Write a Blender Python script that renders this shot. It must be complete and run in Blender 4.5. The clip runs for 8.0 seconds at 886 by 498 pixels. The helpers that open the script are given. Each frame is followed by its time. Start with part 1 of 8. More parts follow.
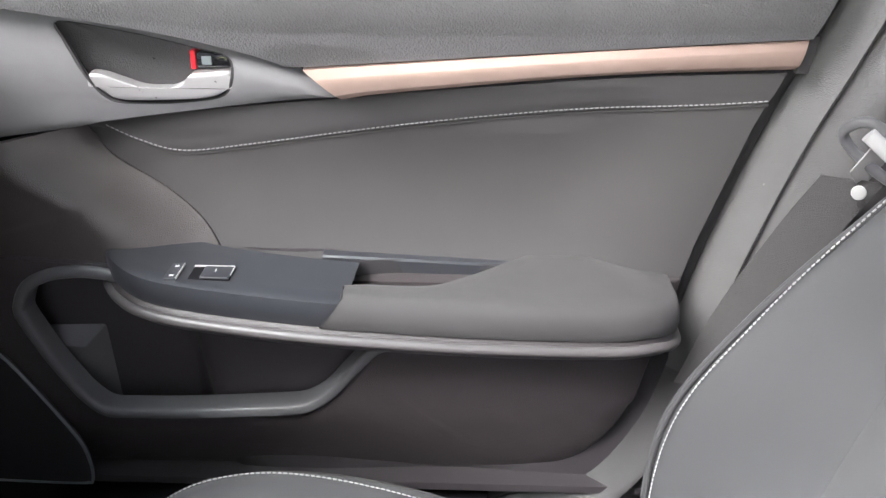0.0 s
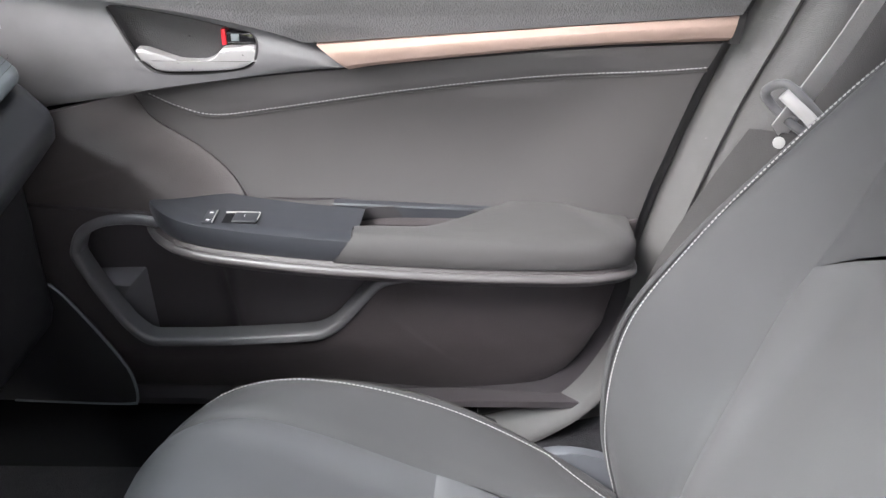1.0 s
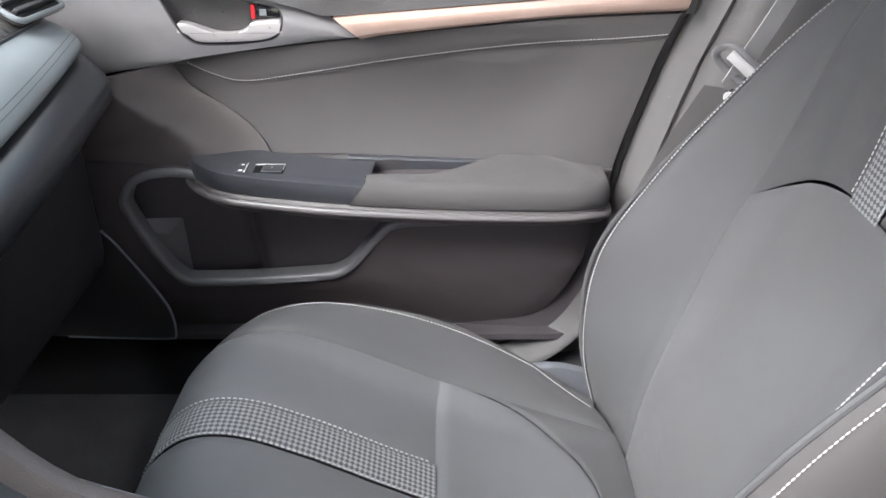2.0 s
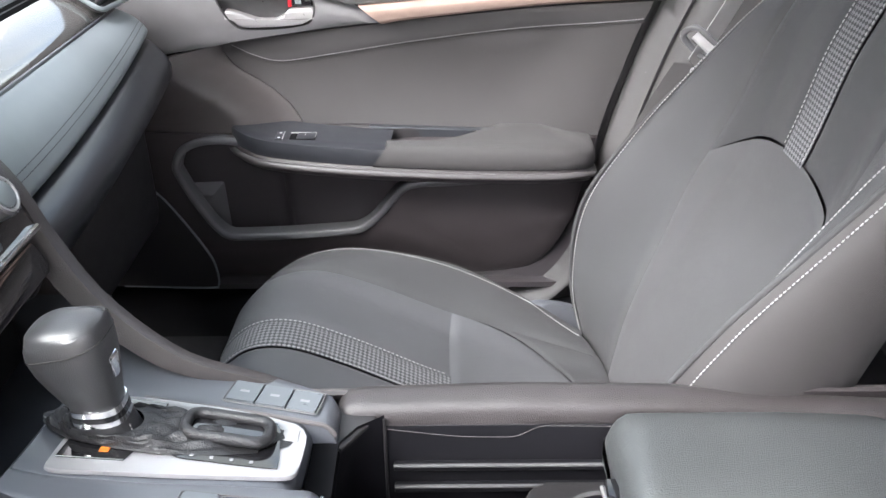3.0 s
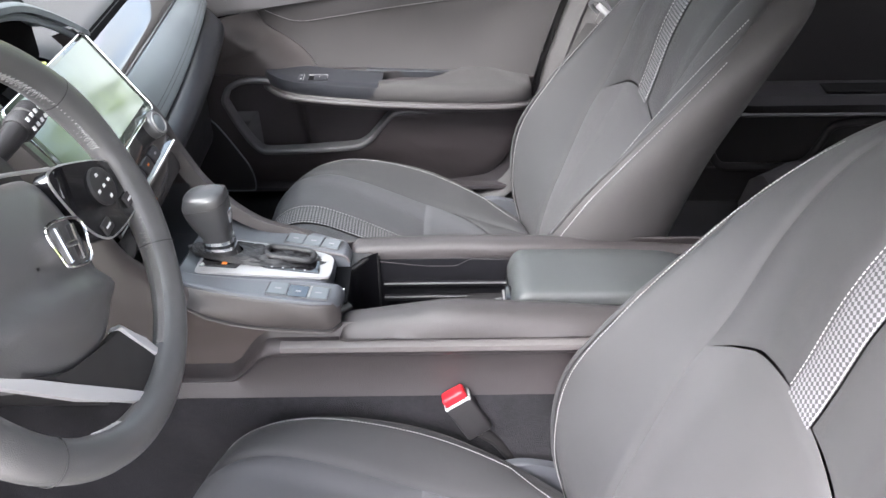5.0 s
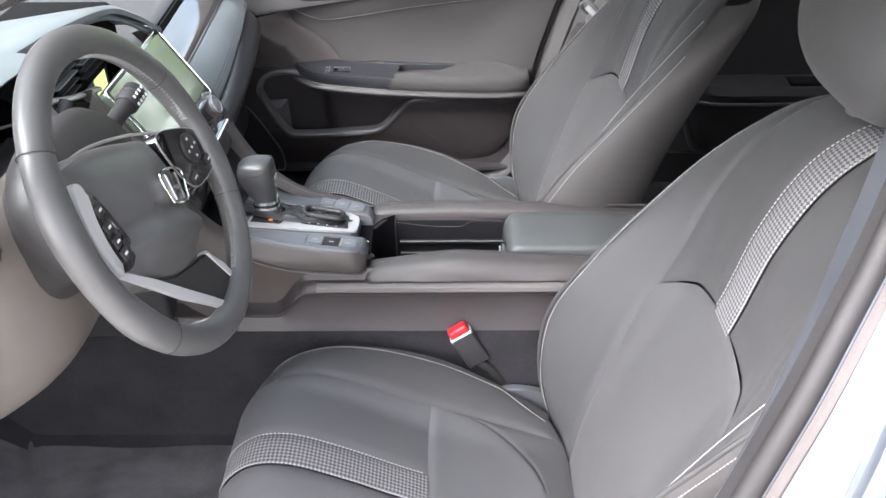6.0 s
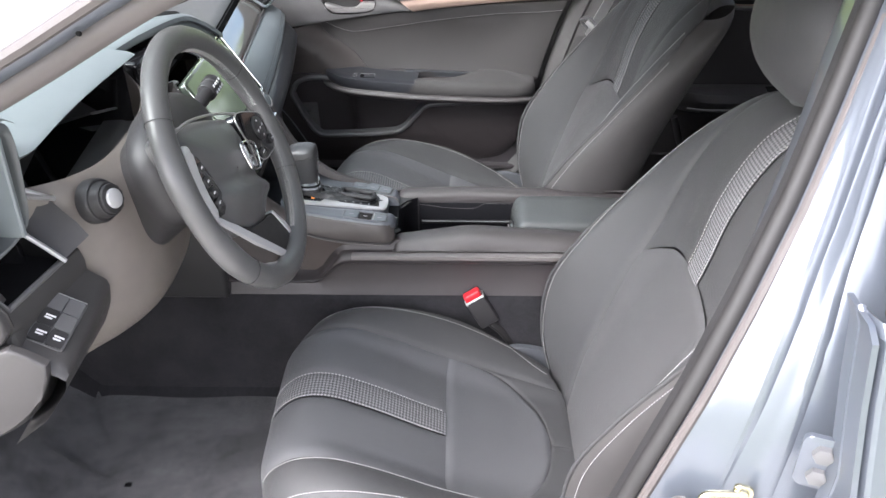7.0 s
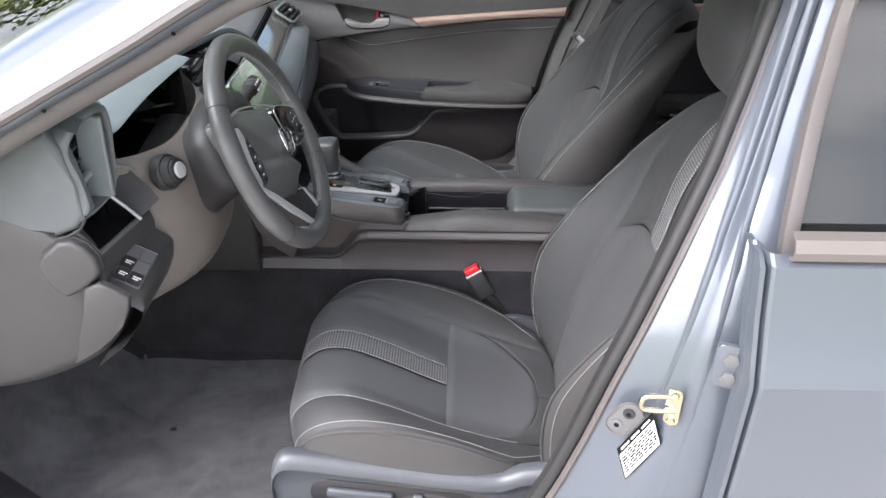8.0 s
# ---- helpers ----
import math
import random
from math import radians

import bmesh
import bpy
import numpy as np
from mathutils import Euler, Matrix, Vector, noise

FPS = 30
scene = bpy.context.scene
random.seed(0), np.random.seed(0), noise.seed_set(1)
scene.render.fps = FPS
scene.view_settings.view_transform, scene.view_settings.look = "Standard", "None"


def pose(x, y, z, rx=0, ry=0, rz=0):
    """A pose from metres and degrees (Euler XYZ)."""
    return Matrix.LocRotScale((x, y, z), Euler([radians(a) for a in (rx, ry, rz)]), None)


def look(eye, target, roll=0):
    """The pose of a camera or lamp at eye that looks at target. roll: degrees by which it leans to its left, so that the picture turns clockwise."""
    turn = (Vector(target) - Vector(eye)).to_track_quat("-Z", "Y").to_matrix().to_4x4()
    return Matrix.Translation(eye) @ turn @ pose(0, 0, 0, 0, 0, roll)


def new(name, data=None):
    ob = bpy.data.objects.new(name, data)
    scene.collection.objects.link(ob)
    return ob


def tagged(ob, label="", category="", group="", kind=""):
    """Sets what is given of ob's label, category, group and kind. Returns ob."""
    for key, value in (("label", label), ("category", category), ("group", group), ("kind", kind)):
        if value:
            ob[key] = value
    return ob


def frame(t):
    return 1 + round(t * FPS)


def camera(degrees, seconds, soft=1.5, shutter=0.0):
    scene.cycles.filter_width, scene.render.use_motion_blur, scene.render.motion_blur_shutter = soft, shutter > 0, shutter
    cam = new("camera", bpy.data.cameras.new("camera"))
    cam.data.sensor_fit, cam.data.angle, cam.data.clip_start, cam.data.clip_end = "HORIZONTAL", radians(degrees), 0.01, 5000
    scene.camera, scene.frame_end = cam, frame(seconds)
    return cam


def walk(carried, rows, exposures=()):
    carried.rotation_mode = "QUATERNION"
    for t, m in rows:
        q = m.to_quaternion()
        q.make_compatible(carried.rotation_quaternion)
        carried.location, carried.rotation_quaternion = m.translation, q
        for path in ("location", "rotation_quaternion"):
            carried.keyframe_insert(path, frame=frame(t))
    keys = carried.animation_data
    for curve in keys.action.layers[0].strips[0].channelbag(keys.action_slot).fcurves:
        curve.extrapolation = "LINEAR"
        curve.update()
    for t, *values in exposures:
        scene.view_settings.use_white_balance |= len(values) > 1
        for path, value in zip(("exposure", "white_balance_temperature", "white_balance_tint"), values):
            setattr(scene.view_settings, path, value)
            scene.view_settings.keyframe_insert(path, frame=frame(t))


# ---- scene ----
cam = camera(56.1, 8.0)
PATH = [
    (0, (-0.066, -0.023, 1.055), (-0.093, 1.77, 0.171), 0.8),
    (0.5, (-0.07, -0.093, 1.064), (-0.094, 1.696, 0.17), 0.7),
    (1, (-0.063, -0.173, 1.094), (-0.074, 1.592, 0.154), 0.4),
    (1.5, (-0.059, -0.254, 1.103), (-0.071, 1.506, 0.152), -0.0),
    (3, (-0.087, -0.527, 1.152), (-0.082, 1.218, 0.175), -0.3),
    (3.5, (-0.089, -0.636, 1.193), (-0.076, 1.098, 0.197), -0.1),
    (4, (-0.073, -0.746, 1.259), (-0.04, 0.95, 0.199), 0.6),
    (4.5, (-0.051, -0.863, 1.319), (-0.026, 0.796, 0.202), 0.0),
    (6, (-0.044, -1.219, 1.465), (-0.056, 0.425, 0.325), -0.5),
    (6.5, (-0.06, -1.334, 1.491), (-0.076, 0.319, 0.366), -0.1),
    (7, (-0.069, -1.454, 1.526), (-0.089, 0.215, 0.424), 0.0),
    (7.5, (-0.05, -1.573, 1.561), (-0.086, 0.109, 0.479), 0.0),
    (8, (-0.048, -1.707, 1.589), (-0.096, -0.013, 0.527), -0.1),
]
walk(cam, [(t, look(eye, target, roll)) for t, eye, target, roll in PATH], [(0.0, 2.45, 6200, 16), (5.0, 2.42, 6200, 18), (6.0, 2.20, 6200, 17), (7.0, 1.86, 6150, 16), (8.0, 1.38, 6150, 15)])

# ---------------------------------------------------------------- light
world = bpy.data.worlds.new("sky")
scene.world = world
world.use_nodes = True
wn = world.node_tree
sky = wn.nodes.new("ShaderNodeTexSky")
sky.sky_type, sky.sun_disc = "NISHITA", False
sky.sun_elevation, sky.sun_rotation = radians(45), radians(230)
sky.air_density, sky.dust_density, sky.ozone_density = 1.0, 3.0, 1.0
# broken cloud: patches where the sky turns white and brighter
grey = wn.nodes.new("ShaderNodeRGBToBW")
wn.links.new(sky.outputs[0], grey.inputs[0])
lift = wn.nodes.new("ShaderNodeVectorMath")
lift.operation = "SCALE"
lift.inputs[0].default_value = (1.0, 0.985, 0.96)
bright = wn.nodes.new("ShaderNodeMath")
bright.operation = "MULTIPLY"
bright.inputs[1].default_value = 2.55
wn.links.new(grey.outputs[0], bright.inputs[0])
wn.links.new(bright.outputs[0], lift.inputs["Scale"])
wtc = wn.nodes.new("ShaderNodeTexCoord")
cloud = wn.nodes.new("ShaderNodeTexNoise")
cloud.inputs["Scale"].default_value, cloud.inputs["Detail"].default_value = 2.6, 7.0
wn.links.new(wtc.outputs["Generated"], cloud.inputs["Vector"])
cover = wn.nodes.new("ShaderNodeMapRange")
cover.inputs["From Min"].default_value, cover.inputs["From Max"].default_value = 0.36, 0.56
wn.links.new(cloud.outputs["Fac"], cover.inputs["Value"])
skymix = wn.nodes.new("ShaderNodeMix")
skymix.data_type = "RGBA"
wn.links.new(cover.outputs[0], skymix.inputs[0])
wn.links.new(sky.outputs[0], skymix.inputs[6])
wn.links.new(lift.outputs[0], skymix.inputs[7])
wn.links.new(skymix.outputs[2], wn.nodes["Background"].inputs[0])
wn.nodes["Background"].inputs[1].default_value = 0.15
sun_data = bpy.data.lights.new("sun", "SUN")
sun_data.energy, sun_data.angle, sun_data.color = 1.15, radians(30), (1.0, 0.96, 0.9)
sun = new("sun", sun_data)
SUN_EL, SUN_AZ = radians(45), radians(230)
sun.matrix_world = look((0, 0, 0), (-math.sin(SUN_AZ) * math.cos(SUN_EL), -math.cos(SUN_AZ) * math.cos(SUN_EL), -math.sin(SUN_EL)))
sun.location = (0, -4, 8)


# ---------------------------------------------------------------- materials
def material(name, color, rough=0.6, metal=0.0, grain=0.0, grain_scale=400.0, vary=0.12, vary_scale=9.0,
             color2=None, coat=0.0, sheen=0.0, spec=0.5, rough_vary=0.08, mottle=60.0):
    """Base colour with two scales of variation, fine bump and uneven gloss, at real-world size."""
    m = bpy.data.materials.new(name)
    m.use_nodes = True
    nt = m.node_tree
    N, L = nt.nodes, nt.links
    b = N["Principled BSDF"]
    tc = N.new("ShaderNodeTexCoord")
    geo = N.new("ShaderNodeNewGeometry")
    big = N.new("ShaderNodeTexNoise")
    big.inputs["Scale"].default_value, big.inputs["Detail"].default_value = vary_scale, 5.0
    fine = N.new("ShaderNodeTexNoise")
    fine.inputs["Scale"].default_value, fine.inputs["Detail"].default_value = mottle, 4.0
    L.new(geo.outputs["Position"], big.inputs["Vector"])
    L.new(geo.outputs["Position"], fine.inputs["Vector"])
    add = N.new("ShaderNodeMath")
    add.operation = "MULTIPLY_ADD"
    add.inputs[1].default_value = 0.45
    L.new(fine.outputs["Fac"], add.inputs[0])
    L.new(big.outputs["Fac"], add.inputs[2])
    ramp = N.new("ShaderNodeMapRange")
    ramp.inputs["From Min"].default_value, ramp.inputs["From Max"].default_value = 0.45, 1.0
    L.new(add.outputs[0], ramp.inputs["Value"])
    mix = N.new("ShaderNodeMix")
    mix.data_type = "RGBA"
    c2 = color2 or color
    mix.inputs[6].default_value = (*[max(0, c * (1 - vary)) for c in color], 1)
    mix.inputs[7].default_value = (*[min(1, c * (1 + vary)) for c in c2], 1)
    L.new(ramp.outputs[0], mix.inputs[0])
    L.new(mix.outputs[2], b.inputs["Base Color"])
    rr = N.new("ShaderNodeMapRange")
    rr.inputs["To Min"].default_value, rr.inputs["To Max"].default_value = max(0.02, rough - rough_vary), min(1, rough + rough_vary)
    L.new(fine.outputs["Fac"], rr.inputs["Value"])
    L.new(rr.outputs[0], b.inputs["Roughness"])
    b.inputs["Metallic"].default_value = metal
    b.inputs["Specular IOR Level"].default_value = spec
    b.inputs["Coat Weight"].default_value = coat
    b.inputs["Coat Roughness"].default_value = 0.06
    b.inputs["Sheen Weight"].default_value = sheen
    b.inputs["Sheen Roughness"].default_value = 0.5
    if grain:
        g = N.new("ShaderNodeTexVoronoi")
        g.inputs["Scale"].default_value = grain_scale
        L.new(geo.outputs["Position"], g.inputs["Vector"])
        bump = N.new("ShaderNodeBump")
        bump.inputs["Strength"].default_value, bump.inputs["Distance"].default_value = grain, 0.0012
        L.new(g.outputs["Distance"], bump.inputs["Height"])
        L.new(bump.outputs[0], b.inputs["Normal"])
    m.diffuse_color = (*color, 1)
    return m


def weave(name, dark, light, scale, amount, rough=0.58):
    """Woven cloth: two crossed wave patterns give threads in colour and relief."""
    m = material(name, dark, rough, vary=0.1, sheen=0.05, spec=0.45)
    nt = m.node_tree
    N, L = nt.nodes, nt.links
    b = N["Principled BSDF"]
    tc = N.new("ShaderNodeTexCoord")
    waves = []
    for axis in ("X", "Y"):
        w = N.new("ShaderNodeTexWave")
        w.wave_type, w.bands_direction = "BANDS", axis
        w.inputs["Scale"].default_value = scale
        w.inputs["Distortion"].default_value = 0.4
        L.new(tc.outputs["UV"], w.inputs["Vector"])
        waves.append(w)
    mul = N.new("ShaderNodeMath")
    mul.operation = "MULTIPLY"
    L.new(waves[0].outputs["Fac"], mul.inputs[0])
    L.new(waves[1].outputs["Fac"], mul.inputs[1])
    old = b.inputs["Base Color"].links[0].from_socket
    mix = N.new("ShaderNodeMix")
    mix.data_type = "RGBA"
    fac = N.new("ShaderNodeMath")
    fac.operation = "MULTIPLY"
    fac.inputs[1].default_value = amount
    L.new(mul.outputs[0], fac.inputs[0])
    L.new(fac.outputs[0], mix.inputs[0])
    L.new(old, mix.inputs[6])
    mix.inputs[7].default_value = (*light, 1)
    L.new(mix.outputs[2], b.inputs["Base Color"])
    bump = N.new("ShaderNodeBump")
    bump.inputs["Strength"].default_value, bump.inputs["Distance"].default_value = 0.25, 0.0006
    L.new(mul.outputs[0], bump.inputs["Height"])
    L.new(bump.outputs[0], b.inputs["Normal"])
    return m


def checked(name, dark, light):
    """Band cloth: small pale lozenges in rows on a dark ground."""
    m = material(name, dark, 0.85, vary=0.1, sheen=0.05, spec=0.25)
    nt = m.node_tree
    N, L = nt.nodes, nt.links
    b = N["Principled BSDF"]
    tc = N.new("ShaderNodeTexCoord")
    rot = N.new("ShaderNodeMapping")
    rot.inputs["Rotation"].default_value = (0, 0, radians(45))
    rot.inputs["Location"].default_value = (0.3137, 0.7119, 0.5)
    L.new(tc.outputs["UV"], rot.inputs["Vector"])
    ch = N.new("ShaderNodeTexChecker")
    ch.inputs["Scale"].default_value = 240
    ch.inputs["Color1"].default_value = (*light, 1)
    L.new(rot.outputs[0], ch.inputs["Vector"])
    old = b.inputs["Base Color"].links[0].from_socket
    L.new(old, ch.inputs["Color2"])
    L.new(ch.outputs["Color"], b.inputs["Base Color"])
    bump = N.new("ShaderNodeBump")
    bump.inputs["Strength"].default_value, bump.inputs["Distance"].default_value = 0.3, 0.001
    L.new(ch.outputs["Fac"], bump.inputs["Height"])
    L.new(bump.outputs[0], b.inputs["Normal"])
    return m


def glass(name, tint):
    """Thin window glass: straight through, with mirror gloss growing to grazing angles."""
    m = bpy.data.materials.new(name)
    m.use_nodes = True
    nt = m.node_tree
    N, L = nt.nodes, nt.links
    N.remove(N["Principled BSDF"])
    clear = N.new("ShaderNodeBsdfTransparent")
    clear.inputs[0].default_value = (*tint, 1)
    gloss = N.new("ShaderNodeBsdfGlossy")
    gloss.inputs["Roughness"].default_value = 0.01
    fres = N.new("ShaderNodeFresnel")
    fres.inputs["IOR"].default_value = 1.5
    mix = N.new("ShaderNodeMixShader")
    L.new(fres.outputs[0], mix.inputs[0])
    L.new(clear.outputs[0], mix.inputs[1])
    L.new(gloss.outputs[0], mix.inputs[2])
    L.new(mix.outputs[0], N["Material Output"].inputs[0])
    return m


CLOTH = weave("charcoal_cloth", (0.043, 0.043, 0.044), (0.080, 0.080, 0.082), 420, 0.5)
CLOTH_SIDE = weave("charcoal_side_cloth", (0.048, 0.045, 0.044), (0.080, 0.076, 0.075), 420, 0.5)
# seat cloth lightened and blued for the sky light falling on the cushion tops
LIT_CUSHION_CLOTH = weave("lit_cushion_cloth", (0.078, 0.079, 0.083), (0.132, 0.133, 0.139), 520, 0.5)
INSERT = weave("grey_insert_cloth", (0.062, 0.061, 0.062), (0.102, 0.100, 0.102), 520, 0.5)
BAND = checked("checked_band_cloth", (0.062, 0.062, 0.064), (0.19, 0.19, 0.195))
DOOR_CLOTH = weave("door_cloth", (0.048, 0.046, 0.045), (0.078, 0.075, 0.073), 420, 0.4, 0.75)
PLASTIC = material("black_grained_plastic", (0.028, 0.027, 0.028), 0.44, grain=0.22, grain_scale=900, spec=0.45)
SOFT = material("soft_grained_vinyl", (0.085, 0.084, 0.084), 0.46, grain=0.5, grain_scale=520, spec=0.5)
GREYPLASTIC = material("grey_plastic", (0.110, 0.110, 0.112), 0.36, grain=0.1, grain_scale=1100)
TRIMGREY = material("grey_pillar_plastic", (0.115, 0.113, 0.111), 0.26, grain=0.28, grain_scale=800, vary=0.05, rough_vary=0.03, spec=0.7)
HANDLEGREY = material("handle_panel_grey", (0.150, 0.149, 0.150), 0.36, grain=0.1, grain_scale=1100)
SEALBROWN = material("brown_grey_rubber", (0.088, 0.078, 0.075), 0.5, grain=0.1, grain_scale=800)
SHIELD = material("dark_satin_shield", (0.075, 0.079, 0.088), 0.38, grain=0.08, grain_scale=1000)
BRONZE = material("satin_bronze_moulding", (0.20, 0.175, 0.16), 0.28, metal=0.5, vary=0.03, rough_vary=0.01)
RIMLEATHER = material("grey_black_leather", (0.088, 0.088, 0.088), 0.32, grain=0.16, grain_scale=1000, spec=0.55)
DARKSATIN = material("blue_black_plastic", (0.0245, 0.0265, 0.0306), 0.32, grain=0.06, grain_scale=1200, spec=0.6)
TANPLASTIC = material("warm_column_plastic", (0.150, 0.133, 0.120), 0.36, grain=0.2, grain_scale=900)
LOWPLASTIC = material("dark_lower_plastic", (0.0423, 0.0368, 0.0377), 0.42, grain=0.3, grain_scale=800, spec=0.5)
POCKETRIM = material("pocket_rim_plastic", (0.110, 0.110, 0.114), 0.32, grain=0.12, grain_scale=1000, spec=0.6)
POCKETDARK = material("pocket_inner_plastic", (0.044, 0.040, 0.043), 0.46, grain=0.15, grain_scale=900, spec=0.5)
BROWNPLASTIC = material("warm_dark_plastic", (0.0568, 0.0499, 0.0482), 0.38, grain=0.25, grain_scale=850, spec=0.5)
SATIN = material("satin_grey_plastic", (0.170, 0.194, 0.202), 0.38, grain=0.06, grain_scale=1200, spec=0.6)
GATESILVER = material("bright_gate_plate", (0.425, 0.425, 0.4292), 0.34, metal=0.3, vary=0.01, rough_vary=0.01)
SKIRTGREY = material("warm_grey_skirt", (0.050, 0.048, 0.048), 0.42, grain=0.2, grain_scale=900, spec=0.45)
GLOSSTRIM = material("glossy_dash_trim", (0.085, 0.082, 0.075), 0.10, vary=0.1, rough_vary=0.03, coat=0.7, spec=0.6)
PAINTSILVER = material("painted_silver_trim", (0.52, 0.52, 0.525), 0.30, metal=0.2, vary=0.008, rough_vary=0.005, spec=0.6)
SILVER = material("satin_silver", (0.38, 0.375, 0.37), 0.30, metal=0.55, vary=0.05)
# pillar plastic darkened and dulled, so the foot's shade is in the colour
SHADEDFOOT = material("shaded_foot_plastic", (0.062, 0.060, 0.060), 0.46, grain=0.3, grain_scale=800, spec=0.3)
RECESSGREY = material("dark_recess_plastic", (0.062, 0.061, 0.061), 0.5, grain=0.4, grain_scale=700, spec=0.4)
SHIFTGREY = material("shift_panel_grey", (0.108, 0.116, 0.130), 0.32, grain=0.05, grain_scale=1200, spec=0.55, vary=0.03, rough_vary=0.02)
SWITCHGREY = material("switch_grey", (0.135, 0.150, 0.163), 0.30, vary=0.03, spec=0.55)
STRIPGREY = material("satin_strip_grey", (0.125, 0.116, 0.114), 0.38, vary=0.05, spec=0.45)
STRIPDIM = material("satin_line_grey", (0.085, 0.08, 0.08), 0.34, vary=0.05, spec=0.5)
ENDGREY = material("dash_end_grey", (0.095, 0.104, 0.107), 0.40, grain=0.12, grain_scale=1000, spec=0.5)
WARMDARK = material("warm_recess_plastic", (0.075, 0.062, 0.058), 0.5, grain=0.2, grain_scale=900, spec=0.35)
# near-black with little gloss: the shade of hollows and gaps, put into the colour
DEEPSHADE = material("shade_black_plastic", (0.006, 0.006, 0.007), 0.8, spec=0.12)
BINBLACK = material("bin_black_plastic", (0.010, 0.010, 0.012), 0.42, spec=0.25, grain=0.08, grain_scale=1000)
LIDVINYL = material("blue_grey_leatherette", (0.058, 0.062, 0.062), 0.44, grain=0.3, grain_scale=750, spec=0.5)
CHROME = material("chrome", (0.8, 0.8, 0.8), 0.1, metal=1.0, vary=0.03, rough_vary=0.03)
GLOSS = material("piano_black", (0.008, 0.008, 0.009), 0.08, vary=0.1, rough_vary=0.03, coat=0.6)
LEATHER = material("black_leather", (0.024, 0.024, 0.025), 0.36, grain=0.35, grain_scale=700, spec=0.5)
RUBBER = material("black_rubber", (0.022, 0.021, 0.021), 0.65, grain=0.1, grain_scale=800)
CARPET = material("dark_carpet", (0.0232, 0.0224, 0.0249), 0.95, grain=0.9, grain_scale=650, vary=0.35, vary_scale=14, sheen=0.08, spec=0.08, mottle=120)
RAILSOFT = material("dark_rail_vinyl", (0.052, 0.047, 0.047), 0.42, grain=0.3, grain_scale=800)
MATCLOTH = material("floor_mat_pile", (0.078, 0.077, 0.082), 0.97, grain=0.9, grain_scale=700, vary=0.5, vary_scale=11, sheen=0.25, spec=0.1, mottle=45)
THREAD = material("pale_thread", (0.3444, 0.3403, 0.3362), 0.7, vary=0.08)
RED = material("red_plastic", (0.62, 0.02, 0.03), 0.32, vary=0.05)
WEBBING = material("grey_webbing", (0.42, 0.415, 0.405), 0.75, grain=0.6, grain_scale=900)
STEEL = material("plated_steel", (0.62, 0.58, 0.42), 0.25, metal=1.0, vary=0.15)
DIMMARK = material("grey_marking", (0.3, 0.3, 0.31), 0.5, vary=0.04)
PALEPLASTIC = material("pale_plastic", (0.42, 0.42, 0.41), 0.4, vary=0.05)
WHITE = material("white_marking", (0.75, 0.75, 0.75), 0.5, vary=0.04)
ORANGE = material("orange_marking", (0.8, 0.22, 0.03), 0.5, vary=0.04)
PAINT = material("blue_grey_paint", (0.118, 0.133, 0.157), 0.30, metal=0.45, vary=0.012, coat=1.0, rough_vary=0.004, mottle=4, vary_scale=2)
HEADLINER = material("pale_headliner", (0.42, 0.41, 0.39), 0.95, grain=0.4, grain_scale=900)
DARK = material("dark_void", (0.008, 0.008, 0.008), 0.9, spec=0.15)
GLASS = glass("window_glass", (0.9, 0.95, 0.93))
TINT = material("privacy_glass", (0.012, 0.013, 0.013), 0.02, vary=0.05, rough_vary=0.005, spec=0.5)
TINT.node_tree.nodes["Principled BSDF"].inputs["IOR"].default_value = 1.75
# grey-green base colours carry the greenery that the dark display reflects
SCREEN = material("display_glass_reflection", (0.105, 0.145, 0.092), 0.10, vary=0.06, rough_vary=0.02, coat=1.0, spec=0.6)
BEZEL = material("display_border_reflection", (0.085, 0.105, 0.085), 0.08, vary=0.06, rough_vary=0.02, coat=1.0, spec=0.6)


def copper_trim():
    """Brushed champagne trim: long fine streaks along its length."""
    m = material("brushed_copper_trim", (0.42, 0.305, 0.255), 0.42, metal=0.7, vary=0.05, color2=(0.47, 0.35, 0.295))
    nt = m.node_tree
    N, L = nt.nodes, nt.links
    b = N["Principled BSDF"]
    geo = N.new("ShaderNodeNewGeometry")
    mp = N.new("ShaderNodeMapping")
    mp.inputs["Scale"].default_value = (3, 60, 700)
    no = N.new("ShaderNodeTexNoise")
    no.inputs["Scale"].default_value = 1.0
    L.new(geo.outputs["Position"], mp.inputs["Vector"])
    L.new(mp.outputs[0], no.inputs["Vector"])
    bump = N.new("ShaderNodeBump")
    bump.inputs["Strength"].default_value, bump.inputs["Distance"].default_value = 0.1, 0.0004
    L.new(no.outputs["Fac"], bump.inputs["Height"])
    L.new(bump.outputs[0], b.inputs["Normal"])
    return m


COPPER = copper_trim()
CONCRETE = material("pale_concrete", (0.40, 0.38, 0.355), 0.85, grain=0.5, grain_scale=140, vary=0.12, vary_scale=0.9, mottle=14)
LEAVES = material("tree_leaves", (0.09, 0.13, 0.03), 0.6, vary=0.4, vary_scale=2, color2=(0.16, 0.20, 0.05), mottle=6)
GRASS = material("grass", (0.11, 0.15, 0.03), 0.9, grain=1.0, grain_scale=60, vary=0.4, vary_scale=1.2, color2=(0.17, 0.20, 0.05), mottle=12)


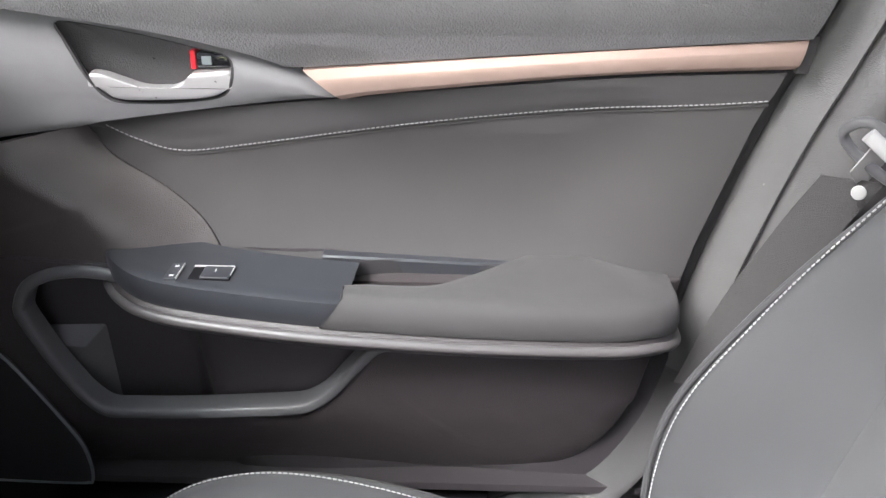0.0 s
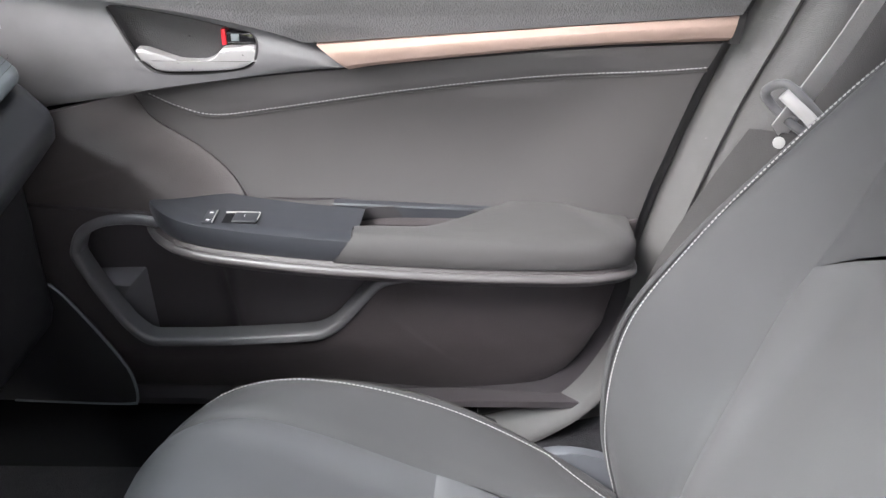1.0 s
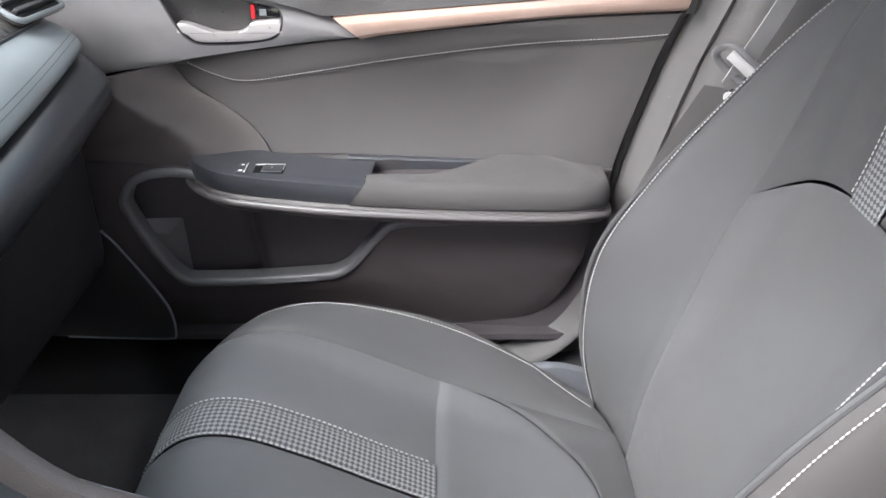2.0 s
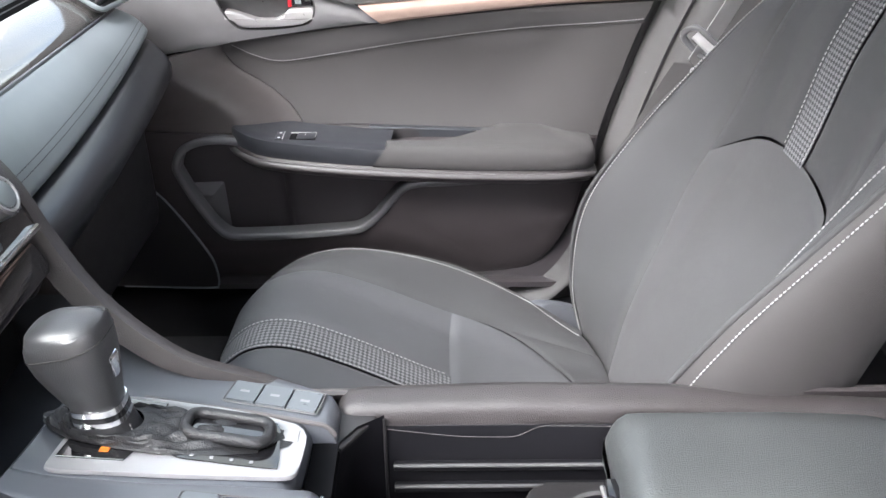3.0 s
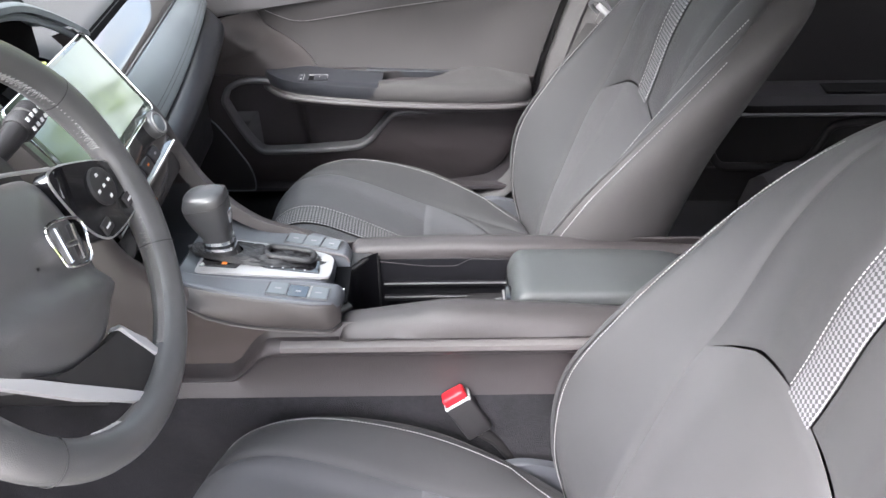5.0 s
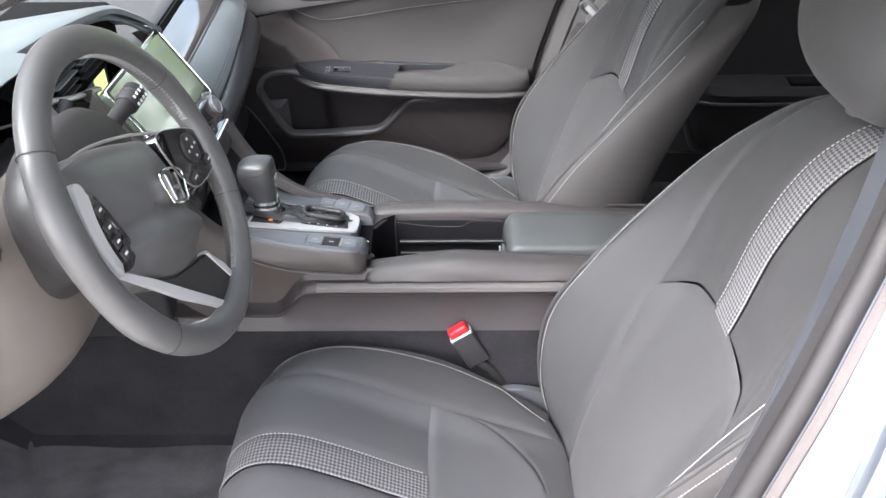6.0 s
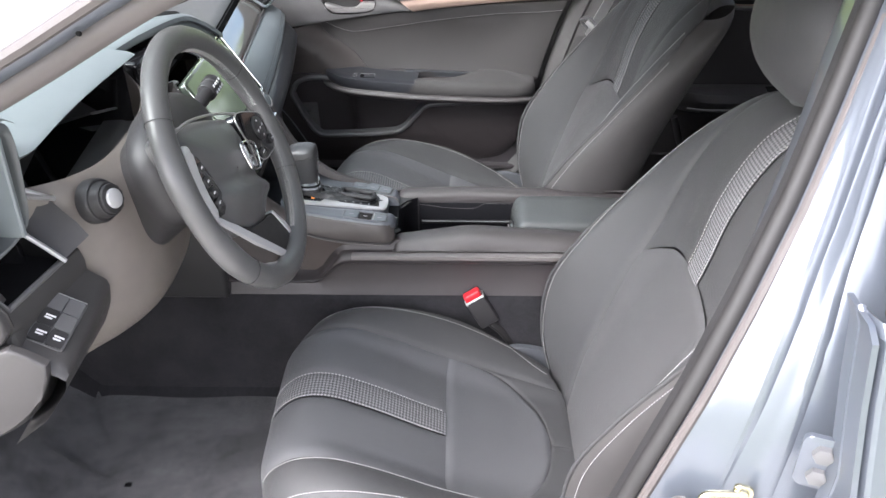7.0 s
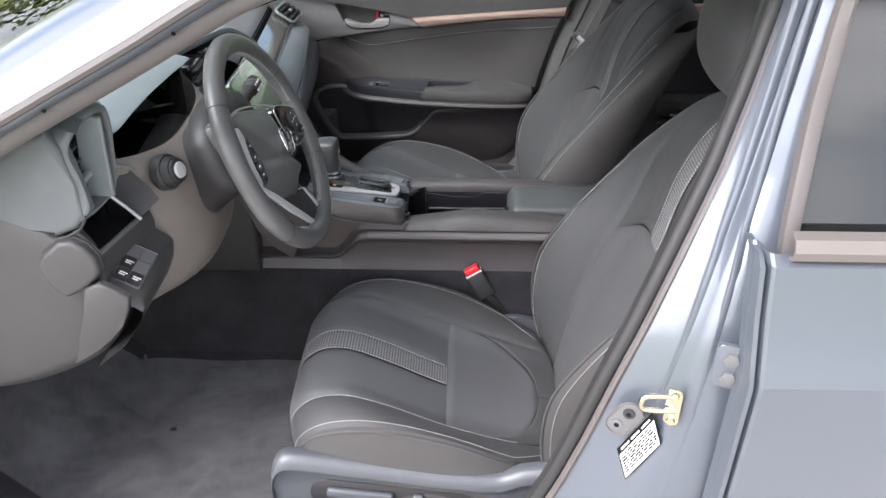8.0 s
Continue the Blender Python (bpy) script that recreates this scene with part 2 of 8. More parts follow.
# ---------------------------------------------------------------- mesh helpers
def part(name, mesh, mat, parent=None, label="", smooth=40):
    """Links a mesh or bmesh as one object, under a thing or a part of it."""
    if isinstance(mesh, bmesh.types.BMesh):
        bm, mesh = mesh, bpy.data.meshes.new(name)
        bmesh.ops.recalc_face_normals(bm, faces=bm.faces)
        bm.to_mesh(mesh)
        bm.free()
    mesh.materials.clear()
    mesh.materials.append(mat)
    if smooth:
        mesh.polygons.foreach_set("use_smooth", [True] * len(mesh.polygons))
        mesh.set_sharp_from_angle(angle=radians(smooth))
    ob = new(name, mesh)
    if parent:
        ob.parent = parent
        ob.matrix_parent_inverse = parent.matrix_basis.inverted()
    if label:
        tagged(ob, label)
    return ob


def thing(name, at, label, category, group="", kind=""):
    ob = new(name)
    ob.location = at
    ob.empty_display_size = 0.05
    return tagged(ob, label, category, group, kind)


def spline(pts, n, closed=False):
    """n points along a smooth curve through pts (any dimension), evenly by parameter of length."""
    p = np.array(pts, float)
    if closed:
        p = np.vstack([p[-1], p, p[0], p[1]])
    else:
        p = np.vstack([2 * p[0] - p[1], p, 2 * p[-1] - p[-2]])
    out = []
    for i in range(1, len(p) - 2):
        a, b, c, d = p[i - 1:i + 3]
        for k in range(24):
            t = k / 24
            out.append(0.5 * (2 * b + (c - a) * t + (2 * a - 5 * b + 4 * c - d) * t * t + (3 * b - a - 3 * c + d) * t ** 3))
    out.append(p[-2] if not closed else out[0])
    out = np.array(out)
    s = np.r_[0, np.cumsum(np.linalg.norm(np.diff(out, axis=0), axis=1))]
    want = np.linspace(0, s[-1], n, endpoint=not closed)
    return np.stack([np.interp(want, s, out[:, k]) for k in range(out.shape[1])], 1)


CURVES = {}


def lerp_curve(pts, v):
    """A smooth curve through evenly spaced control points, at v in 0..1, from a fine table."""
    key = tuple(tuple(q) for q in pts)
    table = CURVES.get(key)
    if table is None:
        p = np.array(pts, float)
        p = np.vstack([2 * p[0] - p[1], p, 2 * p[-1] - p[-2]])
        table = []
        for k in range(401):
            x = k / 400 * (len(p) - 3)
            i = min(int(x), len(p) - 4)
            t = x - i
            a, b, c, d = p[i:i + 4]
            table.append(tuple(0.5 * (2 * b + (c - a) * t + (2 * a - 5 * b + 4 * c - d) * t * t + (3 * b - a - 3 * c + d) * t ** 3)))
        CURVES[key] = table
    x = min(max(v, 0.0), 1.0) * 400
    i = min(int(x), 399)
    t = x - i
    return [a + (b - a) * t for a, b in zip(table[i], table[i + 1])]


def grid(rows, wrap=False, caps=False, uv=True):
    """A mesh over rows of points; wrap closes every row, caps closes the ends. UVs in metres along the rows."""
    h, w = len(rows), len(rows[0])
    verts = [tuple(map(float, p)) for r in rows for p in r]
    faces = []
    for i in range(h - 1):
        for j in range(w if wrap else w - 1):
            k = (j + 1) % w
            faces.append((i * w + j, i * w + k, (i + 1) * w + k, (i + 1) * w + j))
    if caps:
        faces.append(tuple(range(w - 1, -1, -1)))
        faces.append(tuple((h - 1) * w + j for j in range(w)))
    me = bpy.data.meshes.new("grid")
    me.from_pydata(verts, [], faces)
    if uv:
        a = np.array(verts).reshape(h, w, 3)
        du = np.zeros((h, w))
        dv = np.zeros((h, w))
        du[:, 1:] = np.cumsum(np.linalg.norm(np.diff(a, axis=1), axis=2), 1)
        dv[1:, :] = np.cumsum(np.linalg.norm(np.diff(a, axis=0), axis=2), 0)
        mid = w // 2
        du = du - du[:, mid:mid + 1]
        dv = np.repeat(dv[:, mid:mid + 1], w, 1)
        lay = me.uv_layers.new(name="uv")
        idx = np.zeros(len(me.loops), int)
        me.loops.foreach_get("vertex_index", idx)
        flat = np.stack([du.ravel()[idx], dv.ravel()[idx]], 1)
        lay.data.foreach_set("uv", flat.ravel())
    me.validate()
    bm = bmesh.new()
    bm.from_mesh(me)
    bpy.data.meshes.remove(me)
    return bm


def tube(pts, r, n=8, closed=False, flat=1.0, taper=None):
    """A round cord along pts. flat squashes it; taper gives radii along it."""
    p = np.array(pts, float)
    m = len(p)
    t = np.gradient(p, axis=0) if not closed else (np.roll(p, -1, 0) - np.roll(p, 1, 0))
    t /= np.linalg.norm(t, axis=1)[:, None] + 1e-12
    up = np.array([0, 0, 1.0]) if abs(t[0][2]) < 0.9 else np.array([0, 1.0, 0])
    rows = []
    for i in range(m):
        a = np.cross(t[i], up)
        a /= np.linalg.norm(a) + 1e-12
        up = np.cross(a, t[i])
        rad = r * (taper[i] if taper is not None else 1)
        rows.append([p[i] + rad * (math.cos(q) * a + flat * math.sin(q) * up) for q in np.linspace(0, 2 * math.pi, n, endpoint=False)])
    if closed:
        rows.append(rows[0])
    return grid(rows, wrap=True, caps=not closed, uv=False)


def box(lo, hi, bevel=0.0, seg=3, m=None):
    bm = bmesh.new()
    bmesh.ops.create_cube(bm, size=1)
    lo, hi = Vector(lo), Vector(hi)
    for v in bm.verts:
        v.co = Vector([(lo[k] + hi[k]) / 2 + v.co[k] * (hi[k] - lo[k]) for k in range(3)])
    if bevel:
        bmesh.ops.bevel(bm, geom=list(bm.edges), offset=bevel, segments=seg, profile=0.5, affect="EDGES")
    if m is not None:
        bm.transform(m)
    return bm


def prism(outline, depth, bevel=0.0, seg=2, m=None):
    """A flat plate: outline (x, y) in its own plane, from z=0 to z=depth, with its upper edge rounded."""
    bm = bmesh.new()
    low = [bm.verts.new((x, y, 0)) for x, y in outline]
    top = [bm.verts.new((x, y, depth)) for x, y in outline]
    n = len(outline)
    bm.faces.new(low[::-1])
    face = bm.faces.new(top)
    for i in range(n):
        bm.faces.new((low[i], low[(i + 1) % n], top[(i + 1) % n], top[i]))
    if bevel:
        bmesh.ops.bevel(bm, geom=list(face.edges), offset=bevel, segments=seg, profile=0.5, affect="EDGES")
    if m is not None:
        bm.transform(m)
    return bm


def disc(r, depth, n=32, bevel=0.0, m=None, ry=None):
    return prism([(r * math.cos(a), (ry or r) * math.sin(a)) for a in np.linspace(0, 2 * math.pi, n, endpoint=False)], depth, bevel, 2, m)


def plane_at(origin, right, up):
    """A matrix whose x runs along right, y along up and z out of them."""
    r = Vector(right).normalized()
    z = r.cross(Vector(up)).normalized()
    u = z.cross(r)
    return Matrix.Translation(origin) @ Matrix((r, u, z)).transposed().to_4x4()


def rounded(w, h, r, n=5, cx=0.0, cy=0.0):
    out = []
    for sx, sy, a0 in ((1, 1, 0), (-1, 1, 90), (-1, -1, 180), (1, -1, 270)):
        for k in range(n + 1):
            a = radians(a0 + 90 * k / n)
            out.append((cx + sx * (w / 2 - r) + r * math.cos(a), cy + sy * (h / 2 - r) + r * math.sin(a)))
    return out


def stitches(pts, step=0.0048, length=0.0036, r=0.00085):
    """A row of thread stitches along pts, in one mesh."""
    p = np.array(pts, float)
    s = np.r_[0, np.cumsum(np.linalg.norm(np.diff(p, axis=0), axis=1))]
    verts, faces = [], []
    for q in np.arange(step / 2, s[-1] - length, step):
        a, b = [np.array([np.interp(u, s, p[:, k]) for k in range(3)]) for u in (q, q + length)]
        d = (b - a) / (np.linalg.norm(b - a) + 1e-9)
        side = np.cross(d, (0.3, -0.5, 0.8))
        side /= np.linalg.norm(side)
        up = np.cross(side, d)
        k = len(verts)
        for c, f in ((a, 0.55), ((a + b) / 2, 1.0), (b, 0.55)):
            for u, w in ((1, 0), (0, 1), (-1, 0), (0, -1)):
                verts.append(tuple(c + f * r * (u * side + w * up)))
        for i in (0, 4):
            for j in range(4):
                faces.append((k + i + j, k + i + (j + 1) % 4, k + i + 4 + (j + 1) % 4, k + i + 4 + j))
        faces.append((k + 3, k + 2, k + 1, k))
        faces.append((k + 8, k + 9, k + 10, k + 11))
    me = bpy.data.meshes.new("stitching")
    me.from_pydata(verts, [], faces)
    return me

# ---------------------------------------------------------------- ground
def ground_sheet():
    n = 40
    rows = []
    for i in range(n + 1):
        row = []
        for j in range(n + 1):
            u, v = (i / n * 2 - 1), (j / n * 2 - 1)
            x, y = 400 * u * abs(u) ** 2, 400 * v * abs(v) ** 2
            r = math.hypot(x, y)
            z = 0.05 + min(1.0, max(0.0, (r - 6) / 60)) * 0.9 * noise.noise(Vector((x * 0.05, y * 0.05, 0)))
            row.append((x, y, z))
        rows.append(row)
    return tagged(part("ground", grid(rows), GRASS), "rough green grass field round the parked car", "grass", kind="structure")


ground_sheet()
drive = [[(x, y, 0.062) for y in np.linspace(-4.6, 1.6, 5)] for x in np.linspace(-2.6, 9, 6)]
tagged(part("driveway", grid(drive), CONCRETE), "pale concrete driveway under the car", "driveway", kind="structure")


def tree_belt():
    """Far trees beyond the passenger side: trunks and many small leaf faces, one mesh."""
    rng = np.random.default_rng(4)
    verts, faces = [], []
    for k in range(46):
        cx, cy = -26 + k * 1.5 + rng.uniform(-0.6, 0.6), 15 + rng.uniform(-2.5, 2.5)
        h = rng.uniform(3.2, 6.2)
        for _ in range(420):
            d = rng.normal(size=3)
            d /= np.linalg.norm(d)
            r = rng.uniform(0.4, 1.0) ** 0.5
            c = np.array([cx + d[0] * 1.5 * r, cy + d[1] * 1.5 * r, h * 0.55 + d[2] * h * 0.45 * r])
            a, b = rng.normal(size=3), rng.normal(size=3)
            a *= 0.16 / np.linalg.norm(a)
            b *= 0.16 / np.linalg.norm(b)
            n = len(verts)
            verts += [tuple(c - a), tuple(c + b), tuple(c + a), tuple(c - b)]
            faces.append((n, n + 1, n + 2, n + 3))
    me = bpy.data.meshes.new("distant_trees")
    me.from_pydata(verts, [], faces)
    return tagged(part("distant_trees", me, LEAVES, smooth=0), "belt of green leafy trees in the distance", "trees", kind="stuff")


tree_belt()


# ---------------------------------------------------------------- car body
CAR_Y = -0.04           # the car's middle
body = thing("car_body", (0.3, CAR_Y, 0.05), "blue-grey painted car body with its driver door open", "car")


def sheet(rows, thick, flip=1):
    """A curved plate with thickness."""
    bm = grid(rows)
    bmesh.ops.recalc_face_normals(bm, faces=bm.faces)
    geom = bmesh.ops.solidify(bm, geom=list(bm.faces), thickness=thick * flip)
    return bm


def cowl_x(y):
    return -1.28 + 0.35 * (abs(y - CAR_Y) / 0.78) ** 2


def header_x(y):
    return -0.16 + 0.10 * (abs(y - CAR_Y) / 0.62) ** 2


def windscreen_point(u, v):
    """u across from -1 to 1, v from the cowl to the roof."""
    y0, y1 = 0.74 * u, 0.60 * u
    a = Vector((cowl_x(CAR_Y + y0), CAR_Y + y0, 0.985 - 0.03 * u * u))
    b = Vector((header_x(CAR_Y + y1), CAR_Y + y1, 1.405 - 0.035 * u * u))
    p = a.lerp(b, v)
    p.z += 0.055 * math.sin(math.pi * v)
    return p


part("windscreen", sheet([[windscreen_point(-1 + i / 12, j / 12) for i in range(25)] for j in range(13)], 0.005), GLASS, body, "clear raked windscreen").visible_shadow = False


def roof_point(u, v):
    x = -0.16 + 0.10 * u * u + 1.5 * v
    hw = 0.60 - 0.03 * v
    return Vector((x, CAR_Y + hw * u, 1.405 + 0.03 * math.sin(math.pi * v) - 0.035 * u * u - 0.06 * v * v))


part("roof", sheet([[roof_point(-1 + i / 8, j / 10) for i in range(17)] for j in range(11)], 0.03), PAINT, body)
part("headliner", sheet([[roof_point(-1 + i / 8, j / 10) + Vector((0, 0, -0.035)) for i in range(17)] for j in range(11)], 0.012), HEADLINER, body, "pale cloth headliner")


part("rear_window", sheet([[(1.33 + 0.24 * k, CAR_Y + u * 0.60, 1.36 - 0.37 * k) for u in np.linspace(-1, 1, 7)] for k in np.linspace(0, 1, 5)], 0.005), TINT, body, "dark tinted rear window")


# the open doorway: a line round the body side, from the cowl up the windscreen pillar, along the roof and down the centre pillar
def a_pillar(side):
    y = lambda d: CAR_Y + side * (0.74 - d)
    bot = [(-1.02, 0.78, 0.93), (-0.80, 0.765, 1.062), (-0.62, 0.745, 1.162), (-0.45, 0.725, 1.252), (-0.29, 0.705, 1.336), (-0.12, 0.69, 1.38), (0.1, 0.675, 1.392), (0.34, 0.67, 1.39)]
    line = spline(bot, 40)
    rows = []
    sect = [(0.0, 0.0), (0.012, 0.006), (0.02, 0.022), (0.012, 0.045), (-0.015, 0.066), (-0.05, 0.078), (-0.09, 0.082), (-0.10, 0.06), (-0.085, 0.02), (-0.05, -0.005), (-0.02, -0.008)]
    for p in line:
        rows.append([(p[0] - 0.35 * dz, CAR_Y + side * (p[1] + dy), p[2] + dz) for dy, dz in sect])
    part("windscreen_pillar", grid(rows, wrap=True, caps=True, uv=False), PAINT, body, "blue-grey painted windscreen pillar")
    seal = [(p[0] + 0.004, CAR_Y + side * (p[1] - 0.006), p[2] - 0.006) for p in line]
    part("door_seal", tube(seal, 0.011, 10, flat=1.2), SEALBROWN, body, "brown-grey rubber door seal")
    if side < 0:
        flange = [(p[0] + 0.002, CAR_Y + side * (p[1] + 0.016), p[2] + 0.022) for p in line]
        part("seal_strip", tube(flange, 0.0075, 8), SEALBROWN, body)
        for k in (9, 14, 19, 24):
            part("seal_clip", disc(0.0022, 0.003, 12, m=plane_at((line[k][0] + 0.01, CAR_Y + side * (line[k][1] + 0.009), line[k][2] + 0.007), (1, 0, 0.5), (0, 0.5, 1))), DARK, body)
    inner = [[(p[0] - 0.02 + dx, CAR_Y + side * (p[1] - 0.05 + dy), p[2] + dz) for dx, dy, dz in ((0.02, 0.035, -0.008), (0.03, 0.0, 0.0), (0.0, -0.03, 0.03), (-0.04, -0.03, 0.05))] for p in line]
    part("pillar_trim", sheet(inner, 0.004), HEADLINER if side > 0 else PLASTIC, body)


a_pillar(-1)
a_pillar(1)


def b_pillar_edge(z):
    """x of the centre pillar's front edge on the driver's side at a height."""
    return float(np.interp(z, [0.26, 0.40, 0.50, 0.60, 0.70, 0.80, 0.90, 1.0, 1.1, 1.2, 1.3, 1.40], [-0.09, 0.0, 0.052, 0.094, 0.127, 0.158, 0.197, 0.238, 0.286, 0.323, 0.350, 0.368]))


def pillar_y(z):
    return float(np.interp(z, [0.7, 0.8, 0.9, 1.0, 1.1, 1.2, 1.3, 1.4], [-0.008, -0.004, 0.012, 0.040, 0.087, 0.130, 0.158, 0.172]))


def pillar_rear(z):
    return float(np.interp(z, [0.3, 1.06, 1.2, 1.32, 1.4], [0.320, 0.335, 0.356, 0.374, 0.384]))


def b_pillar():
    zs = np.linspace(0.26, 1.395, 46)
    prof = [(0.055, 0.10), (0.012, 0.055), (0.0, 0.02), (0.006, 0.0), (0.035, -0.014), (0.075, -0.028), (0.092, -0.05), (0.11, -0.062), (0.15, -0.066), (0.19, -0.07), (0.24, -0.072), (0.24, 0.10)]
    rows = []
    for z in zs:
        x0, dy = b_pillar_edge(z), pillar_y(z)
        rear = pillar_rear(z)
        k = (rear + 0.03 - x0) / 0.24
        rows.append([(x0 + a * k, -0.80 + b + dy, z) for a, b in prof])
    part("centre_pillar", grid(rows, wrap=True, caps=True, uv=False), PAINT, body, "blue-grey painted centre pillar")
    # pressed channels in the pillar's face
    for off, dep, r in ((0.42, -0.031, 0.008), (0.62, -0.060, 0.006)):
        line = []
        for z in np.linspace(0.5, 1.37, 30):
            x0 = b_pillar_edge(z)
            rear = pillar_rear(z)
            line.append((x0 + (rear - x0) * off, -0.80 + dep + pillar_y(z), z))
        part("pressed_rib", tube(line, r, 8, flat=0.7), PAINT, body)
    seal = [(b_pillar_edge(z) - 0.004, -0.792 + pillar_y(z), z) for z in zs]
    part("door_seal", tube(seal, 0.0105, 10), RUBBER, body, "brown-grey rubber door seal")
    lip = [(b_pillar_edge(z) + 0.009, -0.803 + pillar_y(z), z) for z in zs]
    part("seal_strip", tube(lip, 0.0058, 8), SEALBROWN, body)
    # inner trim behind the seal
    tr = []
    for z in zs:
        x0 = b_pillar_edge(z)
        tr.append([(x0 - 0.002, -0.788 + pillar_y(z), z), (x0 - 0.005, -0.770 + pillar_y(z), z), (x0 + 0.025, -0.748 + pillar_y(z), z), (x0 + 0.12, -0.735 + pillar_y(z), z), (x0 + 0.2, -0.735 + pillar_y(z), z)])
    part("pillar_trim", sheet(tr, 0.004), PLASTIC, body, "black plastic centre pillar trim")


b_pillar()
def face_at(x, y, z):
    return plane_at((x, y, z), (0.93, -0.34, 0.0), (0.12, 0.0, 1.0))


striker = part("striker_plate", prism(rounded(0.020, 0.058, 0.006), 0.004, 0.001, m=face_at(0.236, -0.868, 0.820)), STEEL, body, "yellow plated steel door striker")
loop = [(0.004, 0.016, 0.004), (-0.018, 0.016, 0.012), (-0.036, 0.014, 0.018), (-0.040, 0.004, 0.020), (-0.036, -0.006, 0.018), (-0.018, -0.008, 0.012), (0.004, -0.008, 0.004)]
mf = face_at(0.236, -0.868, 0.824)
part("striker_loop", tube([tuple(mf @ Vector(p)) for p in spline(loop, 30)], 0.0040, 10), STEEL, striker)
for dz in (-0.022, 0.022):
    part("bolt", disc(0.006, 0.006, 6, 0.001, m=face_at(0.236, -0.868, 0.820 + dz) @ pose(0, 0, 0.003)), STEEL, striker)
gmx = face_at(0.180, -0.846, 0.778) @ pose(0, 0, 0.001, 0, 0, 58)
gm = part("rubber_grommet", prism(rounded(0.062, 0.036, 0.017), 0.004, 0.0015, m=gmx), GREYPLASTIC, body, "grey oval grommet with two plugs")
part("grommet_lip", tube([gmx @ Vector((a, b, 0.004)) for a, b in rounded(0.060, 0.034, 0.016)], 0.0016, 6, closed=True), SEALBROWN, gm)
for d in (-0.014, 0.013):
    part("plug", disc(0.0085, 0.004, 16, 0.0015, m=gmx @ pose(d, 0.002, 0.003)), RUBBER if d > 0 else GREYPLASTIC, gm)
    part("plug_hole", disc(0.0035, 0.001, 12, 0.0, m=gmx @ pose(d, 0.002, 0.007)), DARK, gm)
hinge = part("rear_door_hinge", prism(rounded(0.040, 0.064, 0.008), 0.006, 0.002, m=face_at(0.292, -0.886, 0.907)), PAINT, body, "painted rear door hinge with two bolts")
for dz in (-0.015, 0.014):
    part("bolt", disc(0.0105, 0.008, 6, 0.002, m=face_at(0.292, -0.886, 0.907 + dz) @ pose(0, 0, 0.005)), GREYPLASTIC, hinge)


def label_plate():
    r, u = Vector((0.038, -0.0136, 0.086)), Vector((-0.017, 0.006, 0.055))
    n = r.cross(u).normalized()
    c = Vector((0.2035, -0.8545, 0.731))
    m = Matrix.Translation(c) @ Matrix((r, u, n)).transposed().to_4x4()
    q = [(-0.5, -0.5), (0.5, -0.5), (0.5, 0.5), (-0.5, 0.5)]
    plate = part("data_label", prism(q, 0.0012, m=m), DARK, body, "white and black printed data label", 0)
    part("label_face", prism([(a * 0.94, b * 0.74 - 0.09) for a, b in q], 0.0005, m=m @ pose(0, 0, 0.0013)), WHITE, plate, smooth=0)
    rng = np.random.default_rng(3)
    for i in range(7):
        y = 0.20 - i * 0.085
        x = -0.44
        while x < 0.40:
            w = float(rng.uniform(0.04, 0.14))
            w = min(w, 0.44 - x)
            part("print_bar", prism([(x, y - 0.028), (x + w, y - 0.028), (x + w, y + 0.028), (x, y + 0.028)], 0.0003, m=m @ pose(0, 0, 0.0019)), DARK, plate, smooth=0)
            x += w + 0.03
    for x in (-0.4, -0.12, 0.16):
        part("print_bar", prism([(x, 0.36), (x + 0.22, 0.36), (x + 0.22, 0.42), (x, 0.42)], 0.0003, m=m @ pose(0, 0, 0.0013)), WHITE, plate, smooth=0)


label_plate()


# floor, sills and bulkheads
def floor_z(x, y):
    toe = max(0.0, (-0.80 - x)) * 1.05
    return 0.30 + min(toe, 0.42)


for name, ys in (("driver_floor", (-0.72, -0.13)), ("passenger_floor", (0.05, 0.78))):
    rows = [[(x, y, floor_z(x, y) + 0.05 * max(0, (abs(y - sum(ys) / 2) / ((ys[1] - ys[0]) / 2)) ** 8)) for y in np.linspace(*ys, 18)] for x in np.r_[np.linspace(-1.25, -0.75, 20), np.linspace(-0.72, 1.45, 12)]]
    part("floor_pan", sheet(rows, 0.01), CARPET, body, "dark carpeted car floor")
part("tunnel", box((-1.2, -0.14, 0.28), (1.45, 0.06, 0.36), 0.02), CARPET, body)
part("bulkhead", box((-1.30, -0.80, 0.25), (-1.25, 0.75, 0.98)), CARPET, body)
part("rear_bulkhead", box((1.50, -0.80, 0.25), (1.55, 0.75, 1.0)), CARPET, body)
part("kick_panel", box((-1.25, -0.745, 0.28), (-0.93, -0.715, 0.86), 0.01), PLASTIC, body, "black plastic kick panel")
sill_rows = []
for x in np.linspace(-1.2, 0.30, 20):
    sill_rows.append([(x, y, z) for y, z in ((-0.70, 0.30), (-0.715, 0.36), (-0.735, 0.375), (-0.79, 0.378), (-0.81, 0.36), (-0.83, 0.30), (-0.86, 0.22), (-0.84, 0.18))])
part("sill", sheet(sill_rows, 0.006), PAINT, body, "painted door sill")
sr = [[(x, y, z) for y, z in ((-0.695, 0.30), (-0.708, 0.372), (-0.735, 0.386), (-0.775, 0.387), (-0.79, 0.376))] for x in np.linspace(-1.1, 0.10, 14)]
part("sill_trim", sheet(sr, 0.004), PLASTIC, body)
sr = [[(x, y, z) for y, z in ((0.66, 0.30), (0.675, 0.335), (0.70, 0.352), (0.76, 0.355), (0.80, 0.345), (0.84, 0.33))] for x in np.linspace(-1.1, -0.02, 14)]
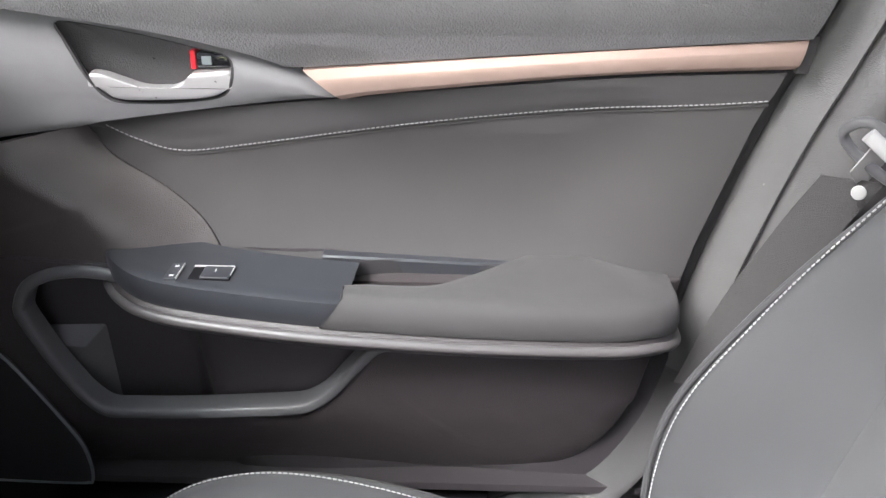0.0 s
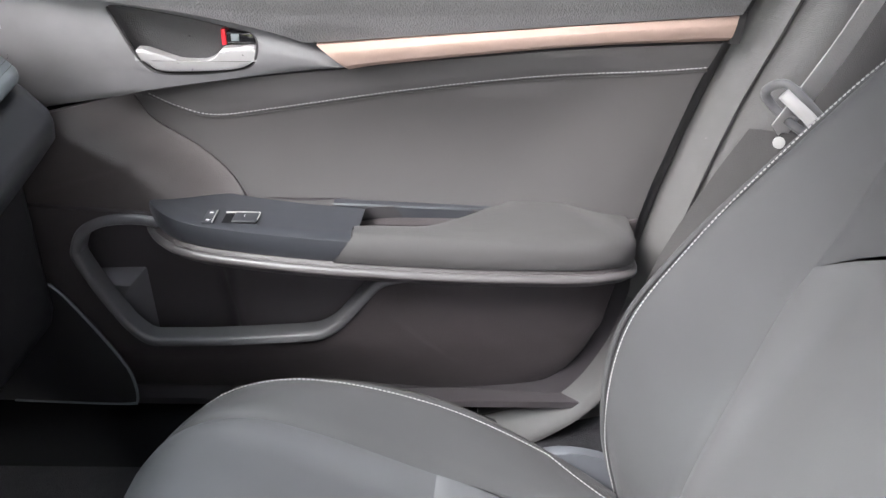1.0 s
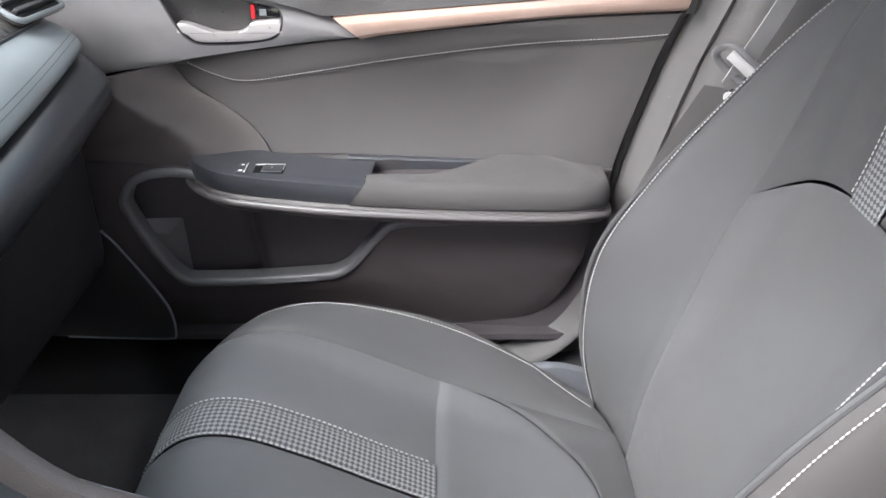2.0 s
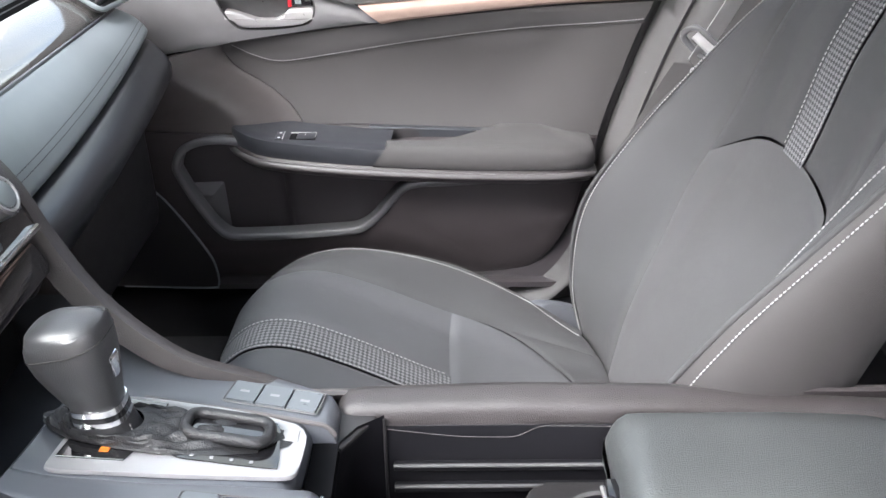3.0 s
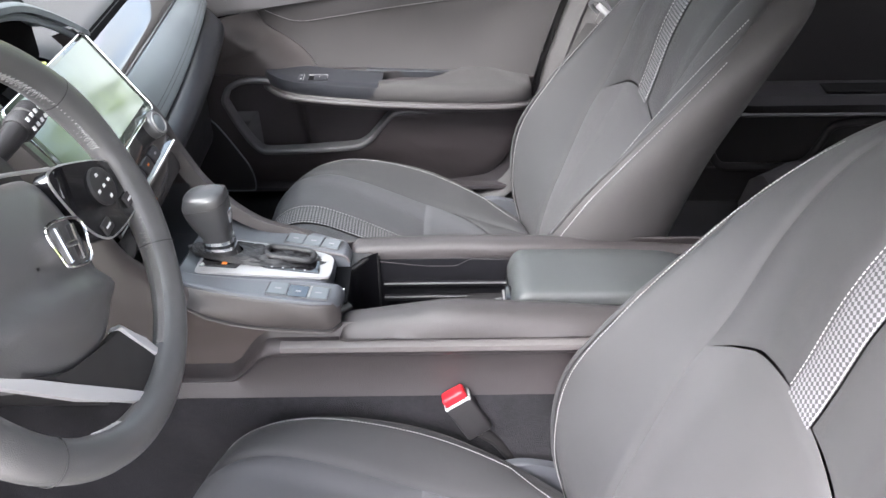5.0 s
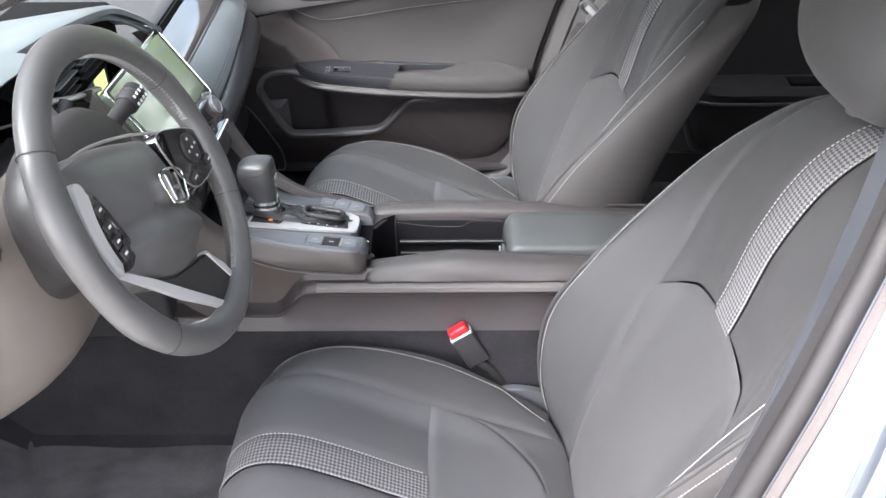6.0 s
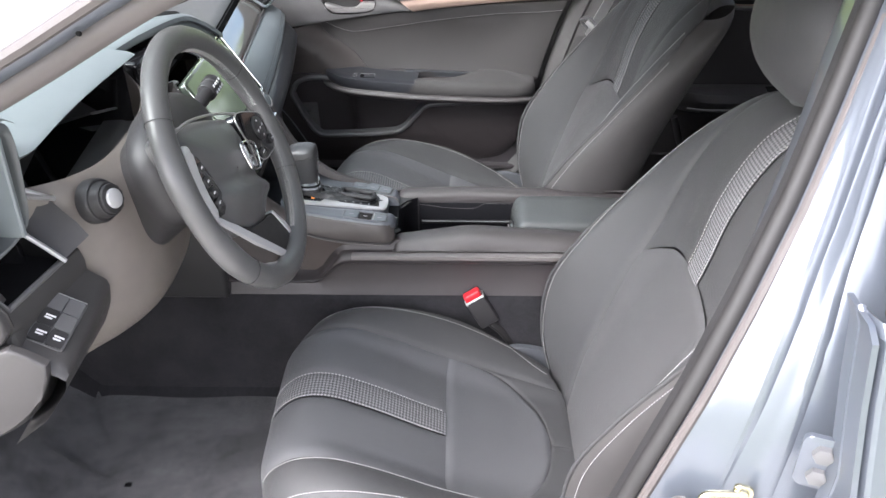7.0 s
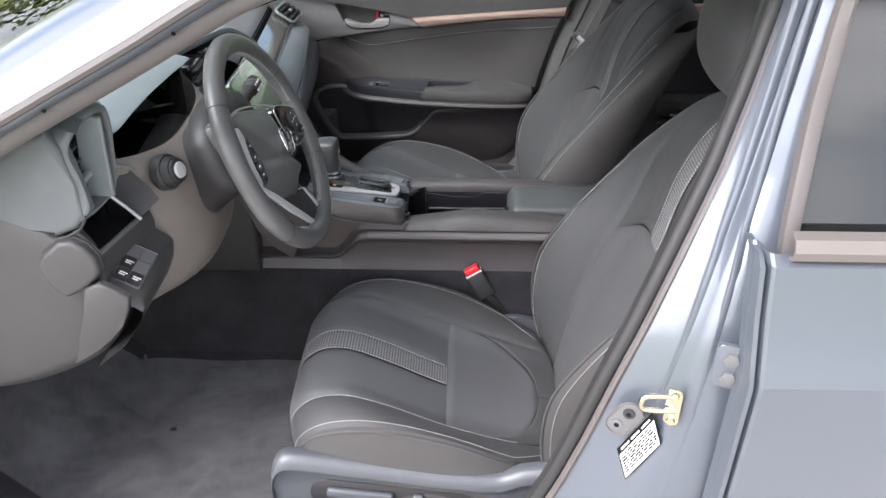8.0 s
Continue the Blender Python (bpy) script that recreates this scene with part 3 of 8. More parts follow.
# blackened so that the foot of the door lies in painted shade
part("sill_trim", sheet(sr, 0.004), DEEPSHADE, body, "plastic sill trim with its shade in the colour")


# unseen sill and side panels, added to stop light leaking in behind the pillar
side = [[(x, y, z) for y, z in ((0.80, 0.335), (0.835, 0.325), (0.85, 0.28), (0.855, 0.20), (0.82, 0.17))] for x in np.linspace(-1.1, 1.45, 8)]
part("sill", sheet(side, 0.006), PAINT, body, "painted door sill")
part("side_light_block", box((0.02, 0.842, 0.30), (1.45, 0.858, 1.0), 0.004), PAINT, body)
part("pillar_core", box((0.19, 0.80, 0.34), (0.40, 0.842, 1.38), 0.004), DARK, body)


# bonnet and front wings
def bonnet_point(u, v):
    y = 0.78 * u
    x = cowl_x(CAR_Y + y) - 0.03 - v * (1.05 - 0.2 * u * u)
    return Vector((x, CAR_Y + y, 0.955 - 0.035 * u * u - 0.20 * v * v - 0.05 * v))


part("bonnet", sheet([[bonnet_point(-1 + i / 10, j / 12) for i in range(21)] for j in range(13)], 0.01), PAINT, body, "blue-grey painted bonnet")
part("cowl", sheet([[(cowl_x(CAR_Y + y) - 0.035 + 0.1 * k, CAR_Y + y, 0.945 - 0.01 * k) for y in np.linspace(-0.74, 0.74, 15)] for k in (0, 0.5, 1)], 0.01), RUBBER, body)
for side in (-1, 1):
    rows = [[(x, CAR_Y + side * (0.78 + 0.11 * math.sin(t * 1.5)), 0.94 - 0.45 * t - 0.2 * max(0, (-1.0 - x) / 1.1) ** 2) for t in np.linspace(0, 1, 8)] for x in np.linspace(-0.98, -2.1, 14)]
    part("wing", sheet(rows, 0.006), PAINT, body)


# ---------------------------------------------------------------- rear doors
def rear_door_outer():
    """Closed rear door on the driver's side, seen from outside."""
    d = thing("rear_door", (0.7, -0.9, 0.3), "closed blue-grey rear car door with tinted window", "car door")
    prof = [(0.22, -0.895), (0.28, -0.915), (0.45, -0.925), (0.62, -0.93), (0.76, -0.937), (0.905, -0.9425), (0.918, -0.9425), (0.94, -0.934), (1.0, -0.912), (1.060, -0.895), (1.070, -0.880)]
    rows = []
    for x in np.r_[0.302, 0.304, 0.307, 0.310, 0.314, 0.32, np.linspace(0.34, 1.35, 20)]:
        e = max(0, 1 - (x - 0.302) / 0.012) ** 2
        rows.append([(x, y + 0.03 * e + 0.02 * max(0, x - 0.9), z) for z, y in prof])
    part("outer_skin", sheet(rows, 0.004), PAINT, d, "blue-grey metallic painted skin", smooth=12)
    edge = [[(0.302, y + 0.03 * k, z) for z, y in prof] for k in (0.0, 1.6)]
    part("door_edge", sheet(edge, 0.006), PAINT, d)
    shut = [(0.300, y + 0.028, z) for z, y in prof]
    part("edge_hem", tube(shut, 0.005, 8), PAINT, d)
    mould = [[(x, y, z) for y, z in ((-0.885, 1.066), (-0.896, 1.070), (-0.899, 1.082), (-0.892, 1.096), (-0.878, 1.100))] for x in np.linspace(0.33, 1.3, 6)]
    part("belt_moulding", sheet(mould, 0.004), BRONZE, d, "satin bronze belt moulding")
    # window frame along the centre pillar
    fr = []
    for z in np.linspace(1.05, 1.40, 14):
        y = -0.918 + pillar_y(z)
        x = pillar_rear(z) - 0.001
        fr.append([(x, y + 0.016, z), (x + 0.001, y + 0.001, z), (x + 0.013, y - 0.003, z), (x + 0.018, y - 0.001, z), (x + 0.021, y + 0.009, z)])
    part("window_frame", sheet(fr, 0.004), SEALBROWN, d, "brown-grey window frame")
    gl = [[(pillar_rear(z) + 0.018 + k * 0.9, -0.910 + pillar_y(z), z) for k in (0, 1)] for z in np.linspace(1.05, 1.39, 12)]
    part("window_pane", sheet(gl, 0.004), TINT, d, "dark tinted window pane reflecting the sky")
    part("inner_panel", box((0.40, -0.80, 0.34), (1.35, -0.74, 1.03), 0.02), PLASTIC, d)
    return d


rear_door_outer()


def rear_door_inner():
    d = thing("rear_door", (0.8, 0.76, 0.3), "closed rear passenger door with black trim panel", "car door")
    rows = []
    for z in np.linspace(0.34, 0.99, 22):
        rows.append([(x, 0.765 + 0.02 * math.sin((z - 0.34) * 6) * 0.4 - 0.02 * max(0, 0.6 - z), z) for x in np.linspace(0.36, 1.36, 18)])
    part("trim_panel", sheet(rows, 0.01), PLASTIC, d, "black soft trim panel")
    arm = []
    for x in np.linspace(0.55, 1.15, 26):
        e = min(1, (x - 0.55) / 0.08) * min(1, (1.15 - x) / 0.05)
        e = max(e, 0.0) ** 0.5
        arm.append([(x, 0.76 - a * (0.25 + 0.75 * e), 0.60 + b) for a, b in ((0, 0.025), (0.04, 0.028), (0.075, 0.022), (0.088, 0.005), (0.08, -0.02), (0.05, -0.04), (0, -0.05))])
    part("armrest", grid(arm, caps=False), PLASTIC, d, "black padded armrest")
    part("armrest_strip", tube([(x, 0.673 + 0.04 * max(0, (0.64 - x) / 0.1) ** 2, 0.583) for x in np.linspace(0.58, 1.13, 20)], 0.004), GREYPLASTIC, d)
    # solid dark box whose black is the painted shade of the grip hollow
    part("grip_shade", box((0.80, 0.69, 0.622), (1.02, 0.735, 0.631), 0.004), DARK, d)
    poc = spline([(0.56, 0.54), (0.60, 0.44), (0.66, 0.425), (0.80, 0.43), (0.84, 0.49), (0.88, 0.535), (1.15, 0.545)], 50)
    part("pocket_rim", tube([(x, 0.728, z) for x, z in poc], 0.010, 10), PLASTIC, d, "raised door pocket rim")
    lower = [[(x, 0.73 + 0.012 * t, 0.425 - 0.10 * t) for x in np.linspace(0.42, 1.3, 12)] for t in np.linspace(0, 1, 4)]
    part("lower_panel", sheet(lower, 0.008), PLASTIC, d)
    part("trim_strip", box((0.45, 0.742, 0.875), (1.3, 0.765, 0.905), 0.006), COPPER, d, "brushed champagne trim strip")
    bez = prism(rounded(0.15, 0.055, 0.026), 0.008, 0.002, m=plane_at((0.70, 0.755, 0.872), (-1, 0, 0), (0, 0, 1)))
    b = part("handle_bezel", bez, DARK, d)
    part("handle_lever", tube(spline([(0.63, 0.742, 0.862), (0.68, 0.738, 0.850), (0.74, 0.738, 0.852), (0.765, 0.742, 0.868)], 18), 0.008, 8), CHROME, b)
    part("lock_button", box((0.742, 0.738, 0.872), (0.768, 0.748, 0.886), 0.003), RED, b)
    part("window_pane", box((0.36, 0.79, 0.99), (1.3, 0.795, 1.38)), TINT, d, "dark privacy glass")
    return d


rear_door_inner()


# rear bench
bench = thing("rear_seat", (0.85, -0.04, 0.3), "charcoal cloth rear bench seat", "car seat")
rows = []
for y in np.linspace(-0.66, 0.62, 40):
    e = min(1, (0.66 - abs(y + 0.02)) / 0.09)
    e = max(0.0, e) ** 0.5
    rows.append([(x, y, 0.30 + (z - 0.30) * (0.55 + 0.45 * e)) for x, z in ((0.66, 0.31), (0.63, 0.42), (0.645, 0.50), (0.70, 0.535), (0.80, 0.53), (0.95, 0.50), (1.12, 0.47), (1.15, 0.3))])
part("cushion", grid(rows, caps=True), CLOTH_SIDE, bench)
rows = []
for y in np.linspace(-0.66, 0.62, 40):
    e = max(0.0, min(1, (0.66 - abs(y + 0.02)) / 0.09)) ** 0.5
    rows.append([(1.40 + (x - 1.40) * (0.6 + 0.4 * e), y, z) for x, z in ((1.08, 0.46), (1.06, 0.55), (1.10, 0.70), (1.16, 0.88), (1.22, 1.0), (1.28, 1.02), (1.40, 0.98), (1.40, 0.40))])
part("backrest", grid(rows, caps=True), CLOTH_SIDE, bench)

# ---------------------------------------------------------------- front passenger door
door = thing("passenger_door", (-0.2, 0.76, 0.33), "closed front passenger door with black trim and copper strip", "car door")
REAR_EDGE = [(0.366, 0.014), (0.39, 0.055), (0.416, 0.085), (0.46, 0.113), (0.511, 0.134), (0.607, 0.156), (0.696, 0.176), (0.813, 0.211), (0.90, 0.245), (1.0, 0.283)]


def smooth01(t):
    t = min(max(t, 0.0), 1.0)
    return t * t * (3 - 2 * t)


def rear_x(z):
    return float(np.interp(z, [a for a, b in REAR_EDGE], [b for a, b in REAR_EDGE]))


def curve_at(pts, x):
    return float(np.interp(x, [p[0] for p in pts], [p[1] for p in pts]))


# edge lines of the panels, as (x, z)
SWOOP_TOP = spline([(-0.75, 0.945), (-0.56, 0.927), (-0.458, 0.914), (-0.354, 0.899), (-0.272, 0.881), (-0.217, 0.863), (-0.172, 0.838)], 60)
SWOOP_LOW = spline([(-0.75, 0.752), (-0.513, 0.789), (-0.439, 0.799), (-0.402, 0.807), (-0.276, 0.825), (-0.172, 0.837)], 60)
TRIM_LOW = spline([(-0.172, 0.8355), (-0.123, 0.843), (0.064, 0.862), (0.239, 0.871)], 40)
TRIM_TOP = spline([(-0.212, 0.865), (-0.10, 0.874), (0.064, 0.887), (0.246, 0.9005)], 40)
SEAM = spline([(0.80, -0.430), (0.764, -0.409), (0.734, -0.363), (0.700, -0.324), (0.664, -0.301)], 40)
STITCH = spline([(-0.412, 0.797), (-0.380, 0.780), (-0.338, 0.769), (-0.266, 0.778), (-0.124, 0.801), (0.013, 0.819), (0.148, 0.831), (0.222, 0.838)], 80)


def swoop_split(x):
    return curve_at(STITCH, x)


def panel(name, left, right, low, top, depth, mat, label="", nx=44, nz=14, roll=0.008, parent=door):
    """A trim panel between two side lines and two edge lines; its rim turns back so that joints read as gaps.
    left, right: x at a height 0..1 between the edges; low, top: z at x; depth: y at (x, z)."""
    us = np.r_[0, 0.0, np.linspace(0.0, 1.0, nx), 1.0, 1]
    vs = np.r_[0, 0.0, np.linspace(0.0, 1.0, nz), 1.0, 1]
    rows = []
    for j, v in enumerate(vs):
        row = []
        for i, u in enumerate(us):
            uu = min(max(u, 0.0), 1.0)
            # the sides are lines in z; solve by a few steps
            z = 0.7
            x = 0.0
            for _ in range(6):
                x = left(z) + (right(z) - left(z)) * uu
                z = low(x) + (top(x) - low(x)) * v
            y = depth(x, z)
            edge = min(i, j, len(us) - 1 - i, len(vs) - 1 - j)
            y += (roll * 1.6, 0.0018, 0.0)[edge] if edge < 2 else 0.0
            if edge == 2:
                y += 0.0004
            row.append((x, y, z))
        rows.append(row)
    # draw the inner rings in a little so that the turned edge has width
    return part(name, grid(rows), mat, parent, label, smooth=60)


def mid_y(x, z):
    """The hollow of the middle of the door."""
    t = (z - 0.655) / 0.2
    back = min(1.0, max(0.0, (rear_x(z) - x) / 0.16))
    return 0.732 + 0.032 * math.sin(math.pi * min(max(t, 0), 1)) ** 0.8 * back * back * (3 - 2 * back) + 0.004 * (x + 0.1)


def upper_y(x, z):
    t = max(0.0, z - 0.86)
    return 0.732 - 0.02 * math.exp(-((z - 0.93) / 0.05) ** 2) + 0.10 * t ** 1.2 + 0.02 * max(0, z - 0.97)


panel("upper_panel", lambda z: -0.80, rear_x, lambda x: curve_at(SWOOP_TOP, x) + 0.001 if x < -0.215 else curve_at(TRIM_TOP, x) + 0.001,
      lambda x: 1.0 + 0.02 * x, upper_y, SOFT, "black grained soft upper panel", 60, 14)


def bezel_y(x, z):
    lo, hi = curve_at(SWOOP_LOW, x), curve_at(SWOOP_TOP, x)
    t = (z - lo) / max(hi - lo, 1e-3)
    return 0.740 - 0.012 * math.sin(math.pi * min(max(t, 0), 1)) - 0.02 * max(0, (-0.45 - x) / 0.3)


BEZ = spline([(-0.434, 0.902), (-0.428, 0.890), (-0.419, 0.874), (-0.409, 0.854), (-0.398, 0.838), (-0.384, 0.829), (-0.345, 0.828), (-0.311, 0.831), (-0.287, 0.836), (-0.277, 0.846), (-0.273, 0.864), (-0.280, 0.875), (-0.305, 0.881), (-0.355, 0.892), (-0.415, 0.902)], 60, closed=True)


def handle_panel():
    """The swoop-shaped panel with the recess of the inner handle cut into it."""
    out = [(x, curve_at(SWOOP_TOP, x) - 0.001) for x in np.linspace(-0.75, -0.175, 34)] + [(x, curve_at(SWOOP_LOW, x) + 0.001) for x in np.linspace(-0.178, -0.75, 26)]
    # both loops by angle round the recess
    c = BEZ.mean(0)
    n = 120
    ang = np.linspace(-math.pi, math.pi, n, endpoint=False)

    def by_angle(loop):
        p = np.array(spline(loop, 400, closed=True)) if len(loop) < 100 else np.array(loop)
        return p

    loop = []
    o = np.array(out + [out[0]])
    seg = []
    for a, b in zip(o[:-1], o[1:]):
        for k in range(12):
            seg.append(a + (b - a) * k / 12)
    seg = np.array(seg)
    sa = np.arctan2(seg[:, 1] - c[1], seg[:, 0] - c[0])
    bz = spline(BEZ[:-1], 400, closed=True)
    ba = np.arctan2(bz[:, 1] - c[1], bz[:, 0] - c[0])
    rows = []
    outer, inner = [], []
    for a in ang:
        outer.append(seg[np.argmin(np.abs(np.angle(np.exp(1j * (sa - a)))))])
        inner.append(bz[np.argmin(np.abs(np.angle(np.exp(1j * (ba - a)))))])
    outer, inner = np.array(outer), np.array(inner)
    rows.append([(p[0], bezel_y(*p) + 0.012, p[1]) for p in outer])
    for t in (0.0, 0.04, 0.3, 0.6, 0.85, 0.96, 1.0):
        q = outer + (inner - outer) * t
        rows.append([(p[0], bezel_y(*p) + (0.002 if t in (0.0, 1.0) else 0.0), p[1]) for p in q])
    rows.append([(p[0], bezel_y(*p) + 0.008, p[1]) for p in inner])
    part("handle_panel", grid([r + [r[0]] for r in rows]), HANDLEGREY, door, "grey plastic panel round the inner handle", smooth=50)
    # recess bowl
    rows = []
    for t, d in ((1.0, 0.003), (0.97, 0.010), (0.9, 0.017), (0.7, 0.021), (0.35, 0.023), (0.02, 0.024)):
        q = c + (bz[::4] - c) * t
        rows.append([(p[0], 0.735 + d, p[1]) for p in q])
    bowl = part("handle_recess", grid([r + [r[0]] for r in rows]), RECESSGREY, door, "dark recess behind the handle", smooth=60)
    part("recess_rim", tube([(p[0], bezel_y(*p) + 0.002, p[1]) for p in bz[::5]], 0.0017, 6, closed=True), RUBBER, bowl)
    lev = spline([(-0.409, 0.855), (-0.399, 0.857), (-0.380, 0.851), (-0.359, 0.8445), (-0.334, 0.8445), (-0.320, 0.850), (-0.312, 0.858), (-0.295, 0.860), (-0.276, 0.861), (-0.277, 0.849), (-0.285, 0.840), (-0.303, 0.8345), (-0.344, 0.832), (-0.382, 0.832), (-0.396, 0.840)], 90, closed=True)
    lc = lev.mean(0)
    rows = []
    for t, y in ((1.0, 0.745), (1.0, 0.736), (0.97, 0.7325), (0.90, 0.7305)):
        rows.append([(p[0] + (1 - t) * 0.25 * (lc[0] - p[0]), y, p[1] + (1 - t) * 1.0 * (0.8445 - p[1])) for p in lev])
    for t, y in ((0.6, 0.7300), (0.3, 0.7297), (0.02, 0.7296)):
        rows.append([(p[0], y, 0.8445 + (p[1] - 0.8445) * t) for p in lev])
    part("handle_lever", grid([r + [r[0]] for r in rows]), SILVER, bowl, "satin silver pull lever", smooth=70)
    lock = part("lock_button", box((-0.308, 0.736, 0.862), (-0.276, 0.756, 0.8765), 0.003), GLOSS, bowl, "black lock button with a red mark")
    part("lock_flag", box((-0.3135, 0.738, 0.8605), (-0.3085, 0.756, 0.878), 0.001), RED, lock, "red flag")
    part("lock_symbol", box((-0.302, 0.7348, 0.8655), (-0.293, 0.7362, 0.8735), 0.0004), SATIN, lock)


handle_panel()


def trim_strip():
    """A facetted strip: a pale upper bevel over the broad copper face."""
    n = 60
    rows_a, rows_b = [], []
    for u in np.linspace(0, 1, n):
        x0, x1 = -0.208 + u * 0.452, -0.172 + u * 0.411
        a = np.array([x0, 0, curve_at(TRIM_TOP, x0)])
        b = np.array([x1, 0, curve_at(TRIM_LOW, x1)])
        q = lambda t, y: tuple(a + (b - a) * t + np.array([0, y, 0]))
        rows_a.append([q(0.0, 0.742), q(0.02, 0.7240), q(0.16, 0.7228), q(0.30, 0.7218)])
        rows_b.append([q(0.30, 0.7218), q(0.34, 0.7216), q(0.62, 0.7222), q(0.80, 0.7240), q(0.95, 0.729), q(1.0, 0.745)])
    s = part("trim_strip", grid(rows_b, caps=False), COPPER, door, "brushed copper trim strip", smooth=25)
    part("upper_bevel", grid(rows_a), COPPER, s, "paler upper bevel", smooth=25)
    tip = prism([(0, 0), (0.012, 0.0), (0.016, 0.034), (0.004, 0.034)], 0.02, 0.002, m=plane_at((0.238, 0.745, 0.869), (1, 0, 0), (0, 0, 1)))
    part("end_cap", tip, RUBBER, s)


trim_strip()

seam_x = lambda z: curve_at(SEAM[::-1], z)
insert_top = lambda x: curve_at(SWOOP_LOW, x) - 0.002 if x < -0.172 else curve_at(TRIM_LOW, x) - 0.002


def upper_insert_y(x, z):
    return mid_y(x, z) - 0.004 * min(1, max(0, (z - swoop_split(x)) / 0.012))


panel("insert_upper", lambda z: max(seam_x(z), -0.43) + 0.001, rear_x, lambda x: swoop_split(x), insert_top, upper_insert_y, DOOR_CLOTH, "dark soft band above the stitching", 60, 8)
panel("insert_lower", lambda z: seam_x(z) + 0.001, rear_x, lambda x: 0.655 + 0.0 * x, lambda x: swoop_split(x), mid_y, DOOR_CLOTH, "charcoal cloth door insert", 60, 20)
st = [(x, upper_insert_y(x, z + 0.004) - 0.0006, z + 0.004) for x, z in STITCH]
tagged(part("stitching", stitches(st, 0.0048, 0.0035, 0.0009), THREAD, door, "pale contrast stitching"), kind="stuff")
part("stitched_welt", tube([(x, mid_y(x, z) + 0.001, z) for x, z in STITCH], 0.0022, 6), DOOR_CLOTH, door)
FLOOR_LINE = lambda x: 0.655 + 0.03 * max(0, -0.45 - x)


def FRONT_Y(x, z):
    """Ahead of the insert the panel stands proud and nearly upright, with a soft crease that rises rearwards."""
    s = smooth01((seam_x(z) - x) / 0.10)
    crease = 0.738 + 0.297 * (x + 0.40)
    proud = 0.716 + 0.010 * smooth01((z - 0.78) / 0.06) + 0.004 * smooth01((crease - z) / 0.010)
    return (mid_y(x, z) + 0.001) * (1 - s) + proud * s


panel("front_panel", lambda z: -0.80, lambda z: seam_x(z) - 0.0015, FLOOR_LINE, lambda x: curve_at(SWOOP_LOW, x) - 0.002, FRONT_Y, BROWNPLASTIC, "warm dark plastic panel ahead of the insert", 50, 30)

# lower panel with its pocket
POCKET = spline([(-0.513, 0.614), (-0.502, 0.638), (-0.478, 0.653), (-0.437, 0.659), (-0.40, 0.652), (-0.36, 0.640), (-0.25, 0.630), (-0.12, 0.626), (0.02, 0.625), (0.11, 0.626), (0.143, 0.618), (0.138, 0.603), (0.06, 0.594), (-0.06, 0.586), (-0.128, 0.5825), (-0.151, 0.572), (-0.178, 0.541), (-0.205, 0.511), (-0.23, 0.4995), (-0.30, 0.493), (-0.373, 0.4885), (-0.437, 0.4885), (-0.457, 0.498), (-0.486, 0.545), (-0.505, 0.587)], 160, closed=True)


def lower_y(x, z):
    crease = 0.464 + 0.075 * max(0.0, x + 0.40)
    return 0.711 + 0.050 * max(0.0, (0.49 - z) / 0.13) ** 1.5 + 0.004 * smooth01((crease - z) / 0.006) - 0.003 * math.exp(-((z - crease - 0.012) / 0.012) ** 2) + 0.02 * max(0, (x - 0.02) / 0.15) ** 2 + 0.03 * max(0, -0.52 - x)


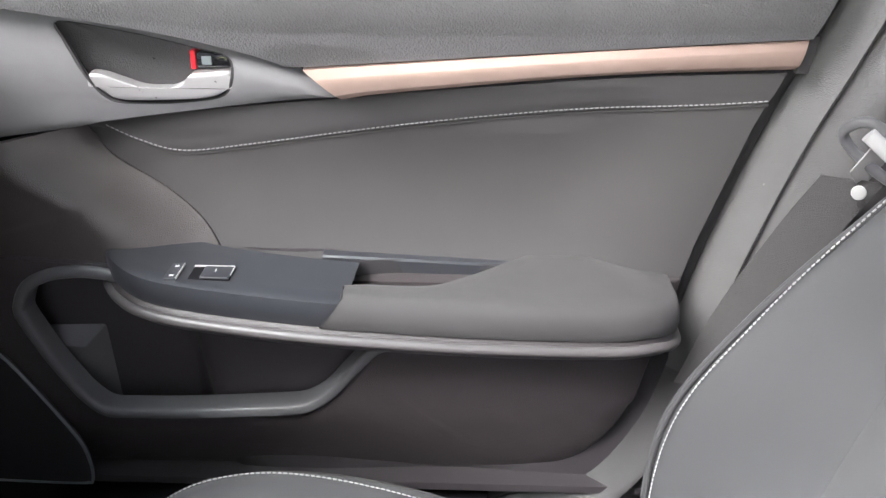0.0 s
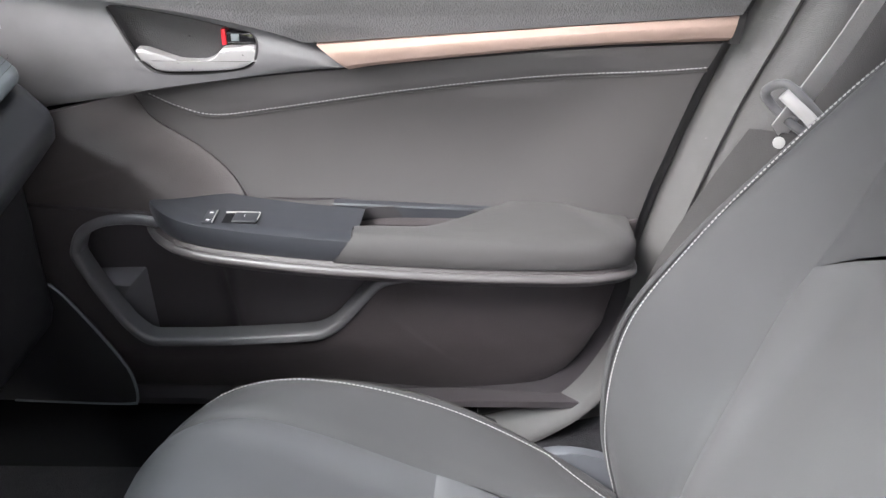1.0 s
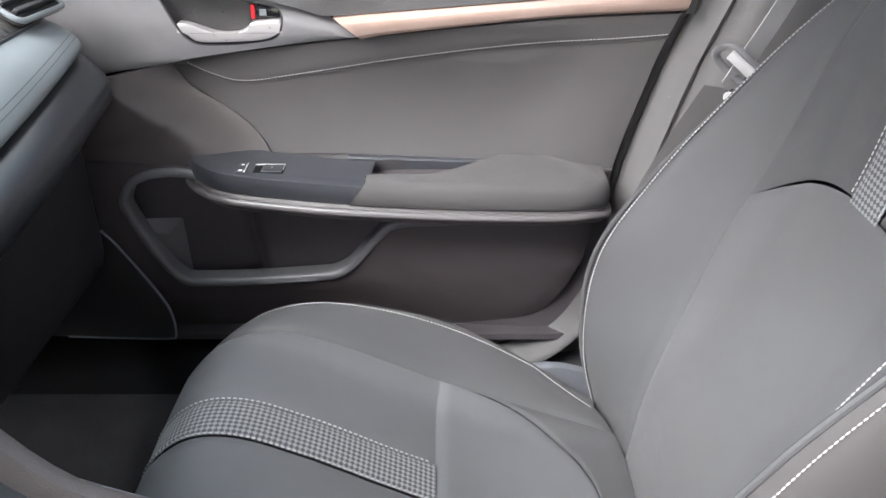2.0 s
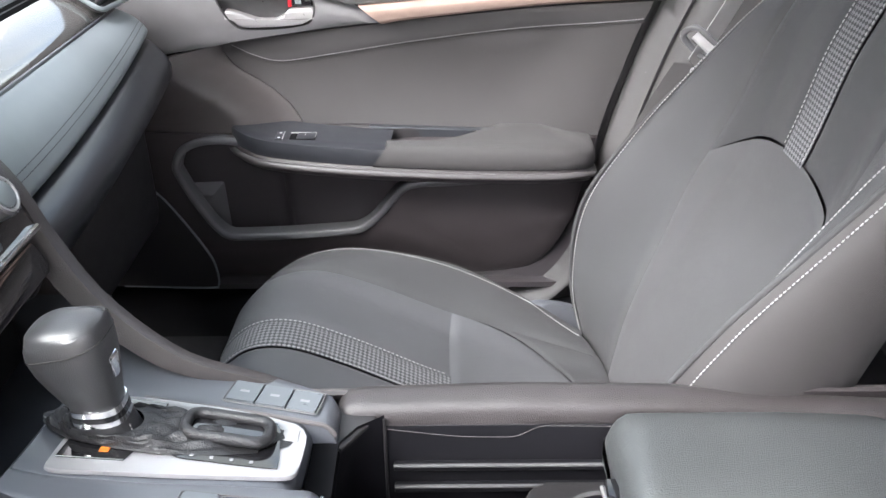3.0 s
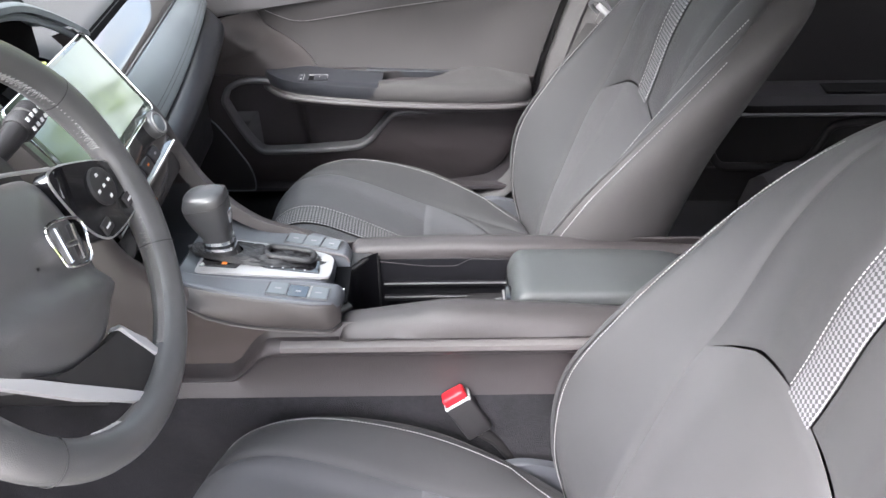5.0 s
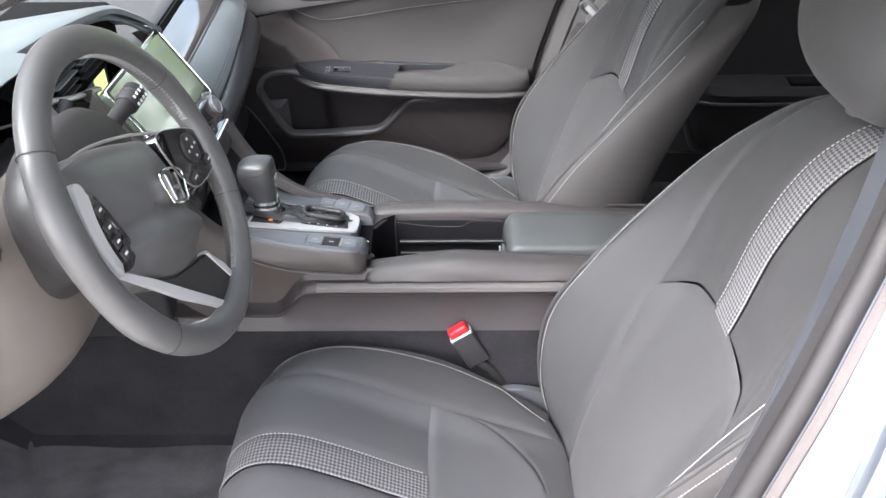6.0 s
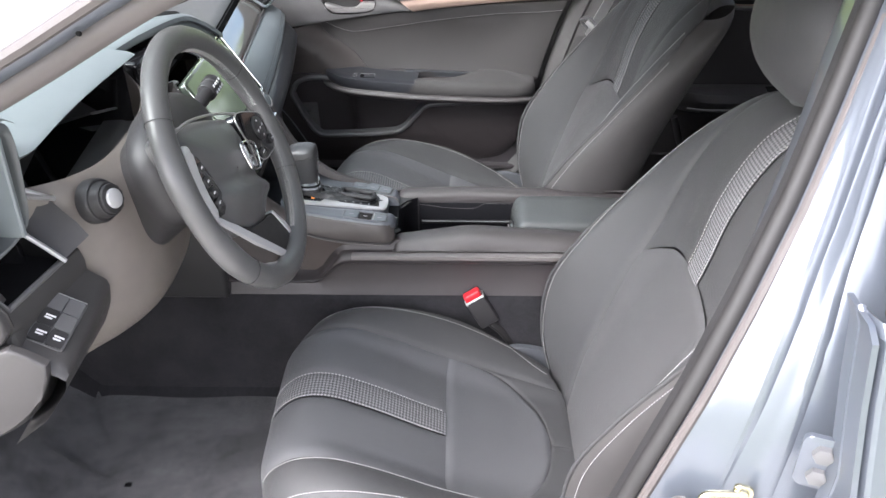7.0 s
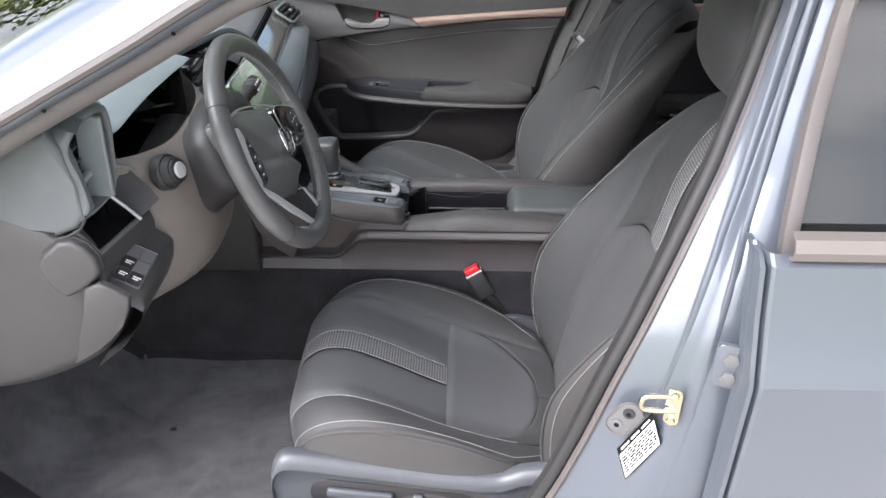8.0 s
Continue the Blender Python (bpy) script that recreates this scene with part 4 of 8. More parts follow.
def lower_panel():
    out = []
    n = 160
    c = np.array([-0.30, 0.58])
    bound = [(-0.80, 0.69), (-0.60, 0.676), (-0.45, 0.668), (-0.30, 0.657), (0.0, 0.655), (rear_x(0.655), 0.655)] + [(rear_x(z), z) for z in np.linspace(0.64, 0.366, 14)] + [(-0.10, 0.352), (-0.40, 0.345), (-0.80, 0.34), (-0.80, 0.5)]
    b = np.array(bound + [bound[0]])
    seg = np.vstack([a + (d - a) * k / 30 for a, d in zip(b[:-1], b[1:]) for k in range(30)]).reshape(-1, 2)
    # match each pocket point to the boundary by steps of arc from the same start
    def start(loop, p):
        k = int(np.argmin(np.linalg.norm(loop - p, axis=1)))
        return np.roll(loop, -k, 0)
    inner = start(POCKET, np.array([-0.521, 0.61]))
    outer = start(seg, np.array([-0.80, 0.60]))
    keys = [((-0.521, 0.61), (-0.80, 0.60)), ((-0.45, 0.66), (-0.47, 0.669)), ((-0.12, 0.626), (-0.12, 0.656)), ((0.135, 0.622), (rear_x(0.64), 0.64)), ((-0.132, 0.592), (0.05, 0.40)), ((-0.215, 0.498), (-0.2, 0.349)), ((-0.453, 0.493), (-0.55, 0.342)), ((-0.521, 0.61), (-0.80, 0.60))]
    ii = [int(np.argmin(np.linalg.norm(inner - np.array(a), axis=1))) for a, _ in keys]
    oo = [int(np.argmin(np.linalg.norm(outer - np.array(q), axis=1))) for _, q in keys]
    ii[0], oo[0], ii[-1], oo[-1] = 0, 0, len(inner), len(outer)
    A, B = [], []
    for k in range(len(keys) - 1):
        m = 26
        for t in np.arange(m) / m:
            A.append(inner[int(ii[k] + (ii[k + 1] - ii[k]) * t) % len(inner)])
            B.append(outer[int(oo[k] + (oo[k + 1] - oo[k]) * t) % len(outer)])
    A, B = np.array(A), np.array(B)
    rows = [[(p[0], lower_y(*p) + 0.02, p[1]) for p in B]]
    for t in (0.0, 0.02, 0.15, 0.3, 0.45, 0.6, 0.75, 0.88, 1.0):
        q = B + (A - B) * t
        rows.append([(p[0], lower_y(*p) + (0.002 if t == 0 else 0), p[1]) for p in q])
    part("lower_panel", grid([r + [r[0]] for r in rows]), LOWPLASTIC, door, "dark grained plastic lower panel", smooth=60)
    cen = A.mean(0)
    # raised rim, then the walls and back of the pocket
    rim = []
    smooth_a = spline(POCKET[::3], 200, closed=True)
    d = np.roll(smooth_a, -1, 0) - np.roll(smooth_a, 1, 0)
    out_n = np.stack([-d[:, 1], d[:, 0]], 1)
    out_n /= np.linalg.norm(out_n, axis=1)[:, None]
    if ((smooth_a + out_n * 0.01 - cen) ** 2).sum() < ((smooth_a - cen) ** 2).sum():
        out_n = -out_n
    for off, dy in ((0.0085, 0.004), (0.0072, -0.0025), (0.0050, -0.0055), (-0.0025, -0.0058), (-0.0045, -0.004), (-0.0055, 0.002), (-0.006, 0.020)):
        q = smooth_a + out_n * off
        rim.append([(p[0], lower_y(*p) + dy, p[1]) for p in q])
    pocket = part("door_pocket", grid([r + [r[0]] for r in rim]), POCKETRIM, door, "map pocket with a raised satin rim", smooth=60)

    def back_y(x, z):
        edge = -0.352 - 0.14 * (z - 0.50)           # the bottle space ends at a leaning step
        return 0.772 - 0.026 * smooth01((x - edge) / 0.020) + 0.004 * math.sin((x + 0.5) * 18)

    back = [[(x, back_y(x, z), z) for x in np.linspace(-0.56, 0.17, 74)] for z in np.linspace(0.38, 0.675, 16)]
    part("pocket_back", grid(back), POCKETDARK, pocket, smooth=60)
    part("pocket_floor", box((-0.56, 0.722, 0.375), (0.17, 0.78, 0.385)), POCKETDARK, pocket)
    part("pocket_end", box((-0.566, 0.722, 0.38), (-0.556, 0.79, 0.675)), POCKETDARK, pocket)
    # faceted ledge that props a bottle
    bm = bmesh.new()
    co = [(-0.532, 0.778, 0.562), (-0.456, 0.778, 0.560), (-0.470, 0.744, 0.547), (-0.520, 0.744, 0.549), (-0.507, 0.748, 0.493), (-0.452, 0.778, 0.44), (-0.53, 0.778, 0.47)]
    v = [bm.verts.new(c) for c in co]
    for f in ((0, 1, 2, 3), (3, 2, 4), (2, 1, 5, 4), (0, 3, 4, 6), (4, 5, 6)):
        bm.faces.new([v[k] for k in f])
    bmesh.ops.bevel(bm, geom=list(bm.edges), offset=0.003, segments=2, profile=0.5, affect="EDGES")
    part("bottle_ledge", bm, POCKETRIM, pocket, "moulded bottle ledge", smooth=30)


lower_panel()
SPK = spline([(-0.75, 0.562), (-0.66, 0.570), (-0.565, 0.573), (-0.545, 0.566), (-0.516, 0.523), (-0.481, 0.459), (-0.472, 0.43), (-0.472, 0.398), (-0.49, 0.390), (-0.66, 0.395), (-0.75, 0.397)], 90)
spk = prism([(x, z) for x, z in SPK[::2]], 0.006, 0.003, 2, plane_at((0, 0.708, 0), (1, 0, 0), (0, 0, 1)))
grille = part("speaker_grille", spk, PLASTIC, door, "black door speaker grille")
part("grille_edge", tube([(x, 0.7025, z) for x, z in SPK[20:75]], 0.0018, 6), SATIN, grille)

# armrest: plan outline against the door, as (x, y)
ARM = spline([(-0.430, 0.745), (-0.418, 0.716), (-0.397, 0.688), (-0.365, 0.664), (-0.31, 0.649), (-0.195, 0.635), (-0.05, 0.631), (0.08, 0.637), (0.128, 0.650), (0.152, 0.674), (0.158, 0.705), (0.155, 0.755)], 120)


def arm_top(x):
    return 0.6735 - 0.035 * (x + 0.2) - 0.010 * max(0.0, (x - 0.115) / 0.04) ** 2


def arm_edge(p, t_in, dz):
    """A point drawn in from the armrest's outline towards the door, at a height below its top."""
    x, y = p
    return (x + t_in * 0.08 * (-0.13 - x), min(y + t_in * 0.05, 0.768), arm_top(x) + dz)


rows = [[arm_edge(p, t, dz) for p in ARM] for t, dz in ((2.4, -0.066), (1.0, -0.064), (0.5, -0.060), (0.16, -0.053), (0.02, -0.045), (0.0, -0.038), (0.04, -0.031), (0.12, -0.029))]
part("armrest_base", grid(rows), LOWPLASTIC, door, "dark plastic armrest base", smooth=50)
part("armrest_strip", tube([arm_edge(p, 0.0, -0.0385) for p in ARM[4:]], 0.0052, 10), STRIPDIM, door, "satin accent line")
K1 = int(np.argmin(np.abs(ARM[:60, 0] + 0.19)))
prof = ((0.12, -0.030), (0.05, -0.024), (0.04, -0.008), (0.07, -0.002), (0.16, 0.0), (0.5, 0.0), (1.0, 0.0), (1.7, 0.0))
sw = part("switch_panel", grid([[arm_edge(p, t, dz) for p in ARM[:K1 + 5]] for t, dz in prof]), DARKSATIN, door, "blue-black plastic window switch panel", smooth=50)
part("panel_tail", grid([[(x, y + 0.001, arm_top(x) + z) for x in np.linspace(-0.20, 0.03, 20)] for y, z in ((0.728, -0.03), (0.729, -0.002), (0.731, 0.0), (0.768, 0.0))]), DARKSATIN, sw, smooth=40)
# the pad: from the outline in to a line that skirts the pull-grip
INNER = spline([(-0.168, 0.664), (-0.150, 0.667), (-0.09, 0.672), (-0.056, 0.696), (-0.025, 0.727), (-0.006, 0.742), (0.03, 0.768), (0.09, 0.768), (0.15, 0.768)], len(ARM) - K1)
rows = []
for t, dz in ((0.10, -0.0305), (0.02, -0.027), (-0.03, -0.016), (0.0, -0.004), (0.10, 0.003)):
    rows.append([tuple(np.array(arm_edge(p, t, dz)) + np.array([0.022 * math.exp(-(k / 4) ** 2) * max(0, (dz + 0.027) / 0.03), 0, 0])) for k, p in enumerate(ARM[K1:])])
for w in (0.08, 0.25, 0.5, 0.75, 0.92, 0.98, 1.0):
    row = []
    for k, (p, q) in enumerate(zip(ARM[K1:], INNER)):
        a = np.array(arm_edge(p, 0.10, 0.003)) + np.array([0.022 * math.exp(-(k / 4) ** 2), 0, 0])
        z = 0.005 * math.sin(math.pi * min(1, 0.25 + w * 0.6)) + 0.002
        row.append((a[0] + (q[0] - a[0]) * w, a[1] + (q[1] - a[1]) * w, arm_top(a[0]) + 0.05 * max(0.0, a[0]) * w + (z if w < 0.97 else (0.0 if w < 0.99 else -0.03))))
    rows.append(row)
front = rows[0][0]
pad = part("armrest_pad", grid(rows), DOOR_CLOTH, door, "charcoal padded armrest", smooth=60)
nose = [[(r[0][0] - 0.001 + 0.0 * t, r[0][1], r[0][2]) if t == 0 else (rows[0][0][0] + 0.01, 0.66, 0.65) for r in rows] for t in (0, 1)]
part("pad_nose", grid(nose), DOOR_CLOTH, pad)
grip = spline([(-0.200, 0.690), (-0.185, 0.668), (-0.165, 0.662), (-0.09, 0.668), (-0.054, 0.692), (-0.021, 0.724), (-0.05, 0.732), (-0.133, 0.730), (-0.180, 0.715)], 70, closed=True)
gc = grip.mean(0)
rows = []
for t, dz in ((1.02, -0.0005), (0.99, -0.001), (0.96, -0.006), (0.93, -0.02), (0.90, -0.05), (0.5, -0.055), (0.02, -0.055)):
    q = gc + (grip - gc) * t
    rows.append([(p[0], p[1], arm_top(p[0]) + dz) for p in q])
part("grip_cup", grid([r + [r[0]] for r in rows]), PLASTIC, door, "black pull-grip recess in the armrest", smooth=50)


def window_switch():
    """A flush paddle behind a dark finger hollow, with a thin bright edge."""
    z = lambda x: arm_top(x) + 0.0006
    base = part("window_switch", box((-0.3185, 0.666, z(-0.30) - 0.004), (-0.279, 0.6915, z(-0.30) + 0.0006), 0.0004), DEEPSHADE, sw, "black window switch with a bright edge")
    part("switch_paddle", box((-0.3075, 0.667, z(-0.29)), (-0.2795, 0.6905, z(-0.29) + 0.0026), 0.001), DARKSATIN, base)
    part("switch_edge", box((-0.3185, 0.6908, z(-0.30)), (-0.279, 0.6922, z(-0.30) + 0.0022), 0.0003), PALEPLASTIC, base)
    part("switch_edge", box((-0.2800, 0.674, z(-0.28) + 0.001), (-0.2788, 0.690, z(-0.28) + 0.0024), 0.0003), PALEPLASTIC, base)
    part("switch_mark", box((-0.2955, 0.678, z(-0.29) + 0.0027), (-0.2945, 0.684, z(-0.29) + 0.0029)), WHITE, base, smooth=0)
    lock = part("lock_switch", box((-0.340, 0.662, z(-0.335) - 0.004), (-0.3285, 0.694, z(-0.335) + 0.0016), 0.0006), DARKSATIN, sw, "black lock switch with white marks")
    part("switch_edge", box((-0.3290, 0.663, z(-0.335)), (-0.3278, 0.694, z(-0.335) + 0.0020), 0.0003), PALEPLASTIC, lock)
    for y in (0.668, 0.687):
        part("switch_mark", box((-0.336, y - 0.0015, z(-0.335) + 0.0017), (-0.332, y + 0.0015, z(-0.335) + 0.0019)), WHITE, lock, smooth=0)


window_switch()
# upper window and outer skin close the door
part("window_pane", sheet([[(x, 0.80 - 0.25 * (z - 0.97), z) for x in (-0.72 + 1.0 * (z - 0.98), -0.3, 0.30)] for z in np.linspace(0.98, 1.37, 6)], 0.004), GLASS, door, "clear door window").visible_shadow = False
part("outer_skin", sheet([[(x, 0.86 - 0.03 * ((z - 0.65) / 0.35) ** 2, z) for x in np.linspace(-0.95, 0.30, 8)] for z in np.linspace(0.28, 1.0, 8)], 0.004), PAINT, door)
part("door_core", box((-0.92, 0.80, 0.34), (0.0, 0.84, 0.97)), DARK, door)

# ---------------------------------------------------------------- centre pillar trim on the passenger side, and the seat belt
PFRONT = spline([(-0.16, 0.343), (-0.06, 0.348), (0.014, 0.366), (0.055, 0.39), (0.085, 0.416), (0.113, 0.46), (0.134, 0.511), (0.156, 0.607), (0.176, 0.696), (0.211, 0.813), (0.245, 0.90), (0.283, 1.0), (0.335, 1.15), (0.40, 1.33)], 110)
tang = np.gradient(PFRONT, axis=0)
tang /= np.linalg.norm(tang, axis=1)[:, None]
rows = []
for p, d in zip(PFRONT, tang):
    n = np.array([d[1], -d[0]])
    up = smooth01((p[1] - 0.50) / 0.06)                 # 0 on the foot, 1 on the upright
    panel_in = smooth01((p[1] - 0.585) / 0.035)         # the broad panel starts above the foot
    dy = 0.10 * max(0, (p[1] - 0.95)) ** 1.2
    wide = 1.15 - 0.15 * up
    sect = [(0.010, 0.80), (0.015, 0.762), (0.019, 0.748), (0.026, 0.744), (0.038 * wide, 0.738 - 0.014 * (1 - up)), (0.044 * wide, 0.728 - 0.016 * (1 - up)), (0.050 * wide, 0.723 - 0.012 * (1 - up)), (0.057 * wide, 0.730)]
    sect += [(0.068 * wide, 0.737 - 0.022 * panel_in), (0.082, 0.741 - 0.037 * panel_in), (0.10, 0.744 - 0.046 * panel_in), (0.14, 0.750 - 0.055 * panel_in), (0.18, 0.756 - 0.052 * panel_in), (0.22, 0.765 - 0.035 * panel_in), (0.24, 0.82)]
    sect = [(o if o < 0.06 else 0.06 + (o - 0.06) * (0.55 + 0.45 * up), y) for o, y in sect]
    rows.append([(p[0] + n[0] * o, y - dy, p[1] + n[1] * o * (1.0 if o < 0.06 else 0.35 + 0.65 * (1 - up))) for o, y in sect])
split = int(np.argmin(np.abs(PFRONT[:, 1] - 0.545)))
part("foot_trim", grid(rows[:split + 1]), SHADEDFOOT, body, "foot of the pillar trim with shade in its colour", smooth=60)
ptrim = part("pillar_trim", grid(rows[split:]), TRIMGREY, body, "grey plastic centre pillar trim with a flared foot", smooth=60)
part("trim_seam", tube([(0.325 + 0.10 * k, 0.70 - 0.03 * k, 0.945 - 0.03 * k) for k in np.linspace(0, 1, 8)], 0.0018, 6), RUBBER, ptrim)
part("door_seal", tube([(p[0] + d[1] * 0.009, 0.752, p[1] - d[0] * 0.009) for p, d in zip(PFRONT, tang)], 0.0085, 10), RUBBER, body, "black rubber door seal")

# the same webbing below the guide, with its shade put into a darker grey
SHADEDBELT = material("shaded_lower_webbing", (0.065, 0.063, 0.062), 0.8, grain=0.6, grain_scale=900)
belt = thing("seat_belt", (0.29, 0.66, 0.80), "grey seat belt webbing through an anchor guide", "seat belt")
web = spline([(0.285, 0.668, 0.79), (0.298, 0.650, 0.835), (0.325, 0.64, 0.90), (0.36, 0.63, 1.0), (0.40, 0.61, 1.15)], 24)
rows = []
for i, p in enumerate(web):
    w = 0.024
    rows.append([(p[0] - w * 0.9 * s * 0.5 - 0.0, p[1] - 0.4 * w * s, p[2] + w * 0.5 * s) for s in (-1, -0.33, 0.33, 1)])
part("webbing", sheet(rows, 0.0015), WEBBING, belt, "pale grey woven webbing")
low = spline([(0.285, 0.672, 0.79), (0.262, 0.68, 0.74), (0.22, 0.69, 0.64), (0.19, 0.69, 0.55)], 20)
part("lower_webbing", sheet([[(p[0] + 0.024 * s, p[1] - 0.010 * s, p[2]) for s in (-1, -0.33, 0.33, 1)] for p in low], 0.0015), SHADEDBELT, belt)
guide = part("anchor_guide", tube(spline([(0.262, 0.66, 0.838), (0.275, 0.644, 0.85), (0.30, 0.63, 0.83), (0.325, 0.63, 0.802), (0.322, 0.645, 0.79), (0.30, 0.655, 0.80), (0.275, 0.668, 0.82)], 40, closed=True), 0.0048, 10, closed=True), GREYPLASTIC, belt, "grey plastic belt guide")
part("guide_bar", tube([(0.272, 0.638, 0.842), (0.296, 0.626, 0.822), (0.318, 0.622, 0.800)], 0.0065, 10), PALEPLASTIC, guide, "pale plastic bar")
part("belt_stop", disc(0.0062, 0.004, 18, 0.001, m=plane_at((0.283, 0.652, 0.785), (0.9, -0.3, 0.1), (0, 0.2, 1))), PALEPLASTIC, belt)

# ---------------------------------------------------------------- front seats
# profiles in the seat's own frame: x backwards, z up, as in the car; y from the seat's middle
BACK_MID = [(0.145, 0.36), (0.178, 0.50), (0.243, 0.655), (0.303, 0.79), (0.334, 0.915), (0.372, 1.0), (0.418, 1.046), (0.452, 1.056)]
BACK_EDGE = [(0.14, 0.375), (0.108, 0.49), (0.112, 0.615), (0.165, 0.715), (0.24, 0.81), (0.312, 0.895), (0.378, 0.966), (0.428, 1.008)]
BACK_HALF = [(0.215,), (0.228,), (0.232,), (0.232,), (0.232,), (0.228,), (0.208,), (0.17,)]
BACK_REAR = [(0.28, 0.40), (0.292, 0.50), (0.315, 0.62), (0.355, 0.755), (0.405, 0.875), (0.445, 0.96), (0.472, 1.006), (0.484, 1.028)]
FLAT = 0.155            # half width of the flat middle


def smoother(t):
    t = min(max(t, 0.0), 1.0)
    return t * t * (3 - 2 * t)


def back_point(a, v):
    """Front of the backrest: a metres from the middle at full width, v from the bottom to the top."""
    xm, zm = lerp_curve(BACK_MID, v)
    xe, ze = lerp_curve(BACK_EDGE, v)
    xe -= 0.012 if a < 0 else 0.0
    half = lerp_curve(BACK_HALF, v)[0]
    k = half / 0.232
    t = max(0.0, (abs(a) - FLAT * 0.62) / (0.232 - FLAT * 0.62))
    t = t ** 1.7 * (1 - 0.18 * math.sin(math.pi * t))
    puff = 0.006 * math.cos(min(1.0, abs(a) / FLAT) * math.pi / 2)
    return np.array([xm + (xe - xm) * t - puff, a * k, zm + (ze - zm) * t])


def side_point(s, t, v):
    """Side of the backrest from the front edge (t=0) to the rear corner (t=1), then across the rear (t to 2)."""
    e = back_point(s * 0.232, v)
    xr, zr = lerp_curve(BACK_REAR, v)
    half = lerp_curve(BACK_HALF, v)[0]
    if t <= 1:
        x, z = e[0] + (xr - e[0]) * t, e[2] + (zr - e[2]) * t
        y = s * (half + 0.020 * math.sin(math.pi * min(1, t * 1.05)) ** 0.7 - 0.025 * t ** 3)
    else:
        x, z = xr + 0.012 * math.sin((t - 1) * math.pi / 2), zr
        y = s * (half - 0.025) * (2 - t)
    return np.array([x, y, z])


CUSH_MID = [(-0.32, 0.34), (-0.368, 0.43), (-0.370, 0.500), (-0.330, 0.548), (-0.275, 0.557), (-0.20, 0.529), (-0.08, 0.470), (0.04, 0.432), (0.15, 0.41)]
CUSH_EDGE = [(-0.29, 0.36), (-0.338, 0.43), (-0.340, 0.490), (-0.300, 0.533), (-0.235, 0.552), (-0.155, 0.548), (-0.06, 0.522), (0.03, 0.475), (0.12, 0.42)]
CUSH_HALF = [(0.205,), (0.215,), (0.22,), (0.225,), (0.23,), (0.232,), (0.232,), (0.225,), (0.205,)]


def cush_point(a, v):
    xm, zm = lerp_curve(CUSH_MID, v)
    xe, ze = lerp_curve(CUSH_EDGE, v)
    k = lerp_curve(CUSH_HALF, v)[0] / 0.232
    t = max(0.0, (abs(a) - 0.12) / (0.232 - 0.12))
    t = t ** 1.35
    lift = 0.010 * math.sin(math.pi * min(1, t)) * min(1, max(0, v * 3 - 0.6))
    puff = 0.006 * math.cos(min(1.0, abs(a) / 0.175) * math.pi / 2)
    p = np.array([xm + (xe - xm) * t, a * k, zm + (ze - zm) * t + lift + puff])
    return p


def cush_side(s, t, v):
    e = cush_point(s * 0.232, v)
    half = lerp_curve(CUSH_HALF, v)[0]
    y = s * (half + 0.022 * math.sin(math.pi * 0.62 * t))
    return np.array([e[0] + (0.02 if v < 0.25 else 0.0) * t, y, e[2] + (0.36 - e[2]) * t])


def cloth_panel(name, f, lo, hi, v0, v1, mat, parent, label="", na=14, nv=40, sink=0.0045, normal=None):
    """A sewn panel of a padded surface; lo, hi: its side seams at v; v0, v1: its end seams at the share u across.
    The seams are drawn down into the padding."""
    rows = []
    us = np.r_[0, 0.03, 0.08, np.linspace(0.16, 0.84, na), 0.92, 0.97, 1]
    ws = np.r_[0, 0.015, 0.04, np.linspace(0.08, 0.92, nv), 0.96, 0.985, 1]
    for w in ws:
        row = []
        for u in us:
            v = v0(u) + (v1(u) - v0(u)) * w
            a = lo(v) + (hi(v) - lo(v)) * u
            p = f(a, v)
            e = 1e-3
            du, dv = f(a + e, v) - p, f(a, min(v + e, 1)) - f(a, max(v - e, 0))
            n = np.cross(du, dv)
            n /= np.linalg.norm(n) + 1e-12
            if n[2] * 0.6 - n[0] < 0:
                n = -n
            width = abs(hi(v) - lo(v)) + 1e-6
            length = np.linalg.norm(f(a, v1(u)) - f(a, v0(u))) + 1e-6
            d = min(u * width, (1 - u) * width, w * length, (1 - w) * length)
            p = p + n * (-sink * math.exp(-(d / 0.006) ** 2) + 0.0015)
            row.append(p)
        rows.append(row)
    return part(name, grid(rows), mat, parent, label, smooth=75)


def seam_line(f, path, lift=0.0):
    out = []
    for a, v in path:
        p = f(a, v)
        e = 1e-3
        du, dv = f(a + e, v) - p, f(a, min(v + e, 1)) - f(a, max(v - e, 0))
        n = np.cross(du, dv)
        n /= np.linalg.norm(n) + 1e-12
        if n[2] * 0.6 - n[0] < 0:
            n = -n
        out.append(p + n * lift)
    return np.array(out)


V_TOP = 0.415           # where the lower insert of the backrest ends at its sides


